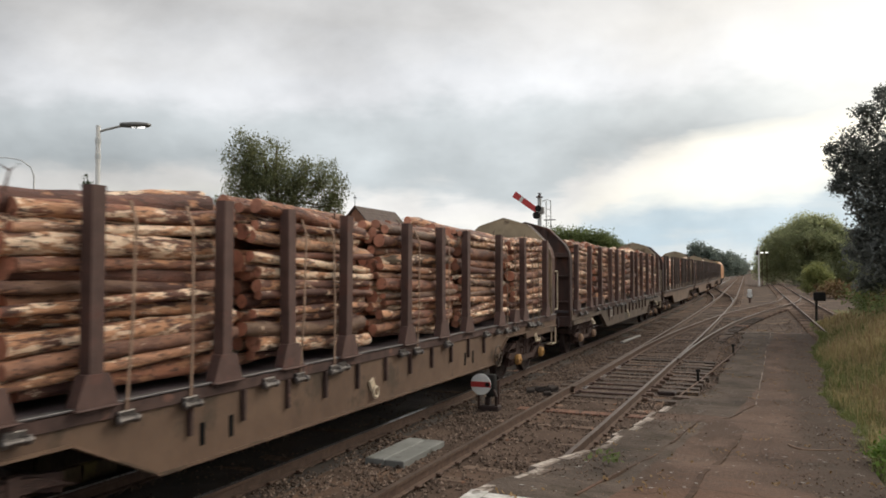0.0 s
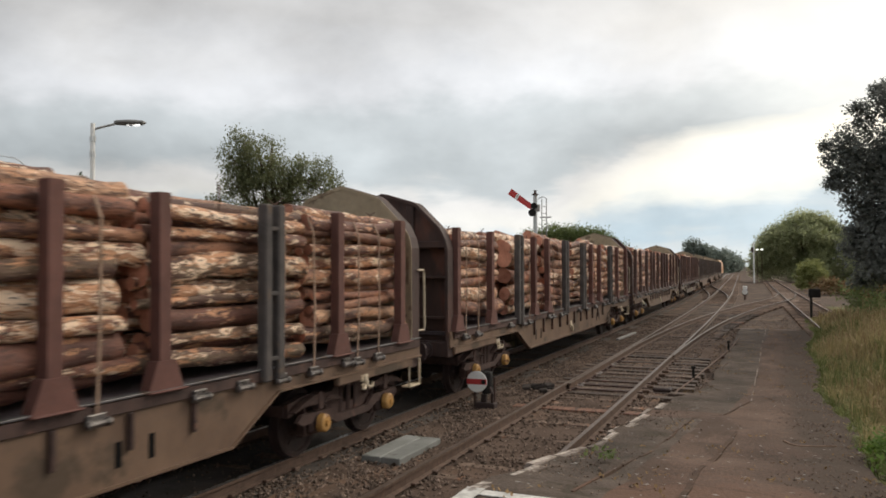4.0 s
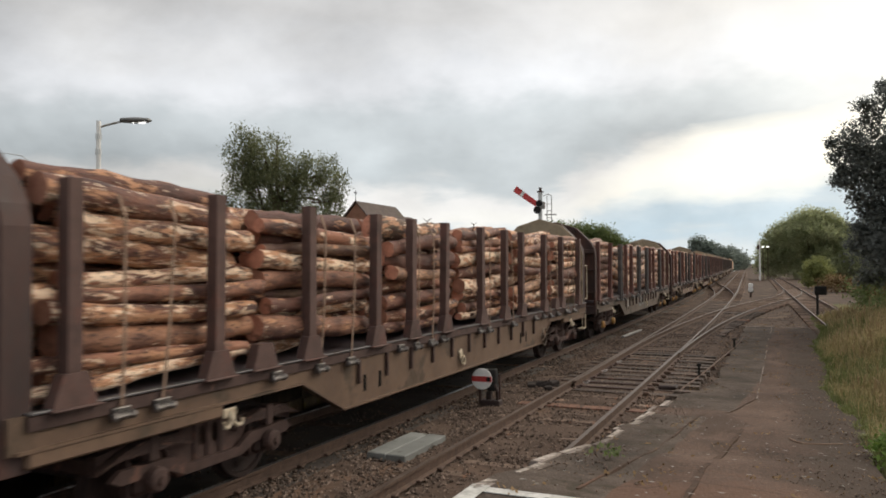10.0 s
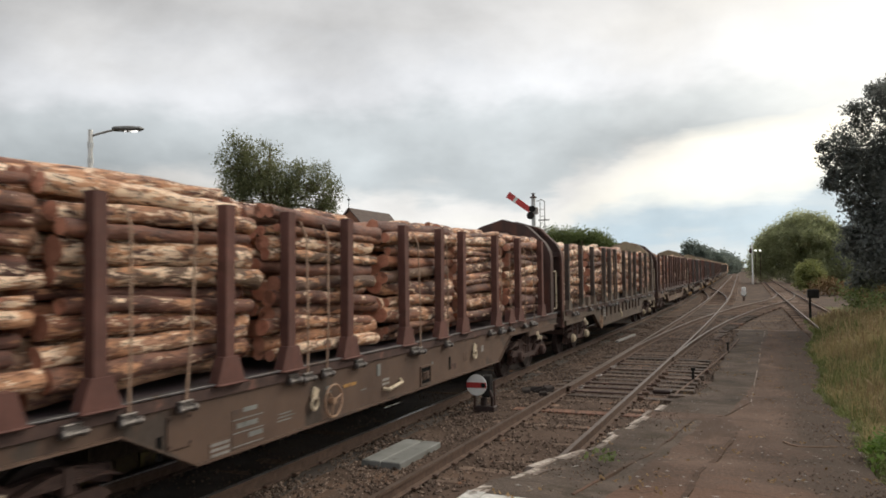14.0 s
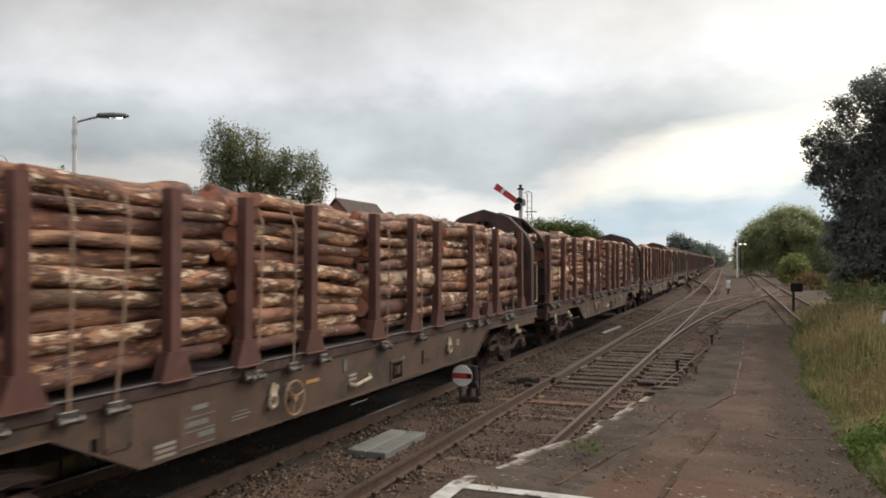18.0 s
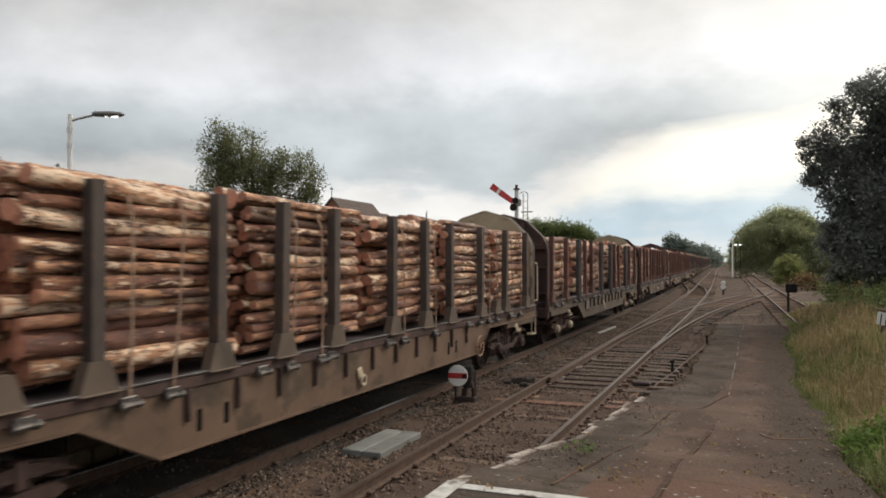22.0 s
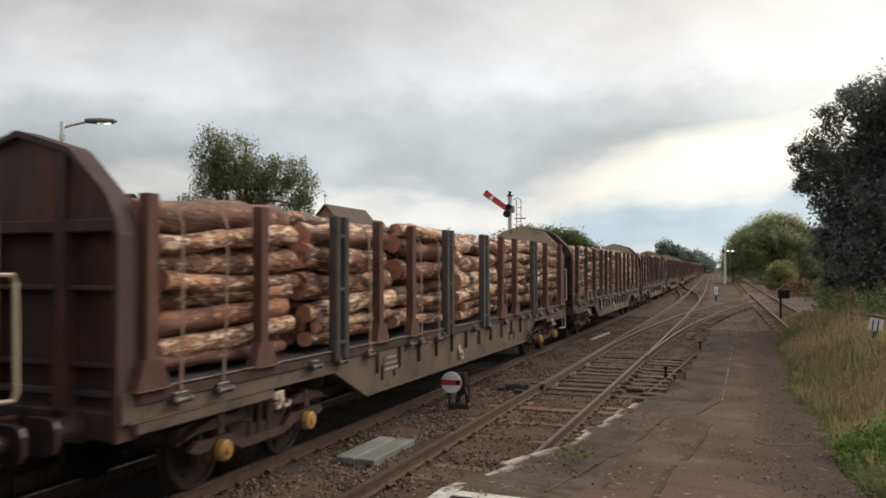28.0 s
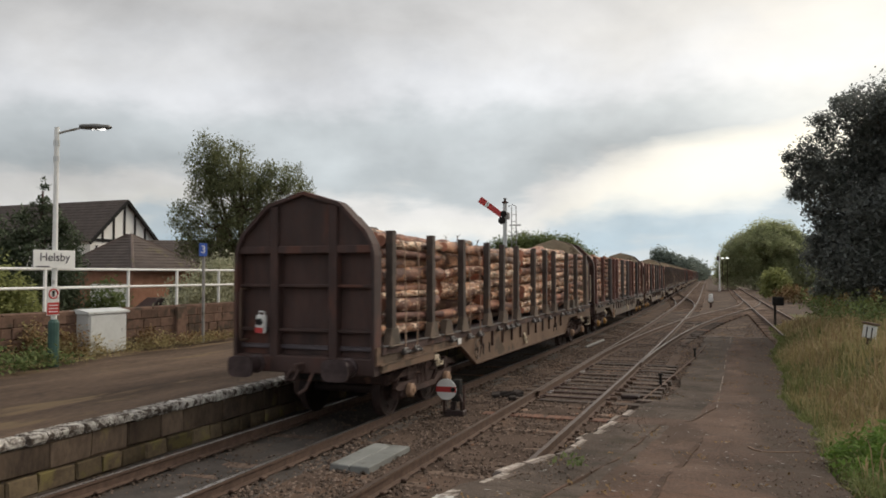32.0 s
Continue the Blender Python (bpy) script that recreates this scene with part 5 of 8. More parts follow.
def make_bundle(seed, crown=None):
    """A bundle: the buried logs in one mesh, and the poses of those on its outside."""
    rnd = random.Random(seed)
    inner, outer = Shape(), []
    fan = rnd.choice((0.0, 0.0, 0.0, -2.2, 2.0))      # some heaps lie askew towards their top
    heap = pack(rnd, MEANS[seed % 6], rnd.choice((0.06, 0.16, 0.30)) if crown is None else crown)
    for r, x, z in heap:
        slope = max(-4.0, min(4.0, rnd.gauss(fan * (z - 1.5) / 1.7, 1.5)))
        m = pose(x - abs(rnd.gauss(0, 0.035)), max(-.15, min(.16, rnd.gauss(0, 0.095))), z, slope, 0, rnd.gauss(0, 1.0))
        if x > 0.86 or (z > 3.1 and x > 0.2):
            outer.append((float(r), m @ pose(0, 0, 0, 0, rnd.uniform(0, 360), 180 * (rnd.random() < 0.5))))
        else:
            log_shape(float(r), 2.8 * rnd.uniform(0.89, 1.02), rnd, 7, 4, inner, m)
    crest = sum(sorted(m.translation.z + r for r, m in outer)[-4:])
    return raw_mesh("inner_logs", inner, M_LOG, M_LOGEND), outer, crest


BUNDLES = [make_bundle(300 + i) for i in range(24)]
HEAPED = [make_bundle(324 + i, 0.62) for i in range(6)]
# where a bundle lies further forward than its place in the row
SHIFTS = {2: (0, 0.5, 0.4, 0.25, 0.1, 0), 3: (0, 0, 0.1, 0.5, 0.3, 0.1), 6: (0, 0.5, 0.5, 0.3, 0.1, 0), 9: (0, 0.35, 0.5, 0.4, 0.25, 0.1)}
# how thick the six bundles of each wagon are, from its rear end
LOADS = {0: (2, 2, 1, 3, 2, 1), 1: (2, 1, 0, 1, 1, 1), 2: (3, 4, 3, 2, 3, 2), 3: (4, 3, 2, 3, 2, 2), 4: (3, 5, 4, 4, 3, 3), 5: (3, 4, 4, 3, 4, 3),
         6: (4, 4, 3, 3, 5, 1), 7: (2, 3, 2, 3, 2, 3), 8: (3, 2, 4, 2, 2, 2), 9: (2, 2, 2, 3, 3, 4), 10: (3, 4, 4, 4, 3, 3), 11: (4, 0, 0, 1, 0, 1),
         12: (5, 3, 3, 2, 3, 4), 13: (1, 1, 0, 0, 1, 4), 14: (4, 4, 5, 4, 3, 3), 15: (3, 0, 0, 0, 0, 1), 16: (2, 5, 4, 3, 3, 3)}

FULL = (0, 7, 8, 9)        # wagons heaped to the tops of their stakes
CROWNED = {(7, 0), (7, 1), (7, 4), (8, 1)}        # bundles piled above the stakes
LEVEL = {(5, 3), (5, 4)}        # bundles that end level with the stakes
BARK_ON = {(7, 4), (9, 0), (9, 1), (9, 2)}      # bundles whose logs kept most of their bark

# per wagon: sole colour, stake colour, open-topped front and rear ends, axle caps, positions of grey stake pairs
KINDS = {0: ("grey", "umber", 0, 0, "tan", ()), 1: ("tan", "umber", 0, 0, "yellow", ()), 2: ("tan", "brown", 0, 0, "yellow", (2, 5, 6, 9)),
         3: ("tan", "brown", 0, 0, "yellow", (2, 5, 6, 9)), 4: ("grey", "brown", 0, 0, "yellow", (2, 5, 6, 9)), 5: ("tan", "umber", 0, 0, "iron", ()),
         6: ("grey", "dark", 0, 0, "cream", ()), 7: ("red", "brown", 1, 1, "iron", ()), 8: ("red", "brown", 1, 1, "iron", ()),
         9: ("red", "brown", 1, 1, "iron", ()), 10: ("grey", "brown", 0, 0, "cream", (2, 5, 6, 9)), 11: ("tan", "dark", 0, 0, "iron", ()),
         12: ("grey", "dark", 0, 0, "iron", ()), 13: ("grey", "dark", 0, 0, "iron", ()), 14: ("grey", "brown", 0, 0, "yellow", (2, 5, 6, 9)),
         15: ("grey", "brown", 0, 0, "yellow", (2, 5, 6, 9)), 16: ("tan", "dark", 0, 0, "tan", ())}
WORDS = {"tan": "tan-painted", "grey": "olive-grey", "red": "olive-brown"}
CAPS = {"yellow": M_YELLOW, "cream": M_CREAM, "tan": mat("tan_cap_paint", (0.24, 0.19, 0.11), (0.34, 0.27, 0.17), 6, 0.6, 0.0, 0.1, 25), "iron": M_IRON}


def red_sole_details(w, C, ms, k):
    """Stencilled panels, access holes and tags on the deep solebar of the pierced-end wagons; no writing can be read."""
    slab = lambda wd, hi, th=0.004: (lambda: Shape().box((1.361 + th / 2, 0, 0), (th, wd, hi), min(0.002, th / 3)))
    # a bolted cover plate
    cover = part("cover_plate", C("cover_plate", slab(0.34, 0.33, 0.016), ms), None, w, at=pose(0, 4.70 - MID, 1.0))
    for y, z in ((-0.14, -0.13), (0.14, -0.13), (-0.14, 0.13), (0.14, 0.13)):
        part("bolt", C("cover_bolt", lambda: Shape().tube(((1.375, 0, 0), (1.388, 0, 0)), 0.016, 6), M_IRON), None, cover, at=pose(0, y, z))
    # the running data, ruled off by lines
    data = part("data_panel", C("ruled_panel", slab(0.56, 0.42), ms), None, w, "faded white markings", at=pose(0, 5.79 - MID, 0.85))
    for z, y, wd, hi in ((0.19, 0.03, 0.24, 0.05), (0.10, 0, 0.54, 0.012), (0.03, -0.02, 0.36, 0.055), (-0.045, 0, 0.54, 0.012), (-0.10, 0.13, 0.26, 0.055), (-0.19, 0, 0.54, 0.012)):
        part("marking_bar", C("data_bar%.2f%.2f" % (wd, hi), lambda: Shape().box((1.367, 0, 0), (0.003, wd, hi), 0.0008), M_COVER), None, data, at=pose(0, y, z))
    stamp = part("data_panel", C("stamp_panel", slab(0.34, 0.17), ms), None, w, "faded white markings", at=pose(0, 5.31 - MID, 0.70))
    for z in (-0.055, 0.0, 0.055):
        part("marking_bar", C("stamp_bar", lambda: Shape().box((1.367, 0, 0), (0.003, 0.30, 0.03), 0.0008), M_CONC), None, stamp, at=pose(0, 0, z))
    # single stencil marks: (y, z, length, height, paint)
    for y, z, wd, hi, ma in ((6.50, 0.87, 0.26, 0.014, M_COVER), (6.52, 0.83, 0.34, 0.014, M_COVER), (6.48, 0.79, 0.30, 0.014, M_COVER), (7.46, 1.03, 0.12, 0.05, M_COVER), (7.48, 0.97, 0.18, 0.014, M_COVER),
                             (8.03, 0.99, 0.34, 0.045, M_YELLOW), (8.40, 0.87, 0.16, 0.014, M_COVER), (9.10, 0.92, 0.22, 0.035, M_CONC), (9.10, 0.86, 0.22, 0.035, M_CONC), (9.30, 0.50, 0.52, 0.016, M_COVER),
                             (10.83, 0.97, 0.07, 0.05, M_COVER), (11.80, 0.80, 0.20, 0.10, M_IRON), (12.37, 0.92, 0.20, 0.17, M_RUST), (13.3, 0.98, 0.13, 0.12, M_CONC)):
        part("stencil_mark", C("stencil%.2f%.3f" % (wd, hi), slab(wd, hi), ma), None, w, at=pose(0, y - MID, z))
    part("tag", C("hanging_tag", slab(0.09, 0.17, 0.014), M_COVER), None, w, "white card in a clip", at=pose(0, 8.87 - MID, 1.09))
    # a framed access hole; a near-black plate paints the shade inside it
    hole = part("access_hole", C("access_hole", slab(0.36, 0.27, 0.006), M_HOLE_SHADE), None, w, "dark access hole", at=pose(0, 10.54 - MID, 0.80))
    for y, z, wd, hi in ((0, 0.15, 0.44, 0.035), (0, -0.15, 0.44, 0.035), (-0.2, 0, 0.035, 0.265), (0.2, 0, 0.035, 0.265)):
        part("rim", C("hole_rim%.2f" % wd, slab(wd, hi, 0.022), ms), None, hole, at=pose(0, y, z))
    part("brake_valve", C("brake_valve", lambda: Shape().box((1.372, 0.07, 0.0), (0.02, 0.1, 0.13), 0.008).tube(((1.37, -0.08, -0.06), (1.385, -0.08, 0.06)), 0.035, 8), M_RUST), None, hole)


def make_wagon(k):
    sole, stk, open_front, open_rear, caps, pairs = KINDS.get(k, ("tan", "dark", 0, 0, "tan", ()))
    rnd = random.Random(1000 + k)
    near = k >= 0
    w = thing("timber_wagon", "%s wagon stacked with logs between %s stakes%s" % (
        WORDS[sole], "brown" if stk == "brown" else "dark", " and grey pairs" if pairs else ", pierced ends" if open_rear else ""),
        "timber wagon", group="wagons of the timber train")
    ms, mk, mg = SOLE[sole], STAKE[stk], SOLE["grey"] if stk == "dark" else STAKE[stk]
    C = lambda key, shape, *mats: cached((key, *[m.name for m in mats]), lambda: shape().mesh(key, *mats))
    for sx in (1, -1):
        part("solebar", C("solebar", solebar, ms), None, w, at=pose(1.33 * sx, 0, 0))
        part("lower_flange", C("lower_flange", lower_flange, ms), None, w, at=pose(1.33 * sx, 0, 0))
    part("deck", C("deck", lambda: Shape().box((0, -0.15, 1.335), (2.56, 18.9, 0.07), 0.01), mat("grimy_steel_deck", (0.048, 0.050, 0.054), (0.105, 0.110, 0.115), 2, 0.5, 0.2, 0.2, 20)), None, w)
    part("deck_edge", C("deck_edge", lambda: Shape().box((1.36, -0.15, 1.385), (0.10, 18.8, 0.022), 0.006), M_LIP), None, w)
    part("side_rail", C("side_rail", lambda: Shape().box((1.376, -0.15, 1.305), (0.03, 18.8, 0.12), 0.006), M_IRON), None, w)
    if near:
        for i in range(11 if sole != "red" else 0):
            y = 5.35 + 0.83 * i - MID
            part("rib", C("rib", lambda: Shape().box((1.385, 0, 1.07), (0.05, 0.05, 0.34), 0.008), M_IRON), None, w, at=pose(0, y, 0))
        # thin near-black plates in place of the shaded depth of slots
        for y in (5.55, 6.0, 12.7, 13.1) if sole != "red" else (4.44, 11.6):
            part("slot", C("slot", lambda: Shape().box((1.362, 0, 0.88), (0.008, 0.075, 0.23), 0.002), M_HOLE_SHADE), None, w, at=pose(0, y - MID, 0))
        for y, on in ((2.6, 1), (17.15, 1)):
            part("lashing_hook", C("lashing_hook", hook_shape if sole != "red" else eye_shape, M_CREAM), None, w, "cream-painted hook", at=pose(1.38, y - MID, 0.93))
        for y in () if sole == "red" else (9.1 if k not in (4, 15) else 10.6,):
            part("lashing_eye", C("lashing_eye", eye_shape, M_CREAM), None, w, at=pose(1.38, y - MID, 0.86, 25, 0, 0))
        part("end_beam", C("end_beam", lambda: Shape().box((1.34, -MID + 1.35, 1.02), (0.1, 2.3, 0.14), 0.02), ms), None, w)
        part("end_beam", C("end_beam2", lambda: Shape().box((1.34, BODY - MID - 1.5, 1.02), (0.1, 2.3, 0.14), 0.02), ms), None, w)
        if k not in (7, 8, 9):
            part("handwheel", C("handwheel", handwheel_shape, CAPS["tan"] if k in (6, 10, 11, 12, 15) else SOLE["grey"]), None, w, "spoked brake handwheel",
                 at=pose(1.45, (4.9 if k in (3, 6, 15, 16) else 14.3) - MID, 0.93 if k == 16 else 0.77))
        else:
            part("handwheel", C("handwheel", handwheel_shape, CAPS["tan"]), None, w, "spoked brake handwheel", at=pose(1.43, 7.5 - MID, 0.86))
            part("grab_handle", C("grab_handle", lambda: Shape().tube(((1.37, -0.3, 0.0), (1.44, -0.24, -0.02), (1.44, 0.2, 0.03), (1.37, 0.28, 0.06)), 0.03, 6), M_CREAM), None, w, "cream handle", at=pose(0, 9.3 - MID, 0.8))
            for y, z in ((0.85, 0.92), (7.1, 0.96), (12.8, 0.99)):
                part("lashing_eye", C("lashing_eye", eye_shape, M_CREAM), None, w, at=pose(1.38, y - MID, z, -25, 0, 0))
            red_sole_details(w, C, ms, k)
        if not open_front:
            part("foot_step", C("foot_step", step_shape, M_CREAM), None, w, "white-painted steel step", at=pose(0, 18.85 - MID, 0))
        if sole == "grey" or k == 16:
            y0 = 5.0 if k != 16 else 3.9
            pl = part("data_panel", C("data_panel", lambda: Shape().box((1.364, 0, 1.0), (0.006, 0.62, 0.26), 0.001), ms) if k != 16 else
                      C("white_card", lambda: Shape().box((1.375, 0, 1.2), (0.02, 0.2, 0.17), 0.004), M_WHITE), None, w, "faded white markings" if k != 16 else "white card", at=pose(0, y0 + 0.9 * (k != 16) - MID, 0))
            if k != 16:
                for j, q in enumerate((0.0, 0.09, 0.18)):
                    part("marking_bar", C("marking_bar%d" % j, lambda: Shape().box((1.3695, 0, 0.92 + q), (0.004, 0.52 - 0.9 * q, 0.04), 0.001), M_CONC), None, pl)
    if k in (4, 15):
        for y, wd, hi in ((8.82, 0.46, 0.46), (9.49, 0.42, 0.38)):
            pl = part("data_panel", Shape().box((1.366, 0, 0), (0.008, wd, hi), 0.001), M_COVER, w, "pale data panel", at=pose(0, y - MID, 0.98))
            for j in range(6):
                part("marking_bar", Shape().box((1.372, -0.02 * (j % 3), 0.17 * hi * (2.4 - j)), (0.004, wd * (0.8 - 0.1 * (j % 3)), 0.012), 0.001), M_IRON, pl)
    # the two ends
    for end, is_open in ((0, open_rear), (1, open_front)):
        m = pose(0, -MID, 0) if end == 0 else pose(0, (18.95 if sole == "red" else BODY) - MID, 0, 0, 0, 180)
        e = part("end_wall", C("end_flange", end_flange, M_DARK_PLATE), None, w, "rounded steel end with ribs", at=m)
        part("end_panel", C("end_panel%d" % is_open, lambda: end_panel(is_open), M_TAN_PLATE if end and not is_open else M_DARK_PLATE), None, e,
             "tan-painted end panel" if end and not is_open else "")
        part("end_ribs", C("end_ribs", lambda: end_ribs(is_open), M_DARK_PLATE), None, e)
        if end and not is_open:
            part("inner_lining", C("inner_lining", lambda: Shape().prism(inset(END_RING, 0.035), 1, 0.266, 0.285), M_TAN_PLATE), None, e, "tan-painted inner face")
            part("rim_face", C("rim_face", rim_face_shape, M_TAN_PLATE), None, e)
        if near:
            for sx in (-1, 1):
                b = part("buffer", C("buffer", buffer_shape, M_BUFFER), None, w, at=m @ pose(0.87 * sx, 0, 1.05))
                part("buffer_head", C("buffer_head", buffer_head_shape, M_BUFFER), None, b)
            part("coupling", C("coupling", coupling_shape, M_IRON), None, w, at=m)
            if not end:
                part("handrail", C("handrail", handrail_shape, M_CREAM if k != 16 else SOLE["red"]), None, w, "bent cream handrail" if k != 16 else "", at=m)
            else:
                part("handrail", C("handrail_n", lambda: Shape().tube(((-1.36, 0.1, 2.5), (-1.36, -0.10, 2.5), (-1.36, -0.13, 2.44), (-1.36, -0.15, 1.56), (-1.36, -0.12, 1.5), (-1.3, 0.05, 1.5)), 0.02, 6), M_CREAM),
                     None, w, "bent cream handrail", at=m)
    # stakes
    row = STAKES_PAIRS if pairs else STAKES_RED if sole == "red" else STAKES_PLAIN
    for i, y in enumerate(row):
        yy = y - MID
        if i in pairs:
            for d in (-0.125, 0.125):
                gs = part("stake", C("grey_stake", grey_stake_shape, STAKE["grey"]), None, w, "grey galvanised stake", at=pose(1.40, yy + d, 0, 0, 0, 0))
                for z in (1.5, 2.25, 3.0) if d < 0 else ():
                    part("tie_plate", C("tie_plate", lambda: Shape().box((0.03, 0.125, 0), (0.05, 0.15, 0.05), 0.008), STAKE["grey"]), None, gs, at=pose(0, 0, z))
        else:
            s = part("stake", C("stake", stake_shape, mk), None, w, at=pose(1.345, yy, 0, 0, rnd.uniform(-.5, .7), 0))
            part("gusset", C("gusset", gusset_shape, mg), None, s)
        part("stake", C("stake", stake_shape, mk), None, w, at=pose(-1.345, yy, 0, 0, 0, 180))
        if near and i in (1, 10) and not pairs:
            part("gusset", C("gusset", gusset_shape, mg), None, w, at=pose(1.345, yy + (0.78 if i < 6 else -0.68), 0))
    # straps and their ratchets
    if near:
        for i, f in ((0, 0.3), (0, 0.68), (2, 0.28), (2, 0.72), (4, 0.3), (4, 0.75), (6, 0.35), (7, 0.4), (9, 0.3), (9, 0.65), (10, 0.35), (10, 0.7)):
            yy = row[i] + (row[i + 1] - row[i]) * (f + rnd.uniform(-.06, .06)) - MID
            lean = rnd.choice((-0.28, -0.2, -0.12))
            st = part("strap", C("strap%.2f" % lean, lambda: strap_shape(lean), M_STRAP), None, w, "faded webbing strap", at=pose(0, yy, 0))
            part("ratchet", C("ratchet", ratchet_shape, M_RATCHET), None, st, at=pose(1.44, lean, 1.22))
        for y in (3.4, 6.6, 8.2, 10.0, 13.7, 14.4, 16.6):
            part("ratchet", C("ratchet", ratchet_shape, M_RATCHET), None, w, at=pose(1.44, y - MID, 1.24))
    # load
    for i in range(6):
        sort, pick = LOADS.get(k, (2, 3, 2, 3, 2, 3))[i], rnd.randrange(4)
        inner, outer, crest = HEAPED[sort] if (k, i) in CROWNED else max(BUNDLES[sort::6], key=lambda u: u[2]) if k in FULL else min(BUNDLES[sort::6], key=lambda u: u[2]) if (k, i) in LEVEL else BUNDLES[sort + 6 * pick]
        y = (1.86 if i == 0 else 1.72 + (3.10 if sole != "red" else 3.0) * i) + SHIFTS.get(k, (0,) * 6)[i] - MID + rnd.uniform(-.08, .08) * (0 < i < 5)
        tilt = rnd.uniform(-1.0, 1.0) * (0 < i < 5)
        stack = part("timber_load", inner, None, w, "stacked softwood logs", at=pose(0, y + rnd.uniform(-.02, .02), 0, tilt, 0, 0))
        stack["kind"] = "stuff"
        logs = [stack]
        if near:
            for r, m in outer:
                me = LOGS[r][rnd.randrange(5)]
                logs.append(part("log", me, None, w, at=pose(0, y + rnd.uniform(-.03, .03), 0, tilt, 0, 0) @ m))
        else:
            for r, m in outer:
                part("log", LOGS[r][rnd.randrange(5)], None, w, at=pose(0, y, 0) @ m) if i > 3 and m.translation.x > 1.0 else None
        if (k, i) in BARK_ON:
            for ob in logs:
                ob.material_slots[0].link = "OBJECT"
                ob.material_slots[0].material = M_BARKED
    # stray twigs along the top
    if near:
        for i in range(rnd.choice((3, 5, 8))):
            x, y, a = rnd.uniform(0.5, 1.2), rnd.uniform(0.6, 18.2) - MID, rnd.uniform(-1, 1)
            tw = Shape()
            h = rnd.uniform(0.06, 0.22)
            tw.tube([(x, y, 3.18), (x + 0.03, y + 0.3 * a * h, 3.28 + h * 0.5), (x + 0.08, y + a * h, 3.28 + h)], [0.014, 0.010, 0.004], 5)
            tw.tube([(x + 0.03, y + 0.3 * a * h, 3.28 + h * 0.5), (x - 0.02, y - 0.4 * a * h, 3.28 + h * 0.9)], [0.008, 0.003], 4)
            part("twig", tw, M_BARK, w)
    # unseen black sill, added to keep light out from under the deck
    part("centre_sill", C("centre_sill", lambda: Shape().box((0, -0.15, 1.02), (0.6, 18.4, 0.52), 0.03), M_BLACK), None, w)
    # bogies
    wheels = []
    for y in (2.65, 17.25):
        b = part("bogie", C("bogie", bogie_frame_shape, M_IRON), None, w, "grimy cast bogie", at=pose(0, y - MID, 0))
        # plain black boxes added between the wheels to block the view through
        part("brake_gear", C("brake_gear", lambda: Shape().box((0, 0, 0.45), (1.5, 0.5, 0.3), 0.04).box((0.86, 0.0, 0.42), (0.1, 0.75, 0.16), 0.03), M_BLACK), None, b)
        part("equaliser_bar", C("equaliser_bar", lambda: Shape().prism(((-1.42, 0.56), (-1.3, 0.64), (-0.6, 0.62), (-0.4, 0.50), (0.4, 0.50), (0.6, 0.62), (1.3, 0.64), (1.42, 0.56), (1.3, 0.5),
                                                                               (0.7, 0.5), (0.45, 0.40), (-0.45, 0.40), (-0.7, 0.5), (-1.3, 0.5)), 0, 1.09, 1.15), M_IRON), None, b)
        for d in (-0.92, 0.92):
            ws = part("wheelset", C("wheelset", wheelset_shape, M_WHEEL), None, b, at=pose(0, d, 0.46))
            if near:
                wheels.append(ws)
            for sx in (1, -1) if near else (1,):
                part("axlebox", C("axlebox", axlebox_shape, M_IRON), None, b, at=pose(1.04 * sx, d, 0.48))
                if sx > 0:
                    part("axle_cap", C("axle_cap", axle_cap_shape, CAPS[caps]), None, b, {"yellow": "yellow-painted axle cap"}.get(caps, ""), at=pose(1.09, d, 0.48))
                    part("leaf_spring", C("leaf_spring", spring_shape, M_IRON), None, b, at=pose(1.13, d, 0.08))
    if k == 16:
        lamp = Shape()
        lamp.box((0, 0, 0), (0.17, 0.1, 0.3), 0.02)
        lp = part("tail_lamp", lamp, M_WHITE, w, "white tail lamp with red base", at=pose(-0.72, -MID - 0.09, 1.72, 0, 4, 0))
        part("lens", Shape().lathe(((0, 0.06), (-0.03, 0.055)), 1, (0, -0.05, 0.04), 14), M_BLACK, lp)
        part("lamp_base", Shape().box((0, -0.052, -0.1), (0.15, 0.012, 0.09), 0.004), M_RED, lp)
        part("carry_handle", Shape().tube(((-.05, 0, .15), (-.05, 0, .21), (.05, 0, .21), (.05, 0, .15)), 0.012, 6), M_WHITE, lp)
    return w, wheels


def rim_face_shape():
    """The tan rim seen round the inner face of a wagon's front end."""
    s = Shape()
    a, b = END_RING, inset(END_RING, 0.05)
    n = len(a)
    s.add([(x, 0.275, z) for x, z in a] + [(x, 0.275, z) for x, z in b] + [(x, 0.295, z) for x, z in a] + [(x, 0.295, z) for x, z in b],
          [q for i in range(n - 1) for q in ((i, i + 1, n + i + 1, n + i), (2 * n + i, 3 * n + i, 3 * n + i + 1, 2 * n + i + 1), (i, 2 * n + i, 2 * n + i + 1, i + 1),
                                             (n + i, n + i + 1, 3 * n + i + 1, 3 * n + i))])
    return s


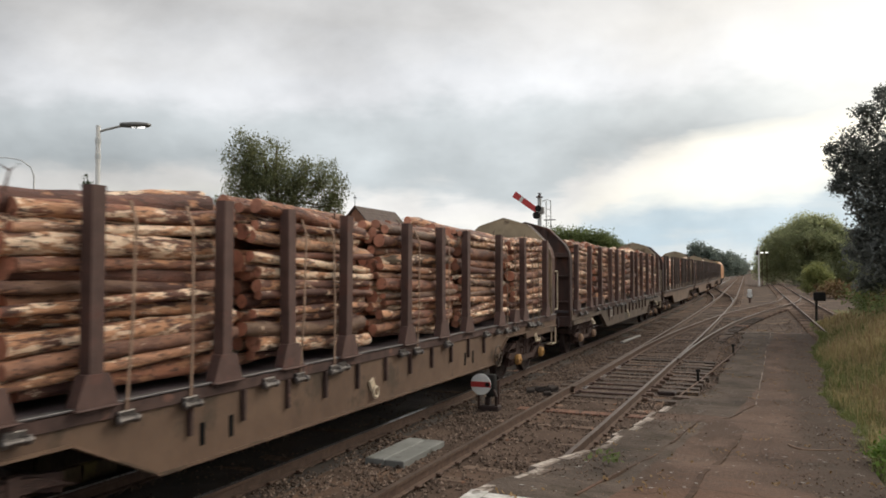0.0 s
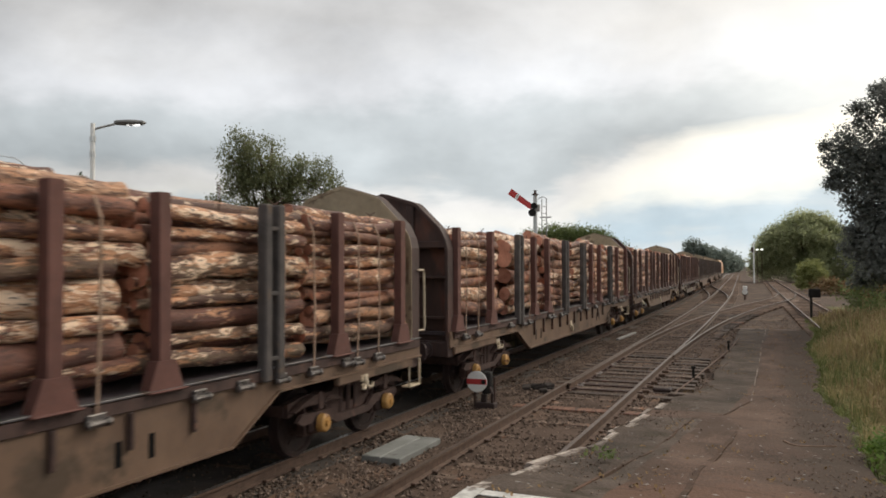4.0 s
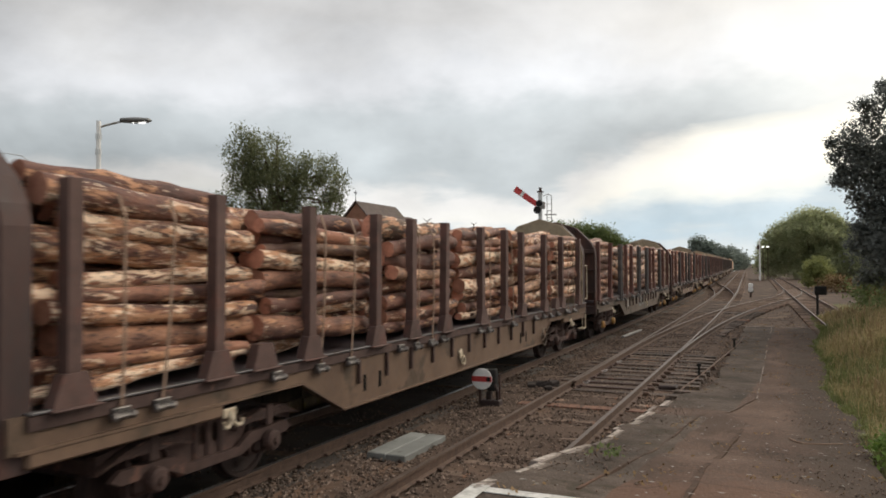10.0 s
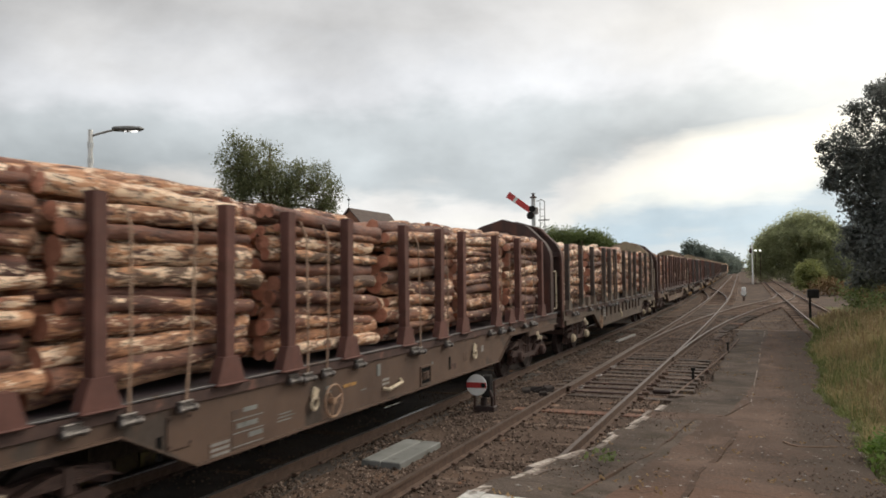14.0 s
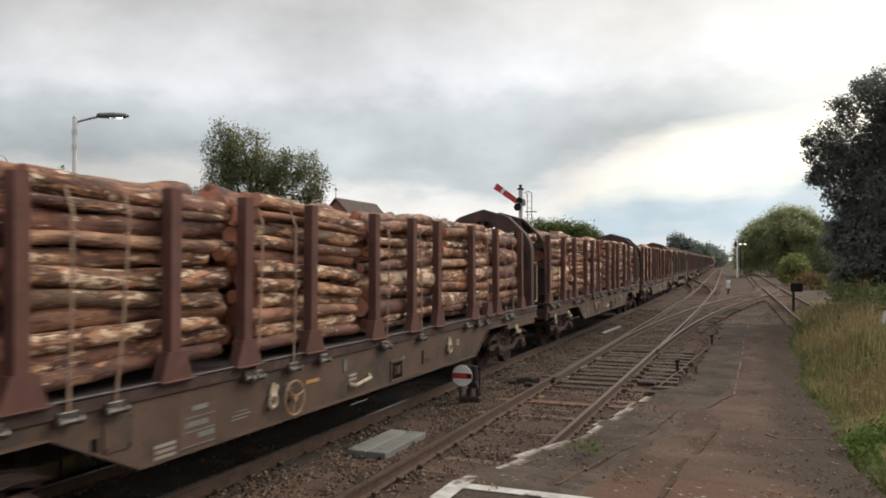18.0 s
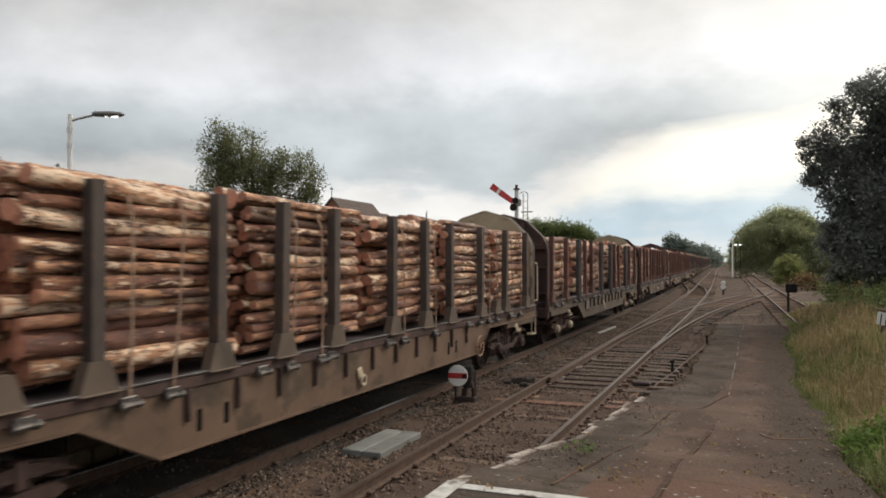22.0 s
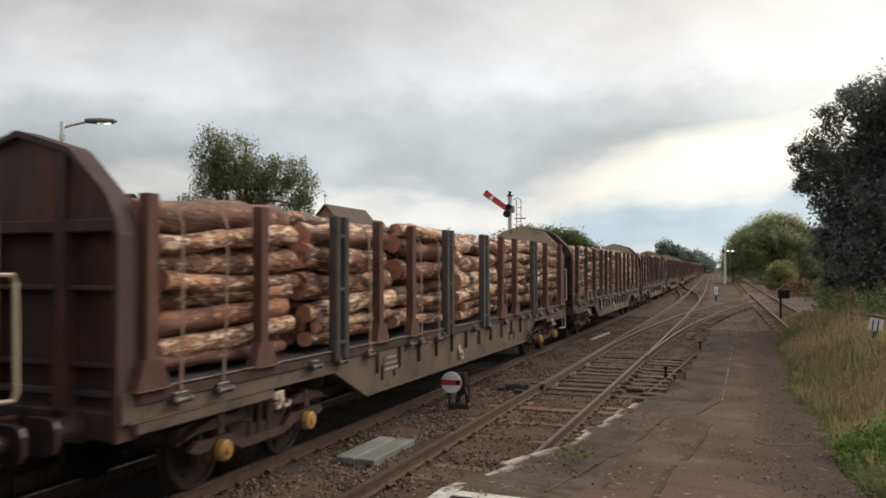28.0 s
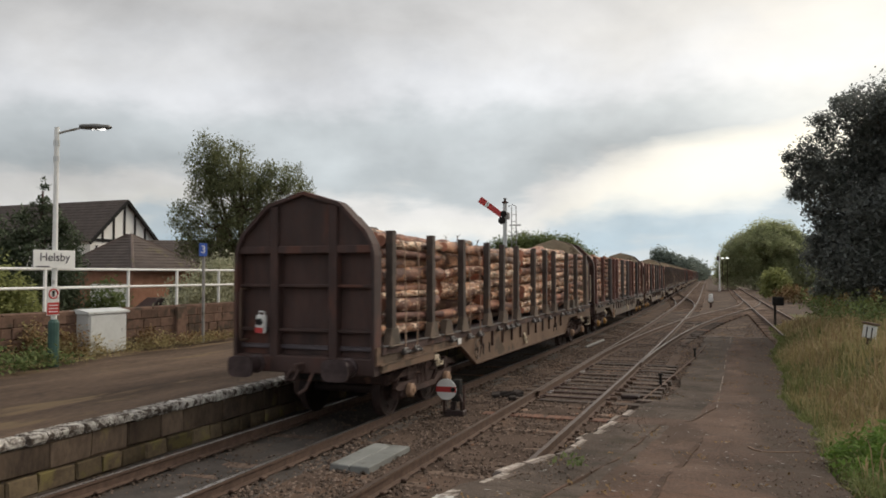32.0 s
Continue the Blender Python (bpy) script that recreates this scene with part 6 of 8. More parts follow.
def make_loco():
    """The diesel locomotive at the head of the train, seen from behind."""
    w = thing("diesel_locomotive", "dusty yellow diesel locomotive at the head of the train", "locomotive")
    ms = mat("yellow_loco_paint", (0.62, 0.50, 0.18), (0.70, 0.58, 0.24), 2, 0.5, 0.0, 0.05, 10)
    mo = mat("orange_loco_paint", (0.42, 0.26, 0.10), (0.50, 0.32, 0.14), 2, 0.5, 0.0, 0.05, 10)
    prof = ((1.33, 1.15), (1.35, 2.6), (1.22, 3.3), (0.8, 3.75), (0.0, 3.88), (-0.8, 3.75), (-1.22, 3.3), (-1.35, 2.6), (-1.33, 1.15))
    part("body", Shape().prism(prof, 1, -8.2, 8.2), mo, w)
    for d, m in ((-1, pose(0, -8.2, 0)), (1, pose(0, 8.2, 0, 0, 0, 180))):
        cab = part("cab_end", Shape().prism([(x * 0.97, z) for x, z in prof], 1, -0.7, 0.0), ms, w, "yellow cab end", at=m)
        for x in (-0.62, 0.62):
            part("windscreen", Shape().box((x, -0.71, 2.95), (0.95, 0.04, 0.7), 0.02), M_GLASS, cab)
        part("buffer_beam", Shape().box((0, -0.75, 1.0), (2.6, 0.2, 0.35), 0.03), M_BLACK, cab)
        for x in (-0.87, 0.87):
            part("tail_light", Shape().lathe(((0, 0.09), (-0.04, 0.08)), 1, (x, -0.7, 1.55), 12), M_RED, cab)
    part("underframe", Shape().box((0, 0, 1.0), (2.5, 16.2, 0.3), 0.03), M_BLACK, w)
    part("fuel_tank", Shape().box((0, 0, 0.62), (2.4, 4.2, 0.62), 0.08), M_BLACK, w)
    part("exhaust", Shape().box((0, 1.0, 3.92), (0.7, 1.4, 0.14), 0.03), M_BLACK, w)
    for y in (-5.4, 5.4):
        b = part("bogie", Shape().box((0, 0, 0.66), (2.3, 4.3, 0.5), 0.08), M_IRON, w, at=pose(0, y, 0))
        for d in (-1.6, 0, 1.6):
            part("wheelset", cached(("wheelset", M_WHEEL.name), lambda: wheelset_shape().mesh("wheelset", M_WHEEL)), None, b, at=pose(0, d, 0.46))
    return w


WAGONS = {k: make_wagon(k) for k in range(-4, 17)}
LOCO = make_loco()


def track_pose(y, reach=7.3):
    xa, xb = main_x(y - reach), main_x(y + reach)
    return pose((xa + xb) / 2, y, 0.0, 0, 0, -math.degrees(math.atan2(xb - xa, 2 * reach)))


def motions():
    times = [0.5 * i for i in range(65)]
    for k, (w, wheels) in WAGONS.items():
        walk(w, [(t, track_pose(rear_y(k, t) + MID)) for t in times])
    walk(LOCO, [(t, track_pose(rear_y(-4, t) + BODY + 0.5 + 9.0)) for t in times])
    # wheels roll on the rail: rows close enough that none turns by a quarter
    rolls, last = [], None
    for i in range(961):
        a = math.degrees(rear_y(0, i / 30) / 0.46)
        if last is None or i == 960 or math.degrees(rear_y(0, (i + 1) / 30) / 0.46) - last > 80:
            rolls.append((i / 30, a))
            last = a
    shared = {}
    for k, (w, wheels) in WAGONS.items():
        for ws in wheels:
            y, z = ws.location.y, ws.location.z
            key = y > 0
            if key not in shared:
                walk(ws, [(t, pose(0, y, z, -a, 0, 0)) for t, a in rolls])
                shared[key] = ws.animation_data
            else:
                ws.rotation_mode = "QUATERNION"
                keys = ws.animation_data_create()
                keys.action, keys.action_slot = shared[key].action, shared[key].action_slot


# ---------------------------------------------------------------- between and beside the tracks
def build_disc_signal():
    d = thing("shunting_disc", "small white shunting disc with a red bar", "railway signal", pose(-5.34, 14.1, -0.2, 0, 0, 4))
    part("lamp_case", Shape().box((0.17, 0.06, 0.5), (0.17, 0.2, 0.42), 0.02), M_BLACK, d)
    part("base", Shape().box((0.14, 0.05, 0.06), (0.4, 0.26, 0.12), 0.02), M_WHEEL, d)
    part("crank", Shape().tube(((0.28, 0.0, 0.1), (0.3, -0.06, 0.3), (0.24, -0.02, 0.42)), 0.03, 6).box((0.1, 0.06, 0.18), (0.1, 0.14, 0.2), 0.02), M_WHEEL, d)
    part("leg", Shape().tube(((-0.08, 0.04, 0.0), (-0.08, 0.04, 0.34)), 0.025, 8), M_IRON, d)
    part("leg", Shape().tube(((0.3, 0.1, 0.0), (0.3, 0.1, 0.6)), 0.022, 8), M_IRON, d)
    face = part("disc", Shape().lathe(((0.0, 0.205), (-0.015, 0.205), (-0.02, 0.195)), 1, (0, -0.09, 0.53), 32), M_WHITE, d)
    part("red_bar", Shape().box((0, -0.114, 0.53), (0.40, 0.008, 0.105), 0.002), M_RED, face, "red painted bar")
    part("spectacle", Shape().lathe(((0.0, 0.045), (-0.012, 0.045)), 1, (0.14, -0.118, 0.53), 14), M_BLACK, face)


def build_semaphore():
    g = thing("semaphore_signal", "lattice-topped signal post with a raised red arm", "railway signal", pose(-9.29, 31.4, 0.73))
    part("post", Shape().tube(((0, 0, -0.19), (0, 0, 4.85)), (0.095, 0.085), 12), M_GREYCAB, g, "grey steel post")
    part("finial", Shape().lathe(((4.85, 0.14), (4.9, 0.14), (4.92, 0.06), (5.0, 0.05), (5.04, 0.09), (5.06, 0.02)), 2, (0, 0, 0), 14), M_IRON, g)
    turn = Matrix.Rotation(radians(36), 3, "Y")
    arm = Shape()
    for a, b, w0, w1 in ((0.12, 1.34, 0.11, 0.14),):
        pts = [(-a, -w0), (-b, -w1), (-b, w1), (-a, w0)]
        arm.prism(pts, 1, -0.14, -0.12)
    arm.v = [tuple(turn @ Vector(p) + Vector((0, 0, 4.25))) for p in arm.v]
    a = part("arm", arm, M_RED, g, "red signal arm")
    band = Shape().prism(((-0.86, -0.127), (-1.0, -0.132), (-1.0, 0.132), (-0.86, 0.127)), 1, -0.146, -0.140)
    band.v = [tuple(turn @ Vector(p) + Vector((0, 0, 4.25))) for p in band.v]
    part("white_band", band, M_WHITE, a, "white band")
    sp = Shape()
    sp.lathe(((-0.15, 0.16), (-0.11, 0.16)), 1, (-0.1, 0, 4.1), 16)
    sp.lathe(((-0.15, 0.14), (-0.11, 0.14)), 1, (-0.02, 0, 4.38), 16)
    part("spectacle_plate", sp, M_BLACK, g)
    part("signal_lamp", Shape().box((0.1, -0.02, 4.3), (0.2, 0.2, 0.3), 0.03), M_CONC, g)
    lad = Shape()
    for x in (0.26, 0.46):
        lad.tube(((x, 0.1, -0.18), (x, 0.1, 4.7)), 0.018, 6)
    for i in range(15):
        lad.tube(((0.26, 0.1, 0.3 + 0.29 * i), (0.46, 0.1, 0.3 + 0.29 * i)), 0.012, 5)
    lad.tube(((0.1, 0.1, 4.7), (0.3, 0.1, 4.78), (0.46, 0.1, 4.7)), 0.016, 6)
    part("ladder", lad, M_CONC, g)
    part("bracket", Shape().box((0.45, 0, 3.9), (0.5, 0.06, 0.05), 0.01), M_CONC, g)
    part("motor_box", Shape().box((0.0, -0.05, 2.85), (0.3, 0.3, 0.28), 0.03), M_BLACK, g)


def build_point_gear():
    """Cranks, slide plates and rodding of the hand-worked points."""
    g = thing("point_rodding", "rusty point rodding on low stools beside the turnout", "point rodding")
    part("rod", Shape().tube(((-2.02, 17.3, -0.17), (-1.85, 19.5, -0.17), (-1.42, 26.6, -0.17), (-1.28, 31.2, -0.18)), 0.022, 6), M_RUST, g)
    for x, y in ((-1.93, 18.5), (-1.72, 21.7), (-1.52, 25.0), (-1.35, 28.9)):
        part("stool", Shape().box((x, y, -0.22), (0.16, 0.1, 0.09), 0.012), M_IRON, g)
    for x, y in ((-1.85, 19.6), (-1.42, 26.6)):
        p = thing("marker_peg", "short dark iron peg beside the points", "marker peg", pose(x, y, -0.26), group="pegs beside the points")
        part("shaft", Shape().box((0, 0, 0.17), (0.06, 0.05, 0.34), 0.01), M_BLACK, p)
        part("cap", Shape().box((0, 0, 0.36), (0.11, 0.07, 0.07), 0.015), M_BLACK, p)
    c = thing("point_crank", "greasy crank and stretcher bars of the points", "point gear")
    rnd = random.Random(21)
    for y in (16.75, 17.4, 18.1):
        part("stretcher_bar", Shape().box((loop_x(y) + 0.05, y, -0.13), (1.62, 0.06, 0.03), 0.006), M_IRON, c)
    for i in range(10):
        y = 16.7 + 0.66 * i
        part("slide_plate", Shape().box((loop_x(y) - 0.62, y, -0.14), (0.14, 0.13, 0.03), 0.01).box((loop_x(y) - 0.56, y + 0.02, -0.115), (0.07, 0.07, 0.05), 0.01), M_SHINE if i % 3 == 1 else M_IRON, c)
    for i in range(7):
        y = 16.2 + 0.66 * i
        part("rail_brace", Shape().box((loop_x(y) + 0.92, y, -0.11), (0.1 + rnd.uniform(0, .08), 0.1, 0.07), 0.02), M_RUST, c)
    part("crank", Shape().box((loop_x(17.2) + 1.2, 17.2, -0.12), (0.36, 0.1, 0.08), 0.02).box((loop_x(17.2) + 1.35, 17.32, -0.12), (0.1, 0.34, 0.07), 0.02), M_WHEEL, c)


def build_trackside():
    c = thing("cable_pit_cover", "grey concrete cover slab in the ballast", "cover slab", pose(-5.1, 10.3, -0.24))
    s = Shape()
    s.box((-0.155, 0, 0.07), (0.30, 1.42, 0.14), 0.012)
    part("slab", s, M_COVER, c)
    part("slab", Shape().box((0.155, 0, 0.068), (0.30, 1.42, 0.14), 0.012), M_COVER, c)
    b = tagged(part("loose_rail_end", Shape().box((0, 0, 0), (0.12, 3.2, 0.08), 0.02), M_CONC), "pale length of trunking lying on the ballast", "trunking")
    b.matrix_basis = pose(-5.32, 30.3, -0.14, 0, 0, -2)
    rnd = random.Random(3)
    d = thing("debris_heap", "dark heap of discarded track fittings", "debris", pose(-5.0, 16.6, -0.19))
    for i in range(9):
        part("fitting", Shape().box((0, 0, 0), (rnd.uniform(.1, .3), rnd.uniform(.1, .3), rnd.uniform(.04, .1)), 0.015), M_BAG, d,
             at=pose(rnd.uniform(-.35, .35), rnd.uniform(-.4, .4), 0.05, rnd.uniform(-20, 20), rnd.uniform(-20, 20), rnd.uniform(0, 180)))
    f = thing("ground_signal", "white ground signal on a short post", "railway signal", pose(-2.37, 69.7, -0.28))
    part("stem", Shape().tube(((0, 0, 0), (0, 0, 0.4)), 0.09, 10), M_IRON, f)
    part("head", Shape().box((0, 0, 0.62), (0.42, 0.25, 0.42), 0.04), M_BLACK, f)
    part("disc", Shape().lathe(((0, 0.22), (-0.02, 0.22)), 1, (0, -0.14, 0.66), 18), M_WHITE, f)
    part("cap", Shape().box((0, 0, 1.0), (0.34, 0.2, 0.3), 0.04), M_WHITE, f)
    p = thing("track_lever_box", "black point indicator box on a post", "point indicator", pose(1.73, 45.3, -0.29))
    part("post", Shape().box((0, 0, 0.75), (0.12, 0.12, 1.5), 0.01), M_BLACK, p)
    part("box", Shape().box((0.16, 0, 1.4), (0.58, 0.34, 0.46), 0.04), M_BLACK, p)
    g = thing("gradient_post", "short weathered post with a pale marker board", "marker post", pose(2.95, 22.0, 0.5, 0, 9, -28))
    part("post", Shape().box((0, 0, 0.3), (0.09, 0.09, 0.6), 0.01), M_SLEEPER, g)
    part("board", Shape().box((0.0, -0.05, 0.62), (0.32, 0.05, 0.32), 0.01), M_WHITE, g)
    for x in (-0.06, 0.06):
        part("stripe", Shape().box((x, -0.078, 0.6), (0.03, 0.006, 0.28), 0.001), M_BLACK, g)
    part("cap", Shape().box((0, -0.04, 0.83), (0.4, 0.14, 0.05), 0.01), M_SLEEPER, g)
    w = thing("signal_post", "tall white signal post beside the far line", "railway signal", pose(-3.3, 140, -0.29))
    part("post", Shape().tube(((0, 0, 0), (0, 0, 6.9)), (0.15, 0.11), 8), M_WHITE, w)
    part("head", Shape().box((-0.25, 0, 5.6), (0.4, 0.3, 0.8), 0.05), M_IRON, w)
    br = thing("overbridge", "distant dark overbridge across the line", "bridge", pose(-22, 520, 0))
    part("deck", Shape().box((0, 0, 5.4), (40, 5, 1.0), 0.1), M_FAR, br)
    for x in (-14, 2, 16):
        part("pier", Shape().box((x, 0, 2.3), (2, 5, 4.9), 0.1), M_FAR, br)
    for x in (5.6, 9.5):
        t = thing("yard_lamp", "distant lit lamp on a slim post", "lamp post", pose(-2.75 + (x - 5.6) * 0.19, 138, -0.29), group="yard lamps")
        part("post", Shape().tube(((0, 0, 0), (0, 0, 5.5)), 0.05, 6), M_IRON, t)
        part("lantern", Shape().box((0, -0.1, 5.58), (0.4, 0.3, 0.2), 0.06), M_LAMPGLASS, t)


# ---------------------------------------------------------------- the far platform's furniture
def text_mesh(words, size, material):
    cu = bpy.data.curves.new("lettering", "FONT")
    cu.body, cu.size, cu.align_x, cu.align_y, cu.extrude = words, size, "CENTER", "CENTER", 0.003
    ob = bpy.data.objects.new("lettering_source", cu)
    scene.collection.objects.link(ob)
    dg = bpy.context.evaluated_depsgraph_get()
    me = bpy.data.meshes.new_from_object(ob.evaluated_get(dg))
    bpy.data.objects.remove(ob)
    me.materials.clear()
    me.materials.append(material)
    return me


def build_station():
    lamp = thing("platform_lamp", "white lamp column with a lit lantern", "lamp post", pose(-14.04, 12.71, PLAT_Z))
    part("column", Shape().tube(((0, 0, 0.9), (0, 0, 1.0), (0, 0, 5.25)), (0.085, 0.062, 0.05), 12), M_WHITE, lamp)
    part("base_sleeve", Shape().tube(((0, 0, -0.02), (0, 0, 0.95), (0, 0, 1.02)), (0.115, 0.115, 0.07), 12), M_GREEN, lamp, "dark green base sleeve")
    part("arm", Shape().tube(((0, 0, 5.1), (0.1, 0.1, 5.16), (0.32, 0.34, 5.27)), 0.025, 8), M_CONC, lamp)
    head = part("lantern", Shape().lathe(((0.0, 0.06), (0.05, 0.10), (0.35, 0.13), (0.6, 0.10), (0.68, 0.03)), 0, (0, 0, 0), 16).squash(0.55), mat("grey_lantern_housing", (0.085, 0.09, 0.088), (0.14, 0.146, 0.142), 4, 0.45, 0.0, 0.1, 20), lamp, "dark grey lantern housing",
                at=pose(0.30, 0.32, 5.30, 0, -3, 45))
    part("lens", Shape().box((0.40, 0, -0.045), (0.30, 0.14, 0.04), 0.015), M_LAMPGLASS, head, "lit lens")
    for z in (4.9, 4.55):
        part("clip", Shape().tube(((0, 0, z - .06), (0, 0, z + .06)), 0.066, 8), M_GREYCAB, lamp)
    sg = thing("station_sign", "white enamel station name sign reading Helsby", "sign", pose(-13.96, 12.70, PLAT_Z, 0, 0, 78))
    part("board", Shape().box((-0.06, 0, 2.33), (0.94, 0.035, 0.40), 0.006), M_WHITE, sg)
    part("lettering", text_mesh("Helsby", 0.25, M_LETTER), None, sg, "dark lettering", at=pose(-0.06, -0.022, 2.37, 90, 0, 0))
    part("strip", Shape().box((-0.33, -0.0195, 2.17), (0.3, 0.004, 0.025), 0.001), M_LETTER, sg)
    nt = thing("notice_plate", "small red and white warning plate", "sign", pose(-13.95, 12.60, PLAT_Z, 0, 0, 78))
    part("plate", Shape().box((0, 0, 1.42), (0.28, 0.02, 0.62), 0.004), M_WHITE, nt)
    part("ring", Shape().tube([(0.1 * math.cos(i * .5236), -0.014, 1.58 + 0.1 * math.sin(i * .5236)) for i in range(12)], 0.016, 6, closed=True), M_RED, nt)
    part("pictogram", Shape().box((0, -0.013, 1.58), (0.05, 0.006, 0.12), 0.002), M_BLACK, nt)
    red = part("red_field", Shape().box((0, -0.0125, 1.26), (0.27, 0.005, 0.26), 0.001), M_RED, nt)
    for z in (1.33, 1.26, 1.19):
        part("bar", Shape().box((0, -0.017, z), (0.2, 0.004, 0.02), 0.001), M_WHITE, red)
    sl = thing("street_lamp", "tall grey street lamp with a curved neck", "lamp post", pose(-35.3, 27.9, 0))
    part("column", Shape().tube([(0, 0, 0), (0, 0, 7.4), (-0.12, -0.1, 7.85), (-0.45, -0.4, 8.2), (-0.95, -0.85, 8.3), (-1.4, -1.25, 8.25)], [0.07, 0.04, 0.03, 0.025, 0.022, 0.022], 8), M_GREYCAB, sl)
    part("lantern", Shape().box((-1.6, -1.43, 8.22), (0.4, 0.2, 0.09), 0.04), M_GREYCAB, sl)
    cab = thing("equipment_cabinet", "pale grey metal equipment cabinet", "cabinet", pose(-15.3, 15.18, PLAT_Z + 0.02, 0, 0, 0))
    part("body", Shape().box((0, 0, 0.5), (0.75, 1.25, 1.0), 0.02), M_GREYCAB, cab)
    part("lid", Shape().prism(((-0.42, 1.0), (0.42, 1.0), (0.42, 1.05), (0.0, 1.12), (-0.42, 1.05)), 1, -0.68, 0.68), M_GREYCAB, cab)
    dr = part("door", Shape().box((0.384, 0, 0.5), (0.014, 1.18, 0.92), 0.005), M_GREYCAB, cab)
    part("handle", Shape().box((0.397, 0.45, 0.55), (0.014, 0.025, 0.09), 0.005), M_GREYCAB, dr)
    ps = thing("platform_number_sign", "blue platform number sign on a grey pole", "sign", pose(-14.66, 18.53, PLAT_Z))
    part("pole", Shape().tube(((0, 0, 0), (0, 0, 2.85)), 0.045, 8), M_CONC, ps)
    bl = part("board", Shape().box((0, 0, 2.72), (0.03, 0.25, 0.38), 0.006), M_BLUE, ps, "blue board", at=pose(0.05, -0.1, 0, 0, 0, -25))
    part("numeral", text_mesh("3", 0.32, M_WHITE), None, bl, "white numeral", at=pose(0.018, 0, 2.72, 90, 0, 90))
    # wall and railings behind
    wall = thing("boundary_wall", "low red sandstone wall behind the platform", "wall", kind="structure")
    part("wall_core", Shape().box((-15.5, 6, 1.0), (0.24, 76, 1.14), 0.0), M_WALLCORE, wall)
    rnd = random.Random(8)
    meshes = {}
    for row in range(4):
        y = 9.0 + 0.2 * row
        while y < 27:
            w = rnd.choice((0.28, 0.4, 0.52, 0.66))
            if w not in meshes:
                s = Shape()
                s.box((0, 0, 0), (0.1, w - 0.012, 0.252), 0.018)
                s.v = [(x + rnd.uniform(-.012, .012), q, z) for x, q, z in s.v]
                meshes[w] = s.mesh("stone_block", M_SANDWALL)
            part("stone_block", meshes[w], None, wall, at=pose(-15.37 + rnd.uniform(-.012, .012), y + w / 2, 0.68 + 0.262 * row))
            y += w
    y = 6.0
    cp = Shape().box((0, 0, 0), (0.36, 1.17, 0.14), 0.03).mesh("coping_stone", M_SANDWALL)
    while y < 34:
        part("coping_stone", cp, None, wall, at=pose(-15.5, y, 1.585))
        y += 1.18
    part("pier", Shape().box((-15.4, 18.3, 1.02), (0.34, 0.42, 1.2), 0.025), M_SANDWALL, wall)
    fe = thing("railing", "white-painted two-rail steel railing", "railing", pose(-15.6, 0, 0))
    for i in range(15):
        y = 5.75 + 2.7 * i if i < 5 else 18.5 + 1.96 * (i - 5)
        part("post", Shape().box((0, y, 2.16), (0.07, 0.07, 1.06), 0.01), M_WHITE, fe)
    for z in (2.68, 2.22):
        part("rail", Shape().tube(((0.0, 5.5, z), (0.0, 36.6, z)), 0.035, 8), M_WHITE, fe)


# ---------------------------------------------------------------- houses behind the station
def roof_slope(a, b, c, d, parent, rows=12, tiles=None):
    """One tiled slope between eaves a-b and ridge d-c, with the courses stepped."""
    a, b, c, d = (Vector(p) for p in (a, b, c, d))
    n = (b - a).cross(d - a).normalized()
    if n.z < 0:
        n = -n
    s, vs = Shape(), []
    for i in range(rows):
        f, g = i / rows, (i + 1) / rows
        vs += [a.lerp(d, f) + n * 0.032, b.lerp(c, f) + n * 0.032, a.lerp(d, g) + n * 0.014, b.lerp(c, g) + n * 0.014]
    k = len(vs)
    vs += [a - n * 0.05, b - n * 0.05, d - n * 0.05, c - n * 0.05]
    s.add([tuple(v) for v in vs], [(2 * i, 2 * i + 1, 2 * i + 3, 2 * i + 2) for i in range(k // 2 - 1)] + [(k, k + 2, k + 3, k + 1), (k, k + 1, 1, 0), (k + 2, k - 2, k - 1, k + 3)]
          + [tuple([k] + list(range(0, k, 2)) + [k + 2]), tuple([k + 3] + list(range(k - 1, 0, -2)) + [k + 1])])
    return part("roof_slope", s, tiles or M_TILE, parent)


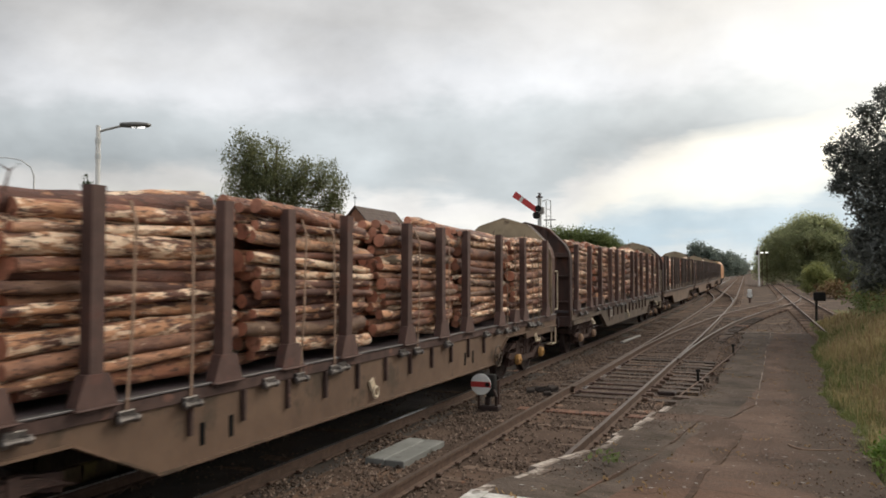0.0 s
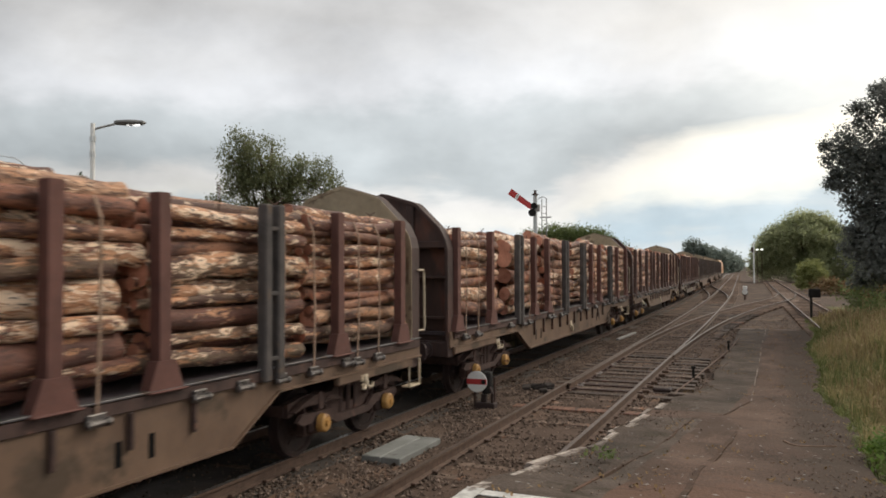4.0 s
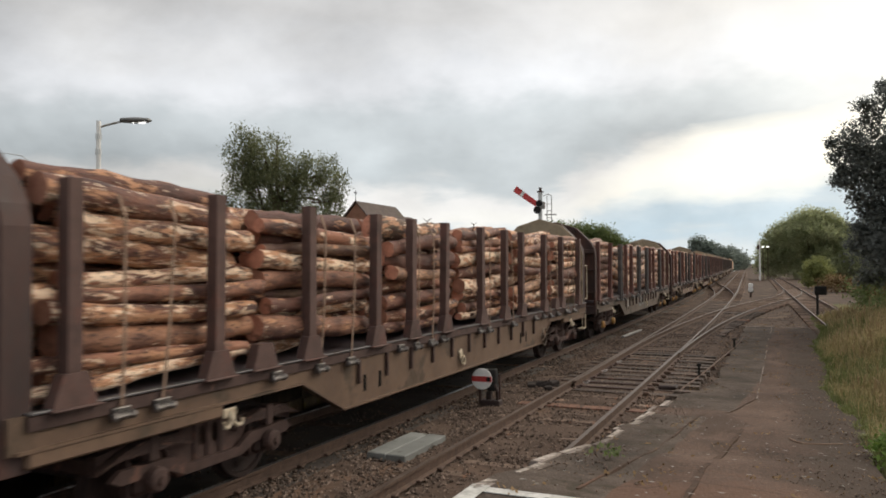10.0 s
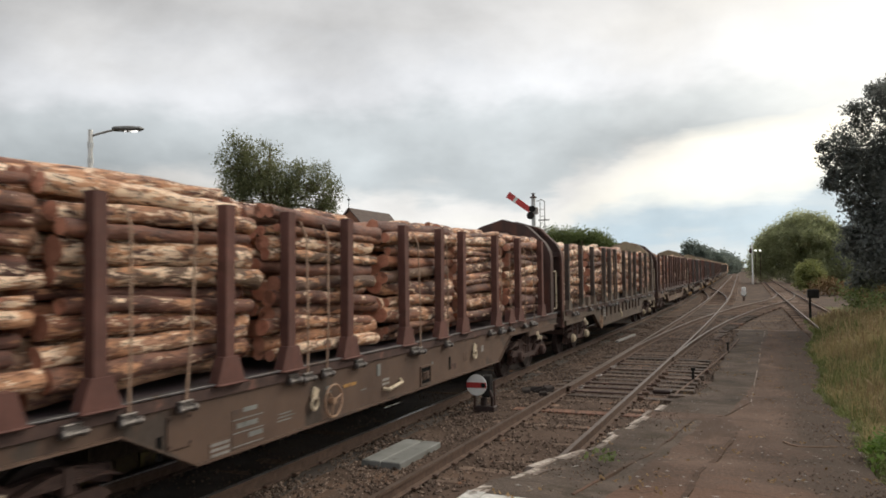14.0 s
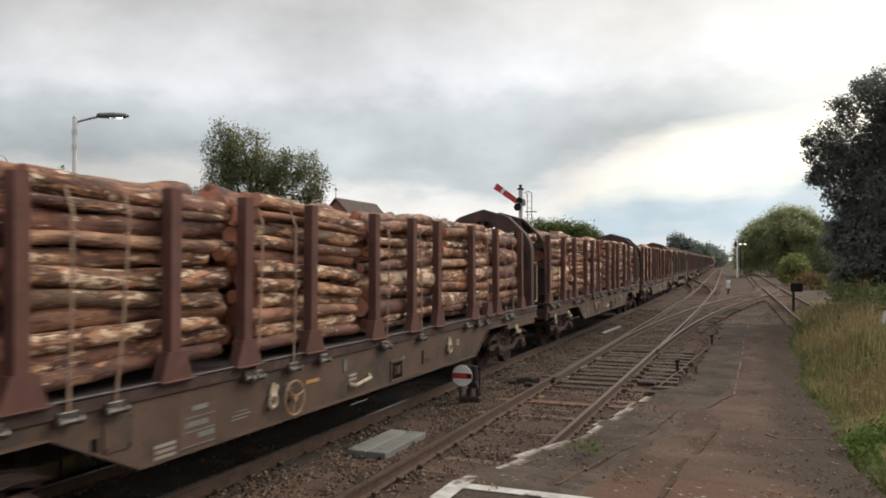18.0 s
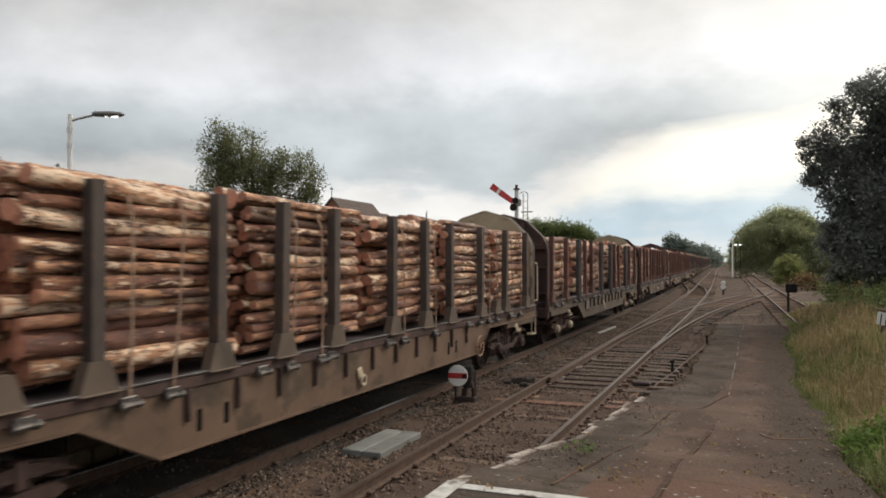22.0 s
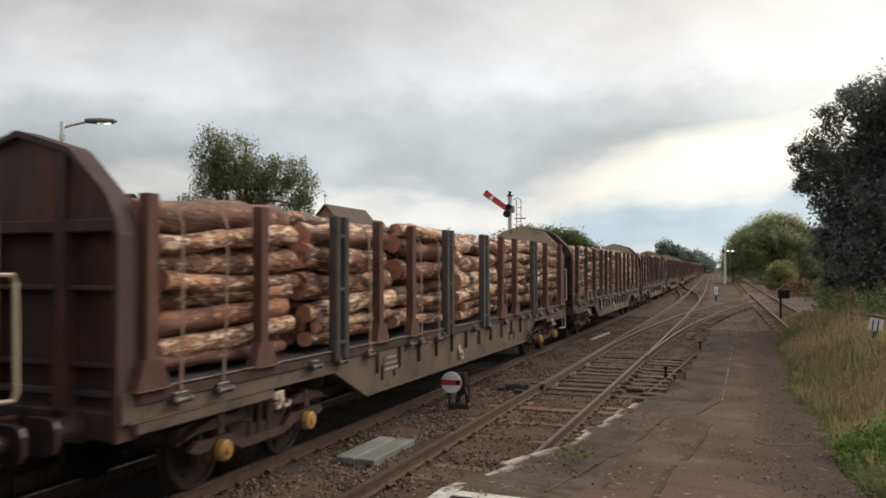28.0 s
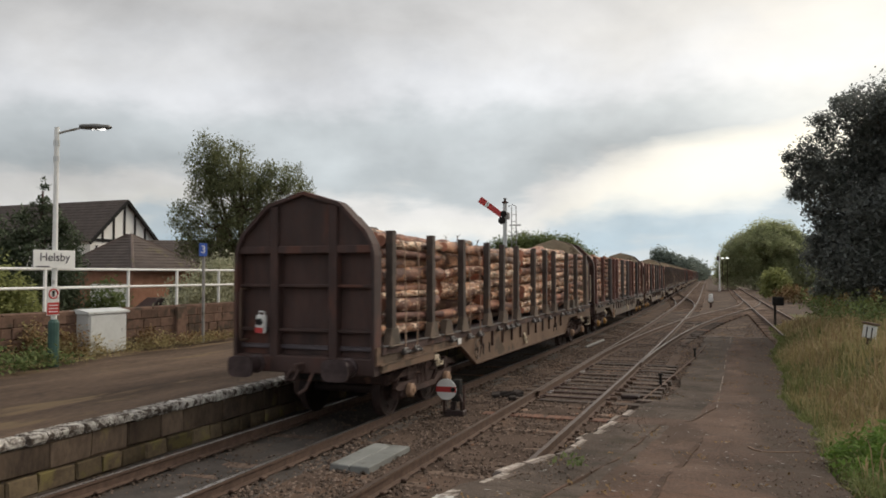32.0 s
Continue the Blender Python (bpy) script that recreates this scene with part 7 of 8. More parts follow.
def build_bungalow():
    h = thing("bungalow", "small brick annexe with a hipped brown tile roof", "house", pose(-25.4, 27.3, -0.2, 0, 0, -3))
    ez, rz, a, b = 2.95, 4.55, 2.3, 2.3
    part("wall", Shape().box((0, 0, 1.45), (3.7, 3.7, 2.9), 0.0), M_BRICK, h, "orange brick walls")
    part("fascia", Shape().box((0, 0, 2.96), (4.5, 4.5, 0.12), 0.01), M_TILE, h)
    A, B, Cc, D = (-a, -b, ez), (a, -b, ez), (a, b, ez), (-a, b, ez)
    r0, r1 = (-0.35, -0.05, rz), (-0.25, 0.05, rz)
    for q in ((A, B, r1, r0), (Cc, D, r0, r1), (B, Cc, r1, r1), (D, A, r0, r0)):
        roof_slope(*q, h, 12, M_TILE)
    for p, q in ((r1, B), (r0, A), (r1, Cc)):
        part("hip_tiles", Shape().tube((p, q), 0.07, 6), M_TILE_LIGHT, h)
    dr = part("garage_door", Shape().box((0.55, -1.87, 1.25), (2.2, 0.06, 2.2), 0.01), M_RENDER, h, "white garage door")
    part("door_rail", Shape().box((0.55, -1.905, 1.7), (2.2, 0.02, 0.05), 0.004), M_CONC, dr)
    wd = part("window", Shape().box((1.87, 0.75, 1.7), (0.06, 1.0, 1.0), 0.01), M_GLASS, h)
    part("window_frame", Shape().box((1.9, 0.75, 1.17), (0.08, 1.15, 0.07), 0.01), M_WHITE, wd)
    c = thing("parked_car", "dark car parked beside the annexe", "car", pose(-21.6, 26.0, 0.2, 0, 0, 60))
    body = part("body", Shape().prism(((-1.9, 0.25), (1.9, 0.25), (1.95, 0.6), (1.85, 0.8), (1.0, 0.9), (0.45, 1.38), (-1.2, 1.4), (-1.75, 0.95), (-1.95, 0.6)), 1, -0.8, 0.8), M_BUFFER, c, "dark bodywork")
    part("side_window", Shape().prism(((0.75, 0.93), (0.35, 1.3), (-1.1, 1.32), (-1.4, 0.97)), 1, -0.81, 0.81), M_GLASS, body)
    for x in (-1.2, 1.25):
        for y in (-0.7, 0.7):
            part("wheel", Shape().lathe(((-0.1, 0.31), (0.1, 0.31)), 1, (x, y, 0.31), 16), M_BLACK, c)


def build_tudor_house():
    h = thing("half_timbered_house", "white house with a half-timbered gable and dark tile roof", "house", pose(-40.0, 42.0, -0.3, 0, 0, -2))
    # local x points out of the gable, the ridge runs back along -x
    W, ez, rz = 2.9, 5.3, 8.05
    part("wall", Shape().prism(((-W, 0), (W, 0), (W, ez), (0, rz - 0.15), (-W, ez)), 0, -19, 0), M_RENDER, h)
    e = 0.35
    roof_slope((0.35, -W - e, ez - 0.3), (-19.3, -W - e, ez - 0.3), (-19.3, 0, rz), (0.35, 0, rz), h, 14)
    roof_slope((0.35, W + e, ez - 0.3), (-19.3, W + e, ez - 0.3), (-19.3, 0, rz), (0.35, 0, rz), h, 14)
    for i in range(-3, 4):
        y = i * 0.95
        top = rz - 0.2 - abs(y) * (rz - ez) / W
        if top > ez + 0.1:
            part("timber", Shape().box((0.03, y, (top + ez) / 2 - 0.1), (0.06, 0.16, top - ez + 0.4), 0.01), M_BLACK, h)
    part("timber", Shape().box((0.03, 0, ez - 0.15), (0.07, 2 * W, 0.2), 0.01), M_BLACK, h)
    for sg in (-1, 1):
        t = Shape()
        L = math.hypot(W + e, rz - ez + 0.3)
        ang = math.atan2(rz - ez + 0.3, W + e)
        t.box((0, 0, 0), (0.1, L, 0.22), 0.01)
        part("bargeboard", t, M_BLACK, h, at=pose(0.34, sg * (W + e) / 2, (rz + ez - 0.3) / 2 - 0.12, -sg * math.degrees(ang), 0, 0))
    for i, y in enumerate((-2.4, -1.2, 0, 1.2, 2.4)):
        part("timber", Shape().box((0.03, y, 3.6), (0.06, 0.14, 2.4), 0.01), M_BLACK, h)
    wd = part("window", Shape().box((0.02, 0, 3.6), (0.08, 1.7, 1.2), 0.01), M_GLASS, h)
    part("window_frame", Shape().box((0.07, 0, 3.6), (0.04, 0.07, 1.2), 0.01), M_WHITE, wd)
    n = thing("neighbour_house", "white house with a dark tile roof behind a conifer", "house", pose(-47.0, 31.0, -0.3, 0, 0, 52))
    part("wall", Shape().box((0, 0, 2.6), (7, 7, 5.2), 0.0), M_RENDER, n)
    roof_slope((-3.9, -3.9, 5.1), (3.9, -3.9, 5.1), (3.9, 0, 7.9), (-3.9, 0, 7.9), n), roof_slope((-3.9, 3.9, 5.1), (3.9, 3.9, 5.1), (3.9, 0, 7.9), (-3.9, 0, 7.9), n)
    c = thing("cottage", "far house with a brown tile roof and a weather vane", "house", pose(-33.4, 61.2, -0.3, 0, 0, 92))
    part("wall", Shape().prism(((-2.7, 0), (2.7, 0), (2.7, 5.1), (0, 8.1), (-2.7, 5.1)), 0, -3.9, 3.9), M_BRICK, c)
    roof_slope((-4.1, -3.1, 4.85), (4.0, -3.1, 4.85), (4.0, 0, 8.3), (-4.1, 0, 8.3), c, 12, M_TILE_LIGHT), roof_slope((-4.1, 3.1, 4.85), (4.0, 3.1, 4.85), (4.0, 0, 8.3), (-4.1, 0, 8.3), c, 12, M_TILE_LIGHT)
    part("wing", Shape().prism(((-2.2, 0), (2.2, 0), (2.2, 4.9), (0, 7.3), (-2.2, 4.9)), 0, 3.92, 7.6), M_BRICK, c)
    roof_slope((4.02, -2.5, 4.7), (7.8, -2.5, 4.7), (7.8, 0, 7.5), (4.02, 0, 7.5), c, 10, M_TILE_LIGHT), roof_slope((4.02, 2.5, 4.7), (7.8, 2.5, 4.7), (7.8, 0, 7.5), (4.02, 0, 7.5), c, 10, M_TILE_LIGHT)
    part("weather_vane", Shape().tube(((-4.0, 0, 8.2), (-4.0, 0, 9.2)), 0.03, 6).box((-4.0, 0, 9.0), (0.5, 0.04, 0.1), 0.01), M_BLACK, c)
    k = thing("far_house", "roof and chimney of a house behind the railing", "house", pose(-36.0, 46.0, -0.3, 0, 0, 30))
    part("wall", Shape().box((0, 0, 1.9), (8, 6, 3.8), 0.0), M_BRICK, k)
    roof_slope((-4.4, -3.4, 3.7), (4.4, -3.4, 3.7), (4.4, 0, 5.3), (-4.4, 0, 5.3), k), roof_slope((-4.4, 3.4, 3.7), (4.4, 3.4, 3.7), (4.4, 0, 5.3), (-4.4, 0, 5.3), k)
    part("chimney", Shape().box((1.0, 0, 5.5), (0.8, 0.6, 1.5), 0.03), M_BRICK, k)


# ---------------------------------------------------------------- trees, hedges, grass
def leaves(points, size, rnd, droop=0.0):
    """Small folded leaf blades scattered at the points."""
    n = len(points)
    P = np.array(points)
    a, b = rnd.uniform(0, 2 * np.pi, n), rnd.uniform(-0.9, 0.9, n) - droop
    u = np.stack([np.cos(a) * np.cos(b), np.sin(a) * np.cos(b), np.sin(b)], 1)
    w = np.stack([-np.sin(a), np.cos(a), rnd.uniform(-0.7, 0.7, n)], 1)
    s = (size * rnd.uniform(0.6, 1.35, n))[:, None]
    v = np.stack([P - u * s, P - w * s * 0.5, P + u * s, P + w * s * 0.5], 1).reshape(-1, 3)
    return v


def leaf_mesh(name, v, ma):
    me = bpy.data.meshes.new(name)
    n = len(v) // 4
    me.vertices.add(4 * n)
    me.vertices.foreach_set("co", np.asarray(v, float).ravel())
    me.loops.add(4 * n)
    me.loops.foreach_set("vertex_index", np.arange(4 * n))
    me.polygons.add(n)
    me.polygons.foreach_set("loop_start", np.arange(0, 4 * n, 4))
    me.materials.append(ma)
    me.update(calc_edges=True)
    return me


def make_tree(name, label, at, lobes, leaf, ma, per, seed, trunk=0.2, limbs=7, category="tree", droop=0.0, hang=0.0, fill=0.0, loose=1.0, clump=26):
    """lobes: (x, y, z, rx, ry, rz) of the clumps that make the crown, in the tree's own space."""
    rnd = np.random.RandomState(seed)
    t = thing(name, label, category, at)
    pts = []
    for lx, ly, lz, rx, ry, rz in lobes:
        n = int(per * (rx * ry + ry * rz + rx * rz) / 3)
        twigs = max(6, n // clump)
        d = rnd.normal(size=(twigs, 3))
        d /= np.linalg.norm(d, axis=1)[:, None]
        rad = rnd.uniform(0.55 - 0.4 * fill, 1.08, twigs) ** (0.6)
        c = d * rad[:, None] * np.array((rx, ry, rz)) * rnd.uniform(0.82, 1.14, (twigs, 1))
        own = rnd.randint(0, twigs, n)
        sp = rnd.normal(size=(n, 3)) * np.array((1, 1, 0.75)) * (0.13 * loose * (rx + ry + rz) / 3 + leaf * 0.9)
        sp = np.clip(sp, -0.3 * loose * (rx + ry + rz) / 3 - leaf, 0.3 * loose * (rx + ry + rz) / 3 + leaf)
        q = c[own] + sp
        if hang:
            q[:, 2] -= np.abs(rnd.normal(size=n)) * hang
        pts.append(q + np.array((lx, ly, lz)))
    pts = np.concatenate(pts)
    pts = pts[pts[:, 2] > 0.05]
    part("crown", leaf_mesh("crown", leaves(pts, leaf, rnd, droop), ma), None, t)
    if trunk:
        s = Shape()
        top = max(l[2] for l in lobes)
        s.tube([(0.06 * math.sin(i), 0.06 * math.cos(i * 1.7), top * i / 6) for i in range(7)], [trunk * (1 - 0.13 * i) for i in range(7)], 9)
        part("trunk", s, M_BARK, t)
        for i, l in enumerate(lobes[:limbs]):
            lim = Shape()
            z0 = top * (0.25 + 0.07 * i)
            z0 = min(z0, l[2])
            lim.tube([(0, 0, z0), (l[0] * 0.5, l[1] * 0.5, (z0 + l[2]) / 2 + 0.2), (l[0] * 0.92, l[1] * 0.92, l[2])], [trunk * 0.5, trunk * 0.32, trunk * 0.12], 6)
            for j in range(4):
                a = rnd.uniform(-0.7, 0.7, 3) * np.array(l[3:])
                lim.tube([(l[0] * 0.6, l[1] * 0.6, (z0 + l[2] * 2) / 3), (l[0] + a[0], l[1] + a[1], l[2] + a[2])], [trunk * 0.2, trunk * 0.06], 5)
            part("limb", lim, M_BARK, t)
    return t


def build_trees():
    def across(dx, dy, rows):
        """Lobes along one line on the ground: offset, height, half-width, half-height."""
        return [(dx * u, dy * u, z, r, r, rz) for u, z, r, rz in rows]

    make_tree("birch_tree", "loose-crowned birch with drooping twigs", pose(-19.75, 27.4, 0.75), across(0.8, 0.6, (
        (-1.45, 6.95, 0.7, 0.95), (-1.6, 5.7, 0.75, 1.0), (-2.2, 4.3, 0.65, 0.85), (-0.6, 6.55, 0.95, 1.1), (0.3, 5.8, 0.95, 1.05), (-0.4, 5.2, 1.25, 1.1), (1.3, 5.85, 0.9, 0.9),
        (2.2, 5.6, 0.75, 0.9), (2.3, 4.5, 0.6, 0.85), (1.2, 4.3, 1.0, 1.0), (0.0, 3.9, 1.2, 1.1), (-1.2, 3.8, 0.9, 1.0), (-0.3, 2.6, 1.1, 1.0), (1.5, 3.1, 0.9, 0.9), (-1.9, 3.1, 0.6, 0.8))),
        0.055, LEAF_BIRCH, 4200, 1, 0.15, 12, droop=0.5, hang=0.3, fill=0.5, loose=0.95, clump=75)
    def clumps(n, c, r, size, seed, squeeze=0.75):
        q = random.Random(seed)
        out = []
        while len(out) < n:
            v = Vector([q.uniform(-1, 1) for _ in range(3)])
            if 0.25 < v.length < 1.0:
                k = size * q.uniform(0.7, 1.3)
                out.append((c[0] + v.x * r[0], c[1] + v.y * r[1], c[2] + v.z * r[2], k, k, k * squeeze))
        return out

    def left_edge(z):
        return float(np.interp(z, (1.2, 2.2, 3.9, 5.5, 7.4, 8.0, 8.8, 9.8, 11.5), (-3.4, -3.7, -3.6, -4.2, -4.5, -4.35, -3.7, -2.6, -0.8)))

    crown = clumps(44, (0.6, 0, 6.2), (4.2, 2.4, 5.2), 1.4, 5) + clumps(18, (1.8, 0, 3.0), (4.0, 2.0, 2.8), 1.35, 6)
    crown = [(max(x, left_edge(z) + k * 1.1 + 0.45), y, z, k, kk, kz) for x, y, z, k, kk, kz in crown]
    q = random.Random(14)
    for z in (1.5, 2.4, 3.2, 4.0, 4.6, 5.3, 6.0, 6.6, 7.2, 7.8, 8.5, 9.3, 10.0):
        k = q.uniform(0.45, 0.85)
        crown.append((left_edge(z) + k * 1.05 + q.uniform(0.0, 0.75), 0.2, z, k, k, k * 0.8))
    for i in range(22):
        z, k = q.uniform(1.0, 10.6), q.uniform(0.22, 0.4)
        crown.append((left_edge(z) + k + q.uniform(-0.25, 0.35), q.uniform(-0.6, 0.6), z, k, k, k * 0.8))
    crown += [(-2.6, 0, 5.2, 0.9, 0.9, 0.8), (-2.0, 0.3, 4.2, 1.1, 1.0, 0.9), (-2.7, 0, 3.2, 0.9, 0.9, 0.9), (-1.2, 0, 5.4, 1.2, 1.1, 1.0), (-1.6, 0, 2.4, 1.2, 1.1, 0.9), (0, 0, 1.2, 1.8, 1.5, 1.2), (3, 0, 1.4, 2, 1.6, 1.3), (2.2, 0, 9.8, 1.6, 1.5, 1.5)]
    make_tree("maple_tree", "large dark broadleaf tree on the bank", pose(6.4, 39.5, 0.4), crown, 0.088, LEAF_DARK, 1900, 2, 0.3, 12, fill=0.8, loose=1.55)
    make_tree("round_tree", "tall rounded green tree by the branch line", pose(5.3, 150, -0.3), clumps(30, (0.3, 0, 6.8), (5.6, 3.5, 4.3), 2.2, 7) + clumps(18, (5.0, -1, 3.8), (5.4, 2.5, 3.6), 2.2, 9)
              + [(-3.2, 0, 9.0, 2.3, 3, 2.3), (-5.6, 0, 7.4, 2.0, 2.6, 2.6), (-7.0, 0, 5.6, 1.9, 2.4, 2.8), (-7.9, 0, 3.2, 1.9, 2.2, 2.6), (-1, 0, 10.4, 2.4, 3, 2.2), (2.0, 0, 9.4, 2.6, 3, 2.5), (4.3, 0, 7, 2.3, 3, 2.8), (-3.9, 0, 7.2, 2.4, 3, 2.8), (-6.6, 0, 3.6, 2.2, 2.5, 3.4), (-5.2, 0, 6.0, 2.0, 2.5, 2.6), (6.5, 0, 4, 2.5, 3, 3.5), (0, 0, 2.0, 6, 3, 2.2)],
              0.2, LEAF_ROUND, 640, 3, 0.4, 6, fill=0.8)
    make_tree("willow_bush", "yellow-green bush beside the branch line", pose(3.7, 97, -0.3), ((0, 0, 2.3, 1.25, 1.4, 1.3), (0.7, 0, 1.4, 1.1, 1.4, 1.4), (-0.7, 0, 1.2, 0.9, 1.2, 1.2)), 0.16, LEAF_PALE, 900, 4, 0.1, 3, "bush", fill=0.9)
    make_tree("bracken_clump", "russet bracken and dock by the rails", pose(4.7, 84, -0.3), ((0, 0, 0.8, 1.5, 1.5, 0.9), (1.6, 0, 0.7, 1.4, 1.3, 0.8), (3.0, -6, 0.6, 1.8, 1.8, 0.7)), 0.12, LEAF_RUST, 1000, 5, 0.0, 0, "undergrowth", fill=0.9)
    make_tree("scrub", "low dark scrub under the large tree", pose(8.5, 48, -0.1), ((0, 0, 1.2, 3.0, 3.0, 1.6), (4, 0, 1.6, 3.0, 3.0, 2.0), (-3.2, 5, 0.9, 1.7, 2.0, 1.1)), 0.12, LEAF_MID, 1000, 6, 0.0, 0, "undergrowth", fill=0.9)
    make_tree("bramble_bank", "brambles and tall weeds on the bank", pose(5.6, 27.5, 0.75), ((0, 0, 0.5, 2.2, 2.0, 0.75), (2.5, -1.5, 0.5, 2.2, 2.2, 0.8), (-1.4, 5, 0.3, 1.5, 2.2, 0.6)), 0.06, LEAF_MID, 1200, 26, 0.0, 0, "undergrowth", fill=0.9)
    make_tree("dock_stems", "rusty seeding dock in front of the large tree", pose(5.2, 35.0, 0.55), ((0, 0, 0.9, 0.5, 0.5, 0.5), (1.1, 0.4, 1.0, 0.5, 0.5, 0.45), (-1.4, 1.0, 0.7, 0.5, 0.6, 0.5), (2.4, 0, 0.9, 0.6, 0.5, 0.4)), 0.06, LEAF_RUST, 1500, 30, 0.0, 0, "undergrowth", fill=0.6)
    make_tree("ivy_bush", "green bushy tree beyond the train", pose(-12.9, 58.6, -0.3), ((-3, 0, 4.6, 1.6, 1.8, 1.4), (-1.2, 0, 4.8, 1.6, 1.8, 1.15), (0.2, 0, 4.6, 1.3, 1.6, 1.1), (1.3, 0, 4.0, 1.0, 1.3, 1.1),
              (2.2, 0, 3.3, 0.9, 1.2, 1.0), (-1, 0, 3, 4, 2, 1.8), (-4.6, 0, 4.1, 1.3, 1.5, 1.5)), 0.09, LEAF_MID, 5200, 7, 0.15, 4, "bush", fill=0.9)
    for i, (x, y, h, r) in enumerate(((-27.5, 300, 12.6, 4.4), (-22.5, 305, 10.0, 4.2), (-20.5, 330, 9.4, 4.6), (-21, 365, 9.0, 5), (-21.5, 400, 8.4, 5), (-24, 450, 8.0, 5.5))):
        make_tree("far_tree", "distant tree beyond the train, haze in its leaf colour", pose(x, y, -0.3), ((0, 0, h * 0.62, r, r, h * 0.38), (r * 0.7, 0, h * 0.45, r * 0.8, r, h * 0.35), (0, 0, h * 0.3, r * 1.2, r, h * 0.3)),
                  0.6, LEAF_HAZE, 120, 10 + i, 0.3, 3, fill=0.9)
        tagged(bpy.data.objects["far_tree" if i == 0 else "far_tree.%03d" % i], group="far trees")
    make_tree("conifer", "dark conifer beside the houses", pose(-19.0, 16.8, 0.2), across(0.66, 0.75, (
        (0, 4.8, 0.07, 0.4), (-0.12, 4.45, 0.2, 0.16), (0.14, 4.2, 0.26, 0.2), (-0.5, 4.05, 0.3, 0.25), (0.42, 3.8, 0.3, 0.28), (0, 3.6, 0.55, 0.5), (-1.0, 3.4, 0.55, 0.6), (0.6, 3.2, 0.45, 0.6), (-0.3, 2.6, 1.0, 0.8), (0.5, 2.3, 0.65, 0.8),
        (-1.2, 2.4, 0.7, 0.8), (-0.2, 1.5, 1.1, 0.9), (0.6, 1.2, 0.6, 0.8), (-1.6, 1.4, 0.7, 0.9))), 0.06, LEAF_FIR, 5200, 20, 0.12, 0, droop=0.3, fill=0.8)
    make_tree("hedge", "pale flowering hedge behind the railing", pose(-18.4, 23.6, 0.2), ((0, -1.3, 1.1, 0.8, 0.8, 1.1), (0, -0.4, 1.4, 0.9, 0.9, 1.25), (0, 0.7, 1.6, 1.0, 1.1, 1.35), (0, 2.0, 1.7, 1.1, 1.2, 1.4), (0, 3.4, 1.5, 1.0, 1.2, 1.4)), 0.07, LEAF_HEDGE, 5200, 21, 0.0, 0, "hedge", droop=0.5, fill=0.9)
    make_tree("shrub", "dark garden shrub behind the railing", pose(-18.2, 18.3, 0.2), ((0, 0, 1.2, 0.6, 0.7, 1.0), (0, 0.5, 0.9, 0.5, 0.5, 0.8)), 0.06, LEAF_MID, 5000, 22, 0.0, 0, "shrub", fill=0.9)
    make_tree("ivy_patch", "low leafy ground cover at the platform back", pose(-13.9, 11.2, PLAT_Z), ((0, 0, 0.12, 0.8, 1.9, 0.36), (-0.3, 1.5, 0.12, 0.6, 0.8, 0.3), (-0.2, -2.2, 0.12, 0.9, 1.6, 0.4)), 0.055, LEAF_MID, 1900, 23, 0.0, 0, "ground cover", fill=0.9)
    make_tree("weed_clump", "dry yellowing weeds along the wall foot", pose(-14.9, 13.2, PLAT_Z), ((0, 0, 0.3, 0.5, 0.9, 0.5), (0.1, 3.4, 0.15, 0.4, 0.8, 0.3), (0, 1.4, 0.2, 0.3, 0.8, 0.3), (0.2, 5.2, 0.06, 0.3, 1.3, 0.16)), 0.05, GRASS_DRY, 2200, 24, 0.0, 0, "weeds", fill=0.9)
    make_tree("garden_bush", "light green garden bush behind the railing", pose(-17.6, 14.3, 0.2), ((0, 0, 1.6, 0.7, 0.7, 1.0), (0.1, 0.5, 1.1, 0.6, 0.6, 0.9), (0, -0.8, 1.9, 0.8, 0.8, 1.1)), 0.06, LEAF_PALE, 4200, 27, 0.0, 0, "bush", fill=0.9)
    make_tree("dead_weeds", "tall brown dead weeds against the wall", pose(-15.0, 13.0, PLAT_Z), ((0, 0.2, 0.35, 0.35, 0.7, 0.5), (0.1, 1.0, 0.3, 0.35, 0.5, 0.45), (0.1, 3.7, 0.22, 0.3, 0.6, 0.35), (0.1, 5.0, 0.12, 0.25, 0.9, 0.22),
              (0.15, 6.6, 0.1, 0.22, 0.8, 0.2)), 0.04, LEAF_RUST, 5200, 28, 0.0, 0, "weeds", fill=0.9)
    make_tree("straw_strip", "straw and trampled dead grass along the wall foot", pose(-14.5, 15.5, PLAT_Z), ((0, 0, 0.02, 0.5, 3.6, 0.07), (-0.2, 4, 0.02, 0.4, 2.6, 0.07), (0.5, -2.5, 0.01, 0.5, 1.6, 0.05)), 0.03, GRASS_DRY, 5200, 29, 0.0, 0, "weeds", fill=0.9)
    make_tree("nettle_clump", "lush green nettles at the foot of the bank", pose(1.38, 9.3, 0.42), ((0, 0, 0.18, 0.42, 0.6, 0.28), (0.45, -0.5, 0.22, 0.45, 0.5, 0.32), (0.35, 0.7, 0.2, 0.45, 0.5, 0.3), (-0.3, 0.5, 0.08, 0.25, 0.4, 0.16),
              (0.9, 0.1, 0.3, 0.5, 0.6, 0.34), (-0.25, -0.6, 0.1, 0.28, 0.35, 0.18)), 0.032, LEAF_NETTLE, 9000, 35, 0.0, 0, "nettles", droop=0.3, fill=0.9)
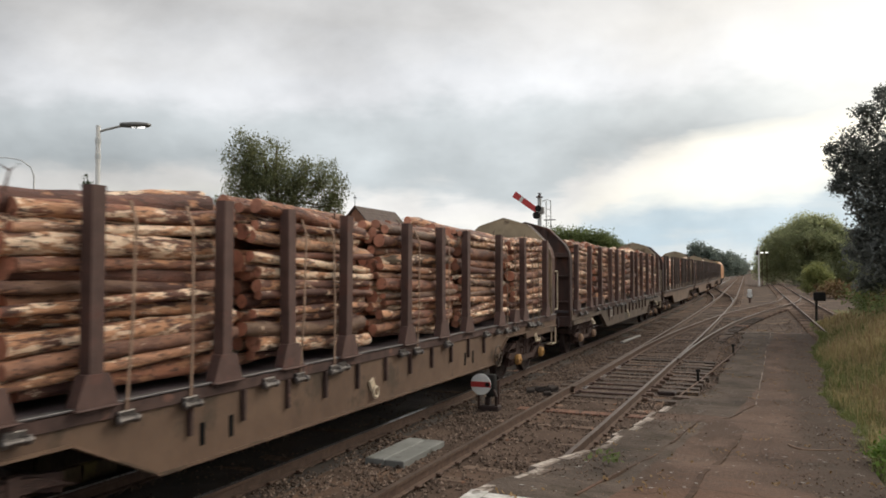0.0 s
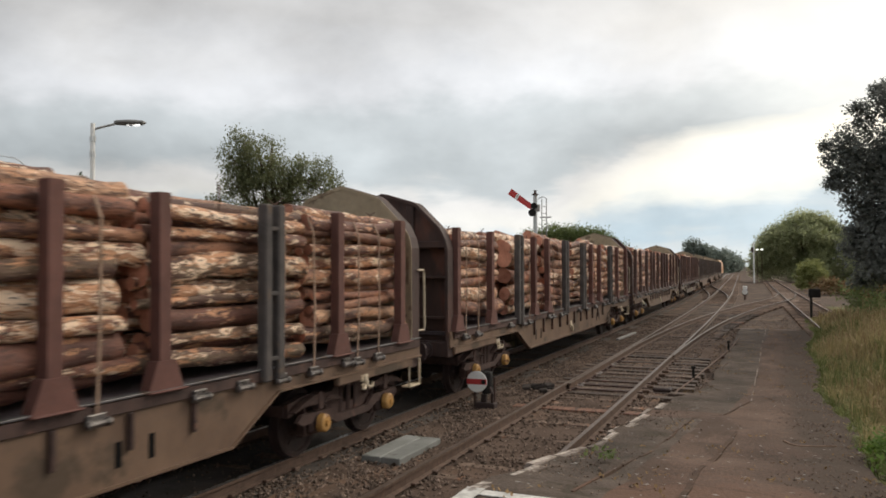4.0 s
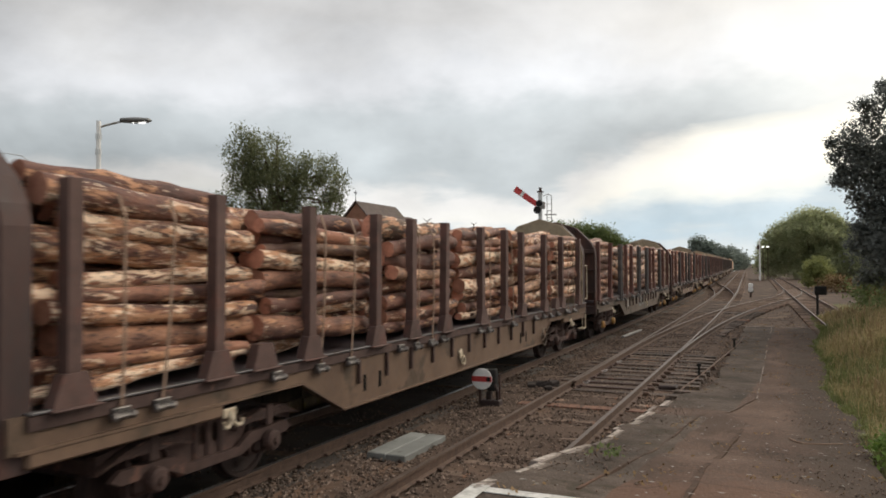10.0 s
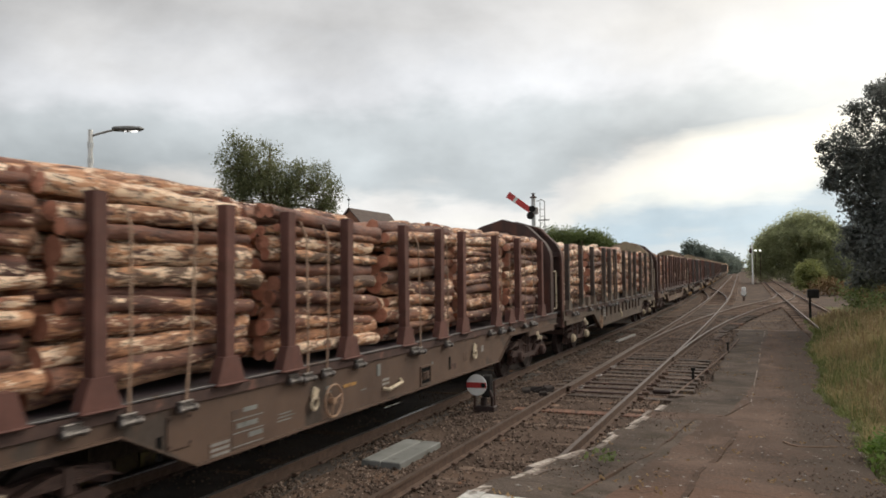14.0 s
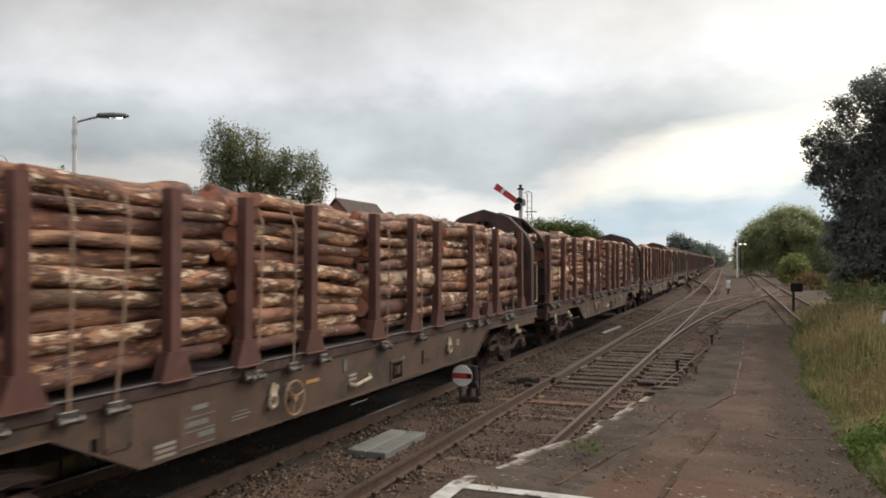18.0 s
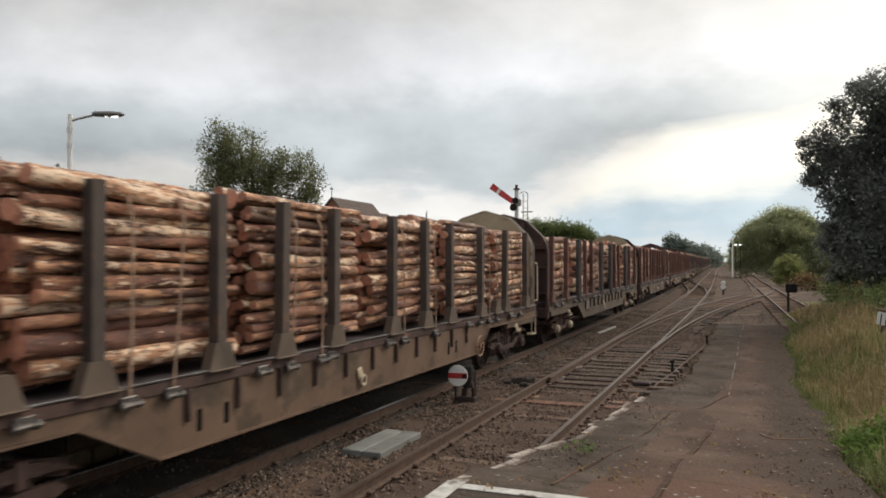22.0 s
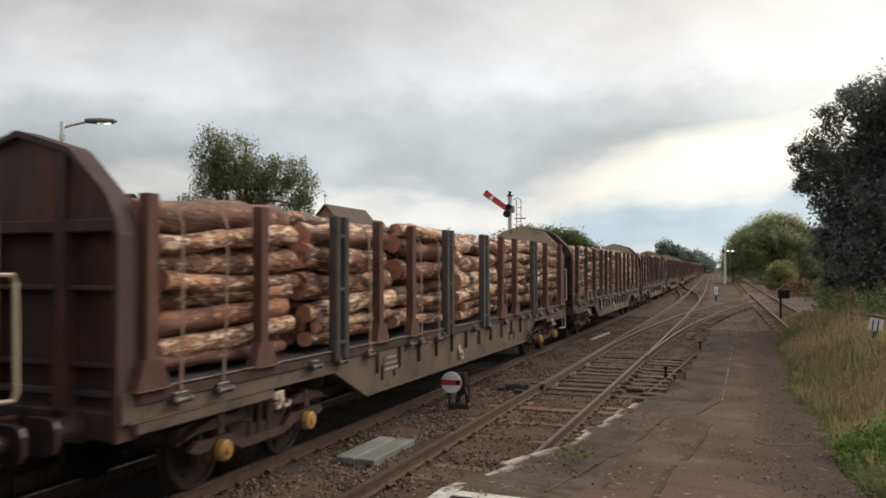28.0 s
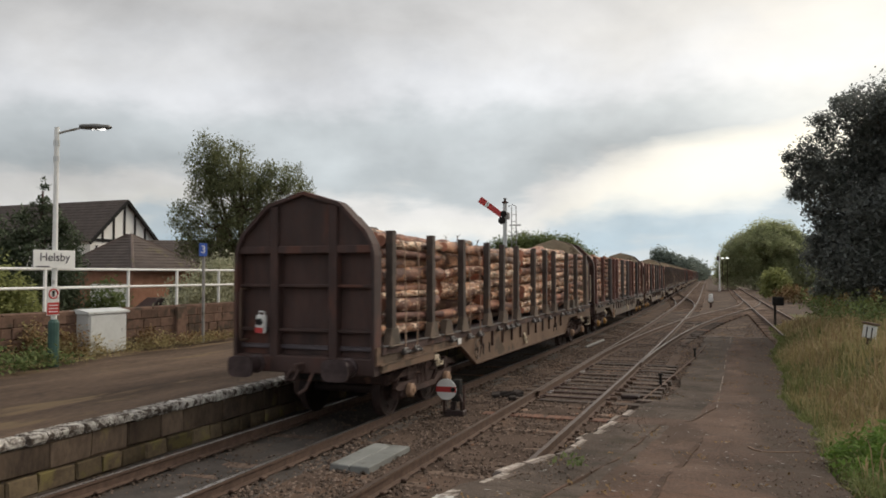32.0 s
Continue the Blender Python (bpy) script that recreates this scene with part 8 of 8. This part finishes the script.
    make_tree("ragwort_clump", "small green weed growing through the platform edge", pose(-1.55, 7.35, ramp_z(7.35)), ((0, 0, 0.03, 0.22, 0.2, 0.06),), 0.03, LEAF_MID, 9000, 25, 0.0, 0, "weeds", fill=0.9)


def path_side(y):
    """The right margin of the path, where the grass begins."""
    return 0.95 + 0.12 * math.sin(y * 0.6) + ease(25, 36, y) * 0.45 - 0.24 * ease(13.5, 9.5, y)


def build_grass():
    # name, label, material, blades, heights, seed, half-width, how upright
    for name, label, ma, n, lo, hi, seed, wide, lean_most in (
            ("long_grass", "tall dry seeding grass on the bank", GRASS_DRY, 62000, 0.22, 0.60, 31, 0.0038, 0.8),
            ("green_grass", "fresh green grass along the path", GRASS_GREEN, 46000, 0.12, 0.42, 32, 0.0045, 0.85),
            ("seeding_stems", "thin brown seeding stems above the grass", GRASS_SEED, 9000, 0.45, 0.80, 33, 0.0032, 0.45)):
        rnd = np.random.RandomState(seed)
        y = 6.3 + 37 * rnd.rand(n) ** 1.45
        near = np.array([path_side(q) for q in y]) - 0.08
        reach = rnd.rand(n) ** (1.7 if "green" in name else 1.0)
        x = near + (6.2 + 0.09 * y) * reach
        # green in a fringe along the path and in drifts, dry elsewhere
        drift = np.sin(x * 1.3 + 2) * np.sin(y * 0.55) + 0.5 * np.sin(x * 3.1 + y * 1.1)
        out = x - near
        if "green" in name:
            keep = (drift > 0.05 + 0.22 * np.clip(out, 0, 4)) | (out < 0.5 + 0.25 * np.sin(y * 0.9)) | ((y < 11.5) & (out < 1.4))
        elif "long" in name:
            keep = (out > 0.12 + 0.2 * rnd.rand(n)) & ((drift < 0.55) | (rnd.rand(n) < 0.35)) & ((y > 10.5) | (out > 0.9))
        else:
            keep = (out > 0.5) & (drift < 0.3)
        x, y, out = x[keep], y[keep], out[keep]
        n = len(x)
        z = np.array([ground_z(a, b) for a, b in zip(x, y)])
        tuft = 0.8 + 0.35 * np.sin(x * 4.7 + 1.3 * np.sin(y * 2.1)) * np.sin(y * 3.3)
        h = rnd.uniform(lo, hi, n) * np.clip(0.42 + out * 0.6, 0.32, 1.0) * tuft
        a = rnd.uniform(0, 6.283, n)
        lean = rnd.uniform(0.1, lean_most, n) * h
        dx, dy = np.cos(a), np.sin(a)
        wd = wide * rnd.uniform(0.7, 1.4, n) * (1 + y / 20)
        P = np.stack([x, y, z - 0.02], 1)
        side = np.stack([-dy * wd, dx * wd, 0 * wd], 1)
        P1 = P + np.stack([dx * lean * 0.15, dy * lean * 0.15, h * 0.45], 1)
        P2 = P + np.stack([dx * lean * 0.5, dy * lean * 0.5, h * 0.82], 1)
        tip = P + np.stack([dx * lean * 1.15, dy * lean * 1.15, h * (1.0 - 0.2 * lean / np.maximum(h, 0.01))], 1)
        head = 1.9 if "stem" in name else 0.75
        v = np.stack([P - side, P + side, P1 + side * 0.9, P1 - side * 0.9, P1 - side * 0.9, P1 + side * 0.9, P2 + side * head, P2 - side * head,
                      P2 - side * head, P2 + side * head, tip + side * 0.2, tip - side * 0.2], 1).reshape(-1, 3)
        tagged(new(name, leaf_mesh(name, v, ma)), label, "grass", kind="stuff")
    rnd = np.random.RandomState(40)
    pts = []
    for i in range(420):
        cx, cy = rnd.uniform(-2.0, 1.0), 5 + 34 * rnd.rand() ** 1.3
        if cy < 20 and cx < 0.6 and rnd.rand() < 0.75:
            continue
        k = rnd.randint(5, 16)
        zc = ramp_z(cy) + 0.01
        pts.append(np.array((cx, cy, zc)) + rnd.normal(size=(k, 3)) * (0.06, 0.06, 0.012))
    pts = np.concatenate(pts)
    tagged(new("litter_of_leaves", leaf_mesh("litter_of_leaves", leaves(pts, 0.02, rnd), LEAF_RUST)), "scattered dead leaves and moss on the path", "leaf litter", kind="stuff")


def build_litter():
    """Pale leaves that lie flat on the path, and a stick."""
    rnd = np.random.RandomState(52)
    v = []
    for i in range(330):
        x, y = rnd.uniform(-1.9, 1.0), 5.3 + 13 * rnd.rand() ** 1.2
        a, s = rnd.uniform(0, 6.28), rnd.uniform(0.01, 0.034)
        u, w = np.array((np.cos(a), np.sin(a))) * s, np.array((-np.sin(a), np.cos(a))) * s * 0.6
        for d in (-u, -w, u, w):
            v.append((x + d[0], y + d[1], ramp_z(y + d[1]) + 0.026))
    tagged(new("pale_leaves", leaf_mesh("pale_leaves", v, M_CONC)), "pale fallen leaves and flakes on the path", "leaf litter", kind="stuff")
    pts = [(0.07, 10.66), (0.14, 10.4), (0.22, 10.28), (0.42, 10.36), (0.66, 10.55)]
    tagged(part("fallen_stick", Shape().tube([(x, y, ramp_z(y) + 0.022) for x, y in pts], (0.012, 0.012, 0.011, 0.009, 0.006), 6), M_STRAP), "pale dry stick lying on the path", "stick")


build_litter()
build_disc_signal()
build_semaphore()
build_point_gear()
build_trackside()
build_station()
build_bungalow()
build_tudor_house()
build_trees()
build_grass()
motions()
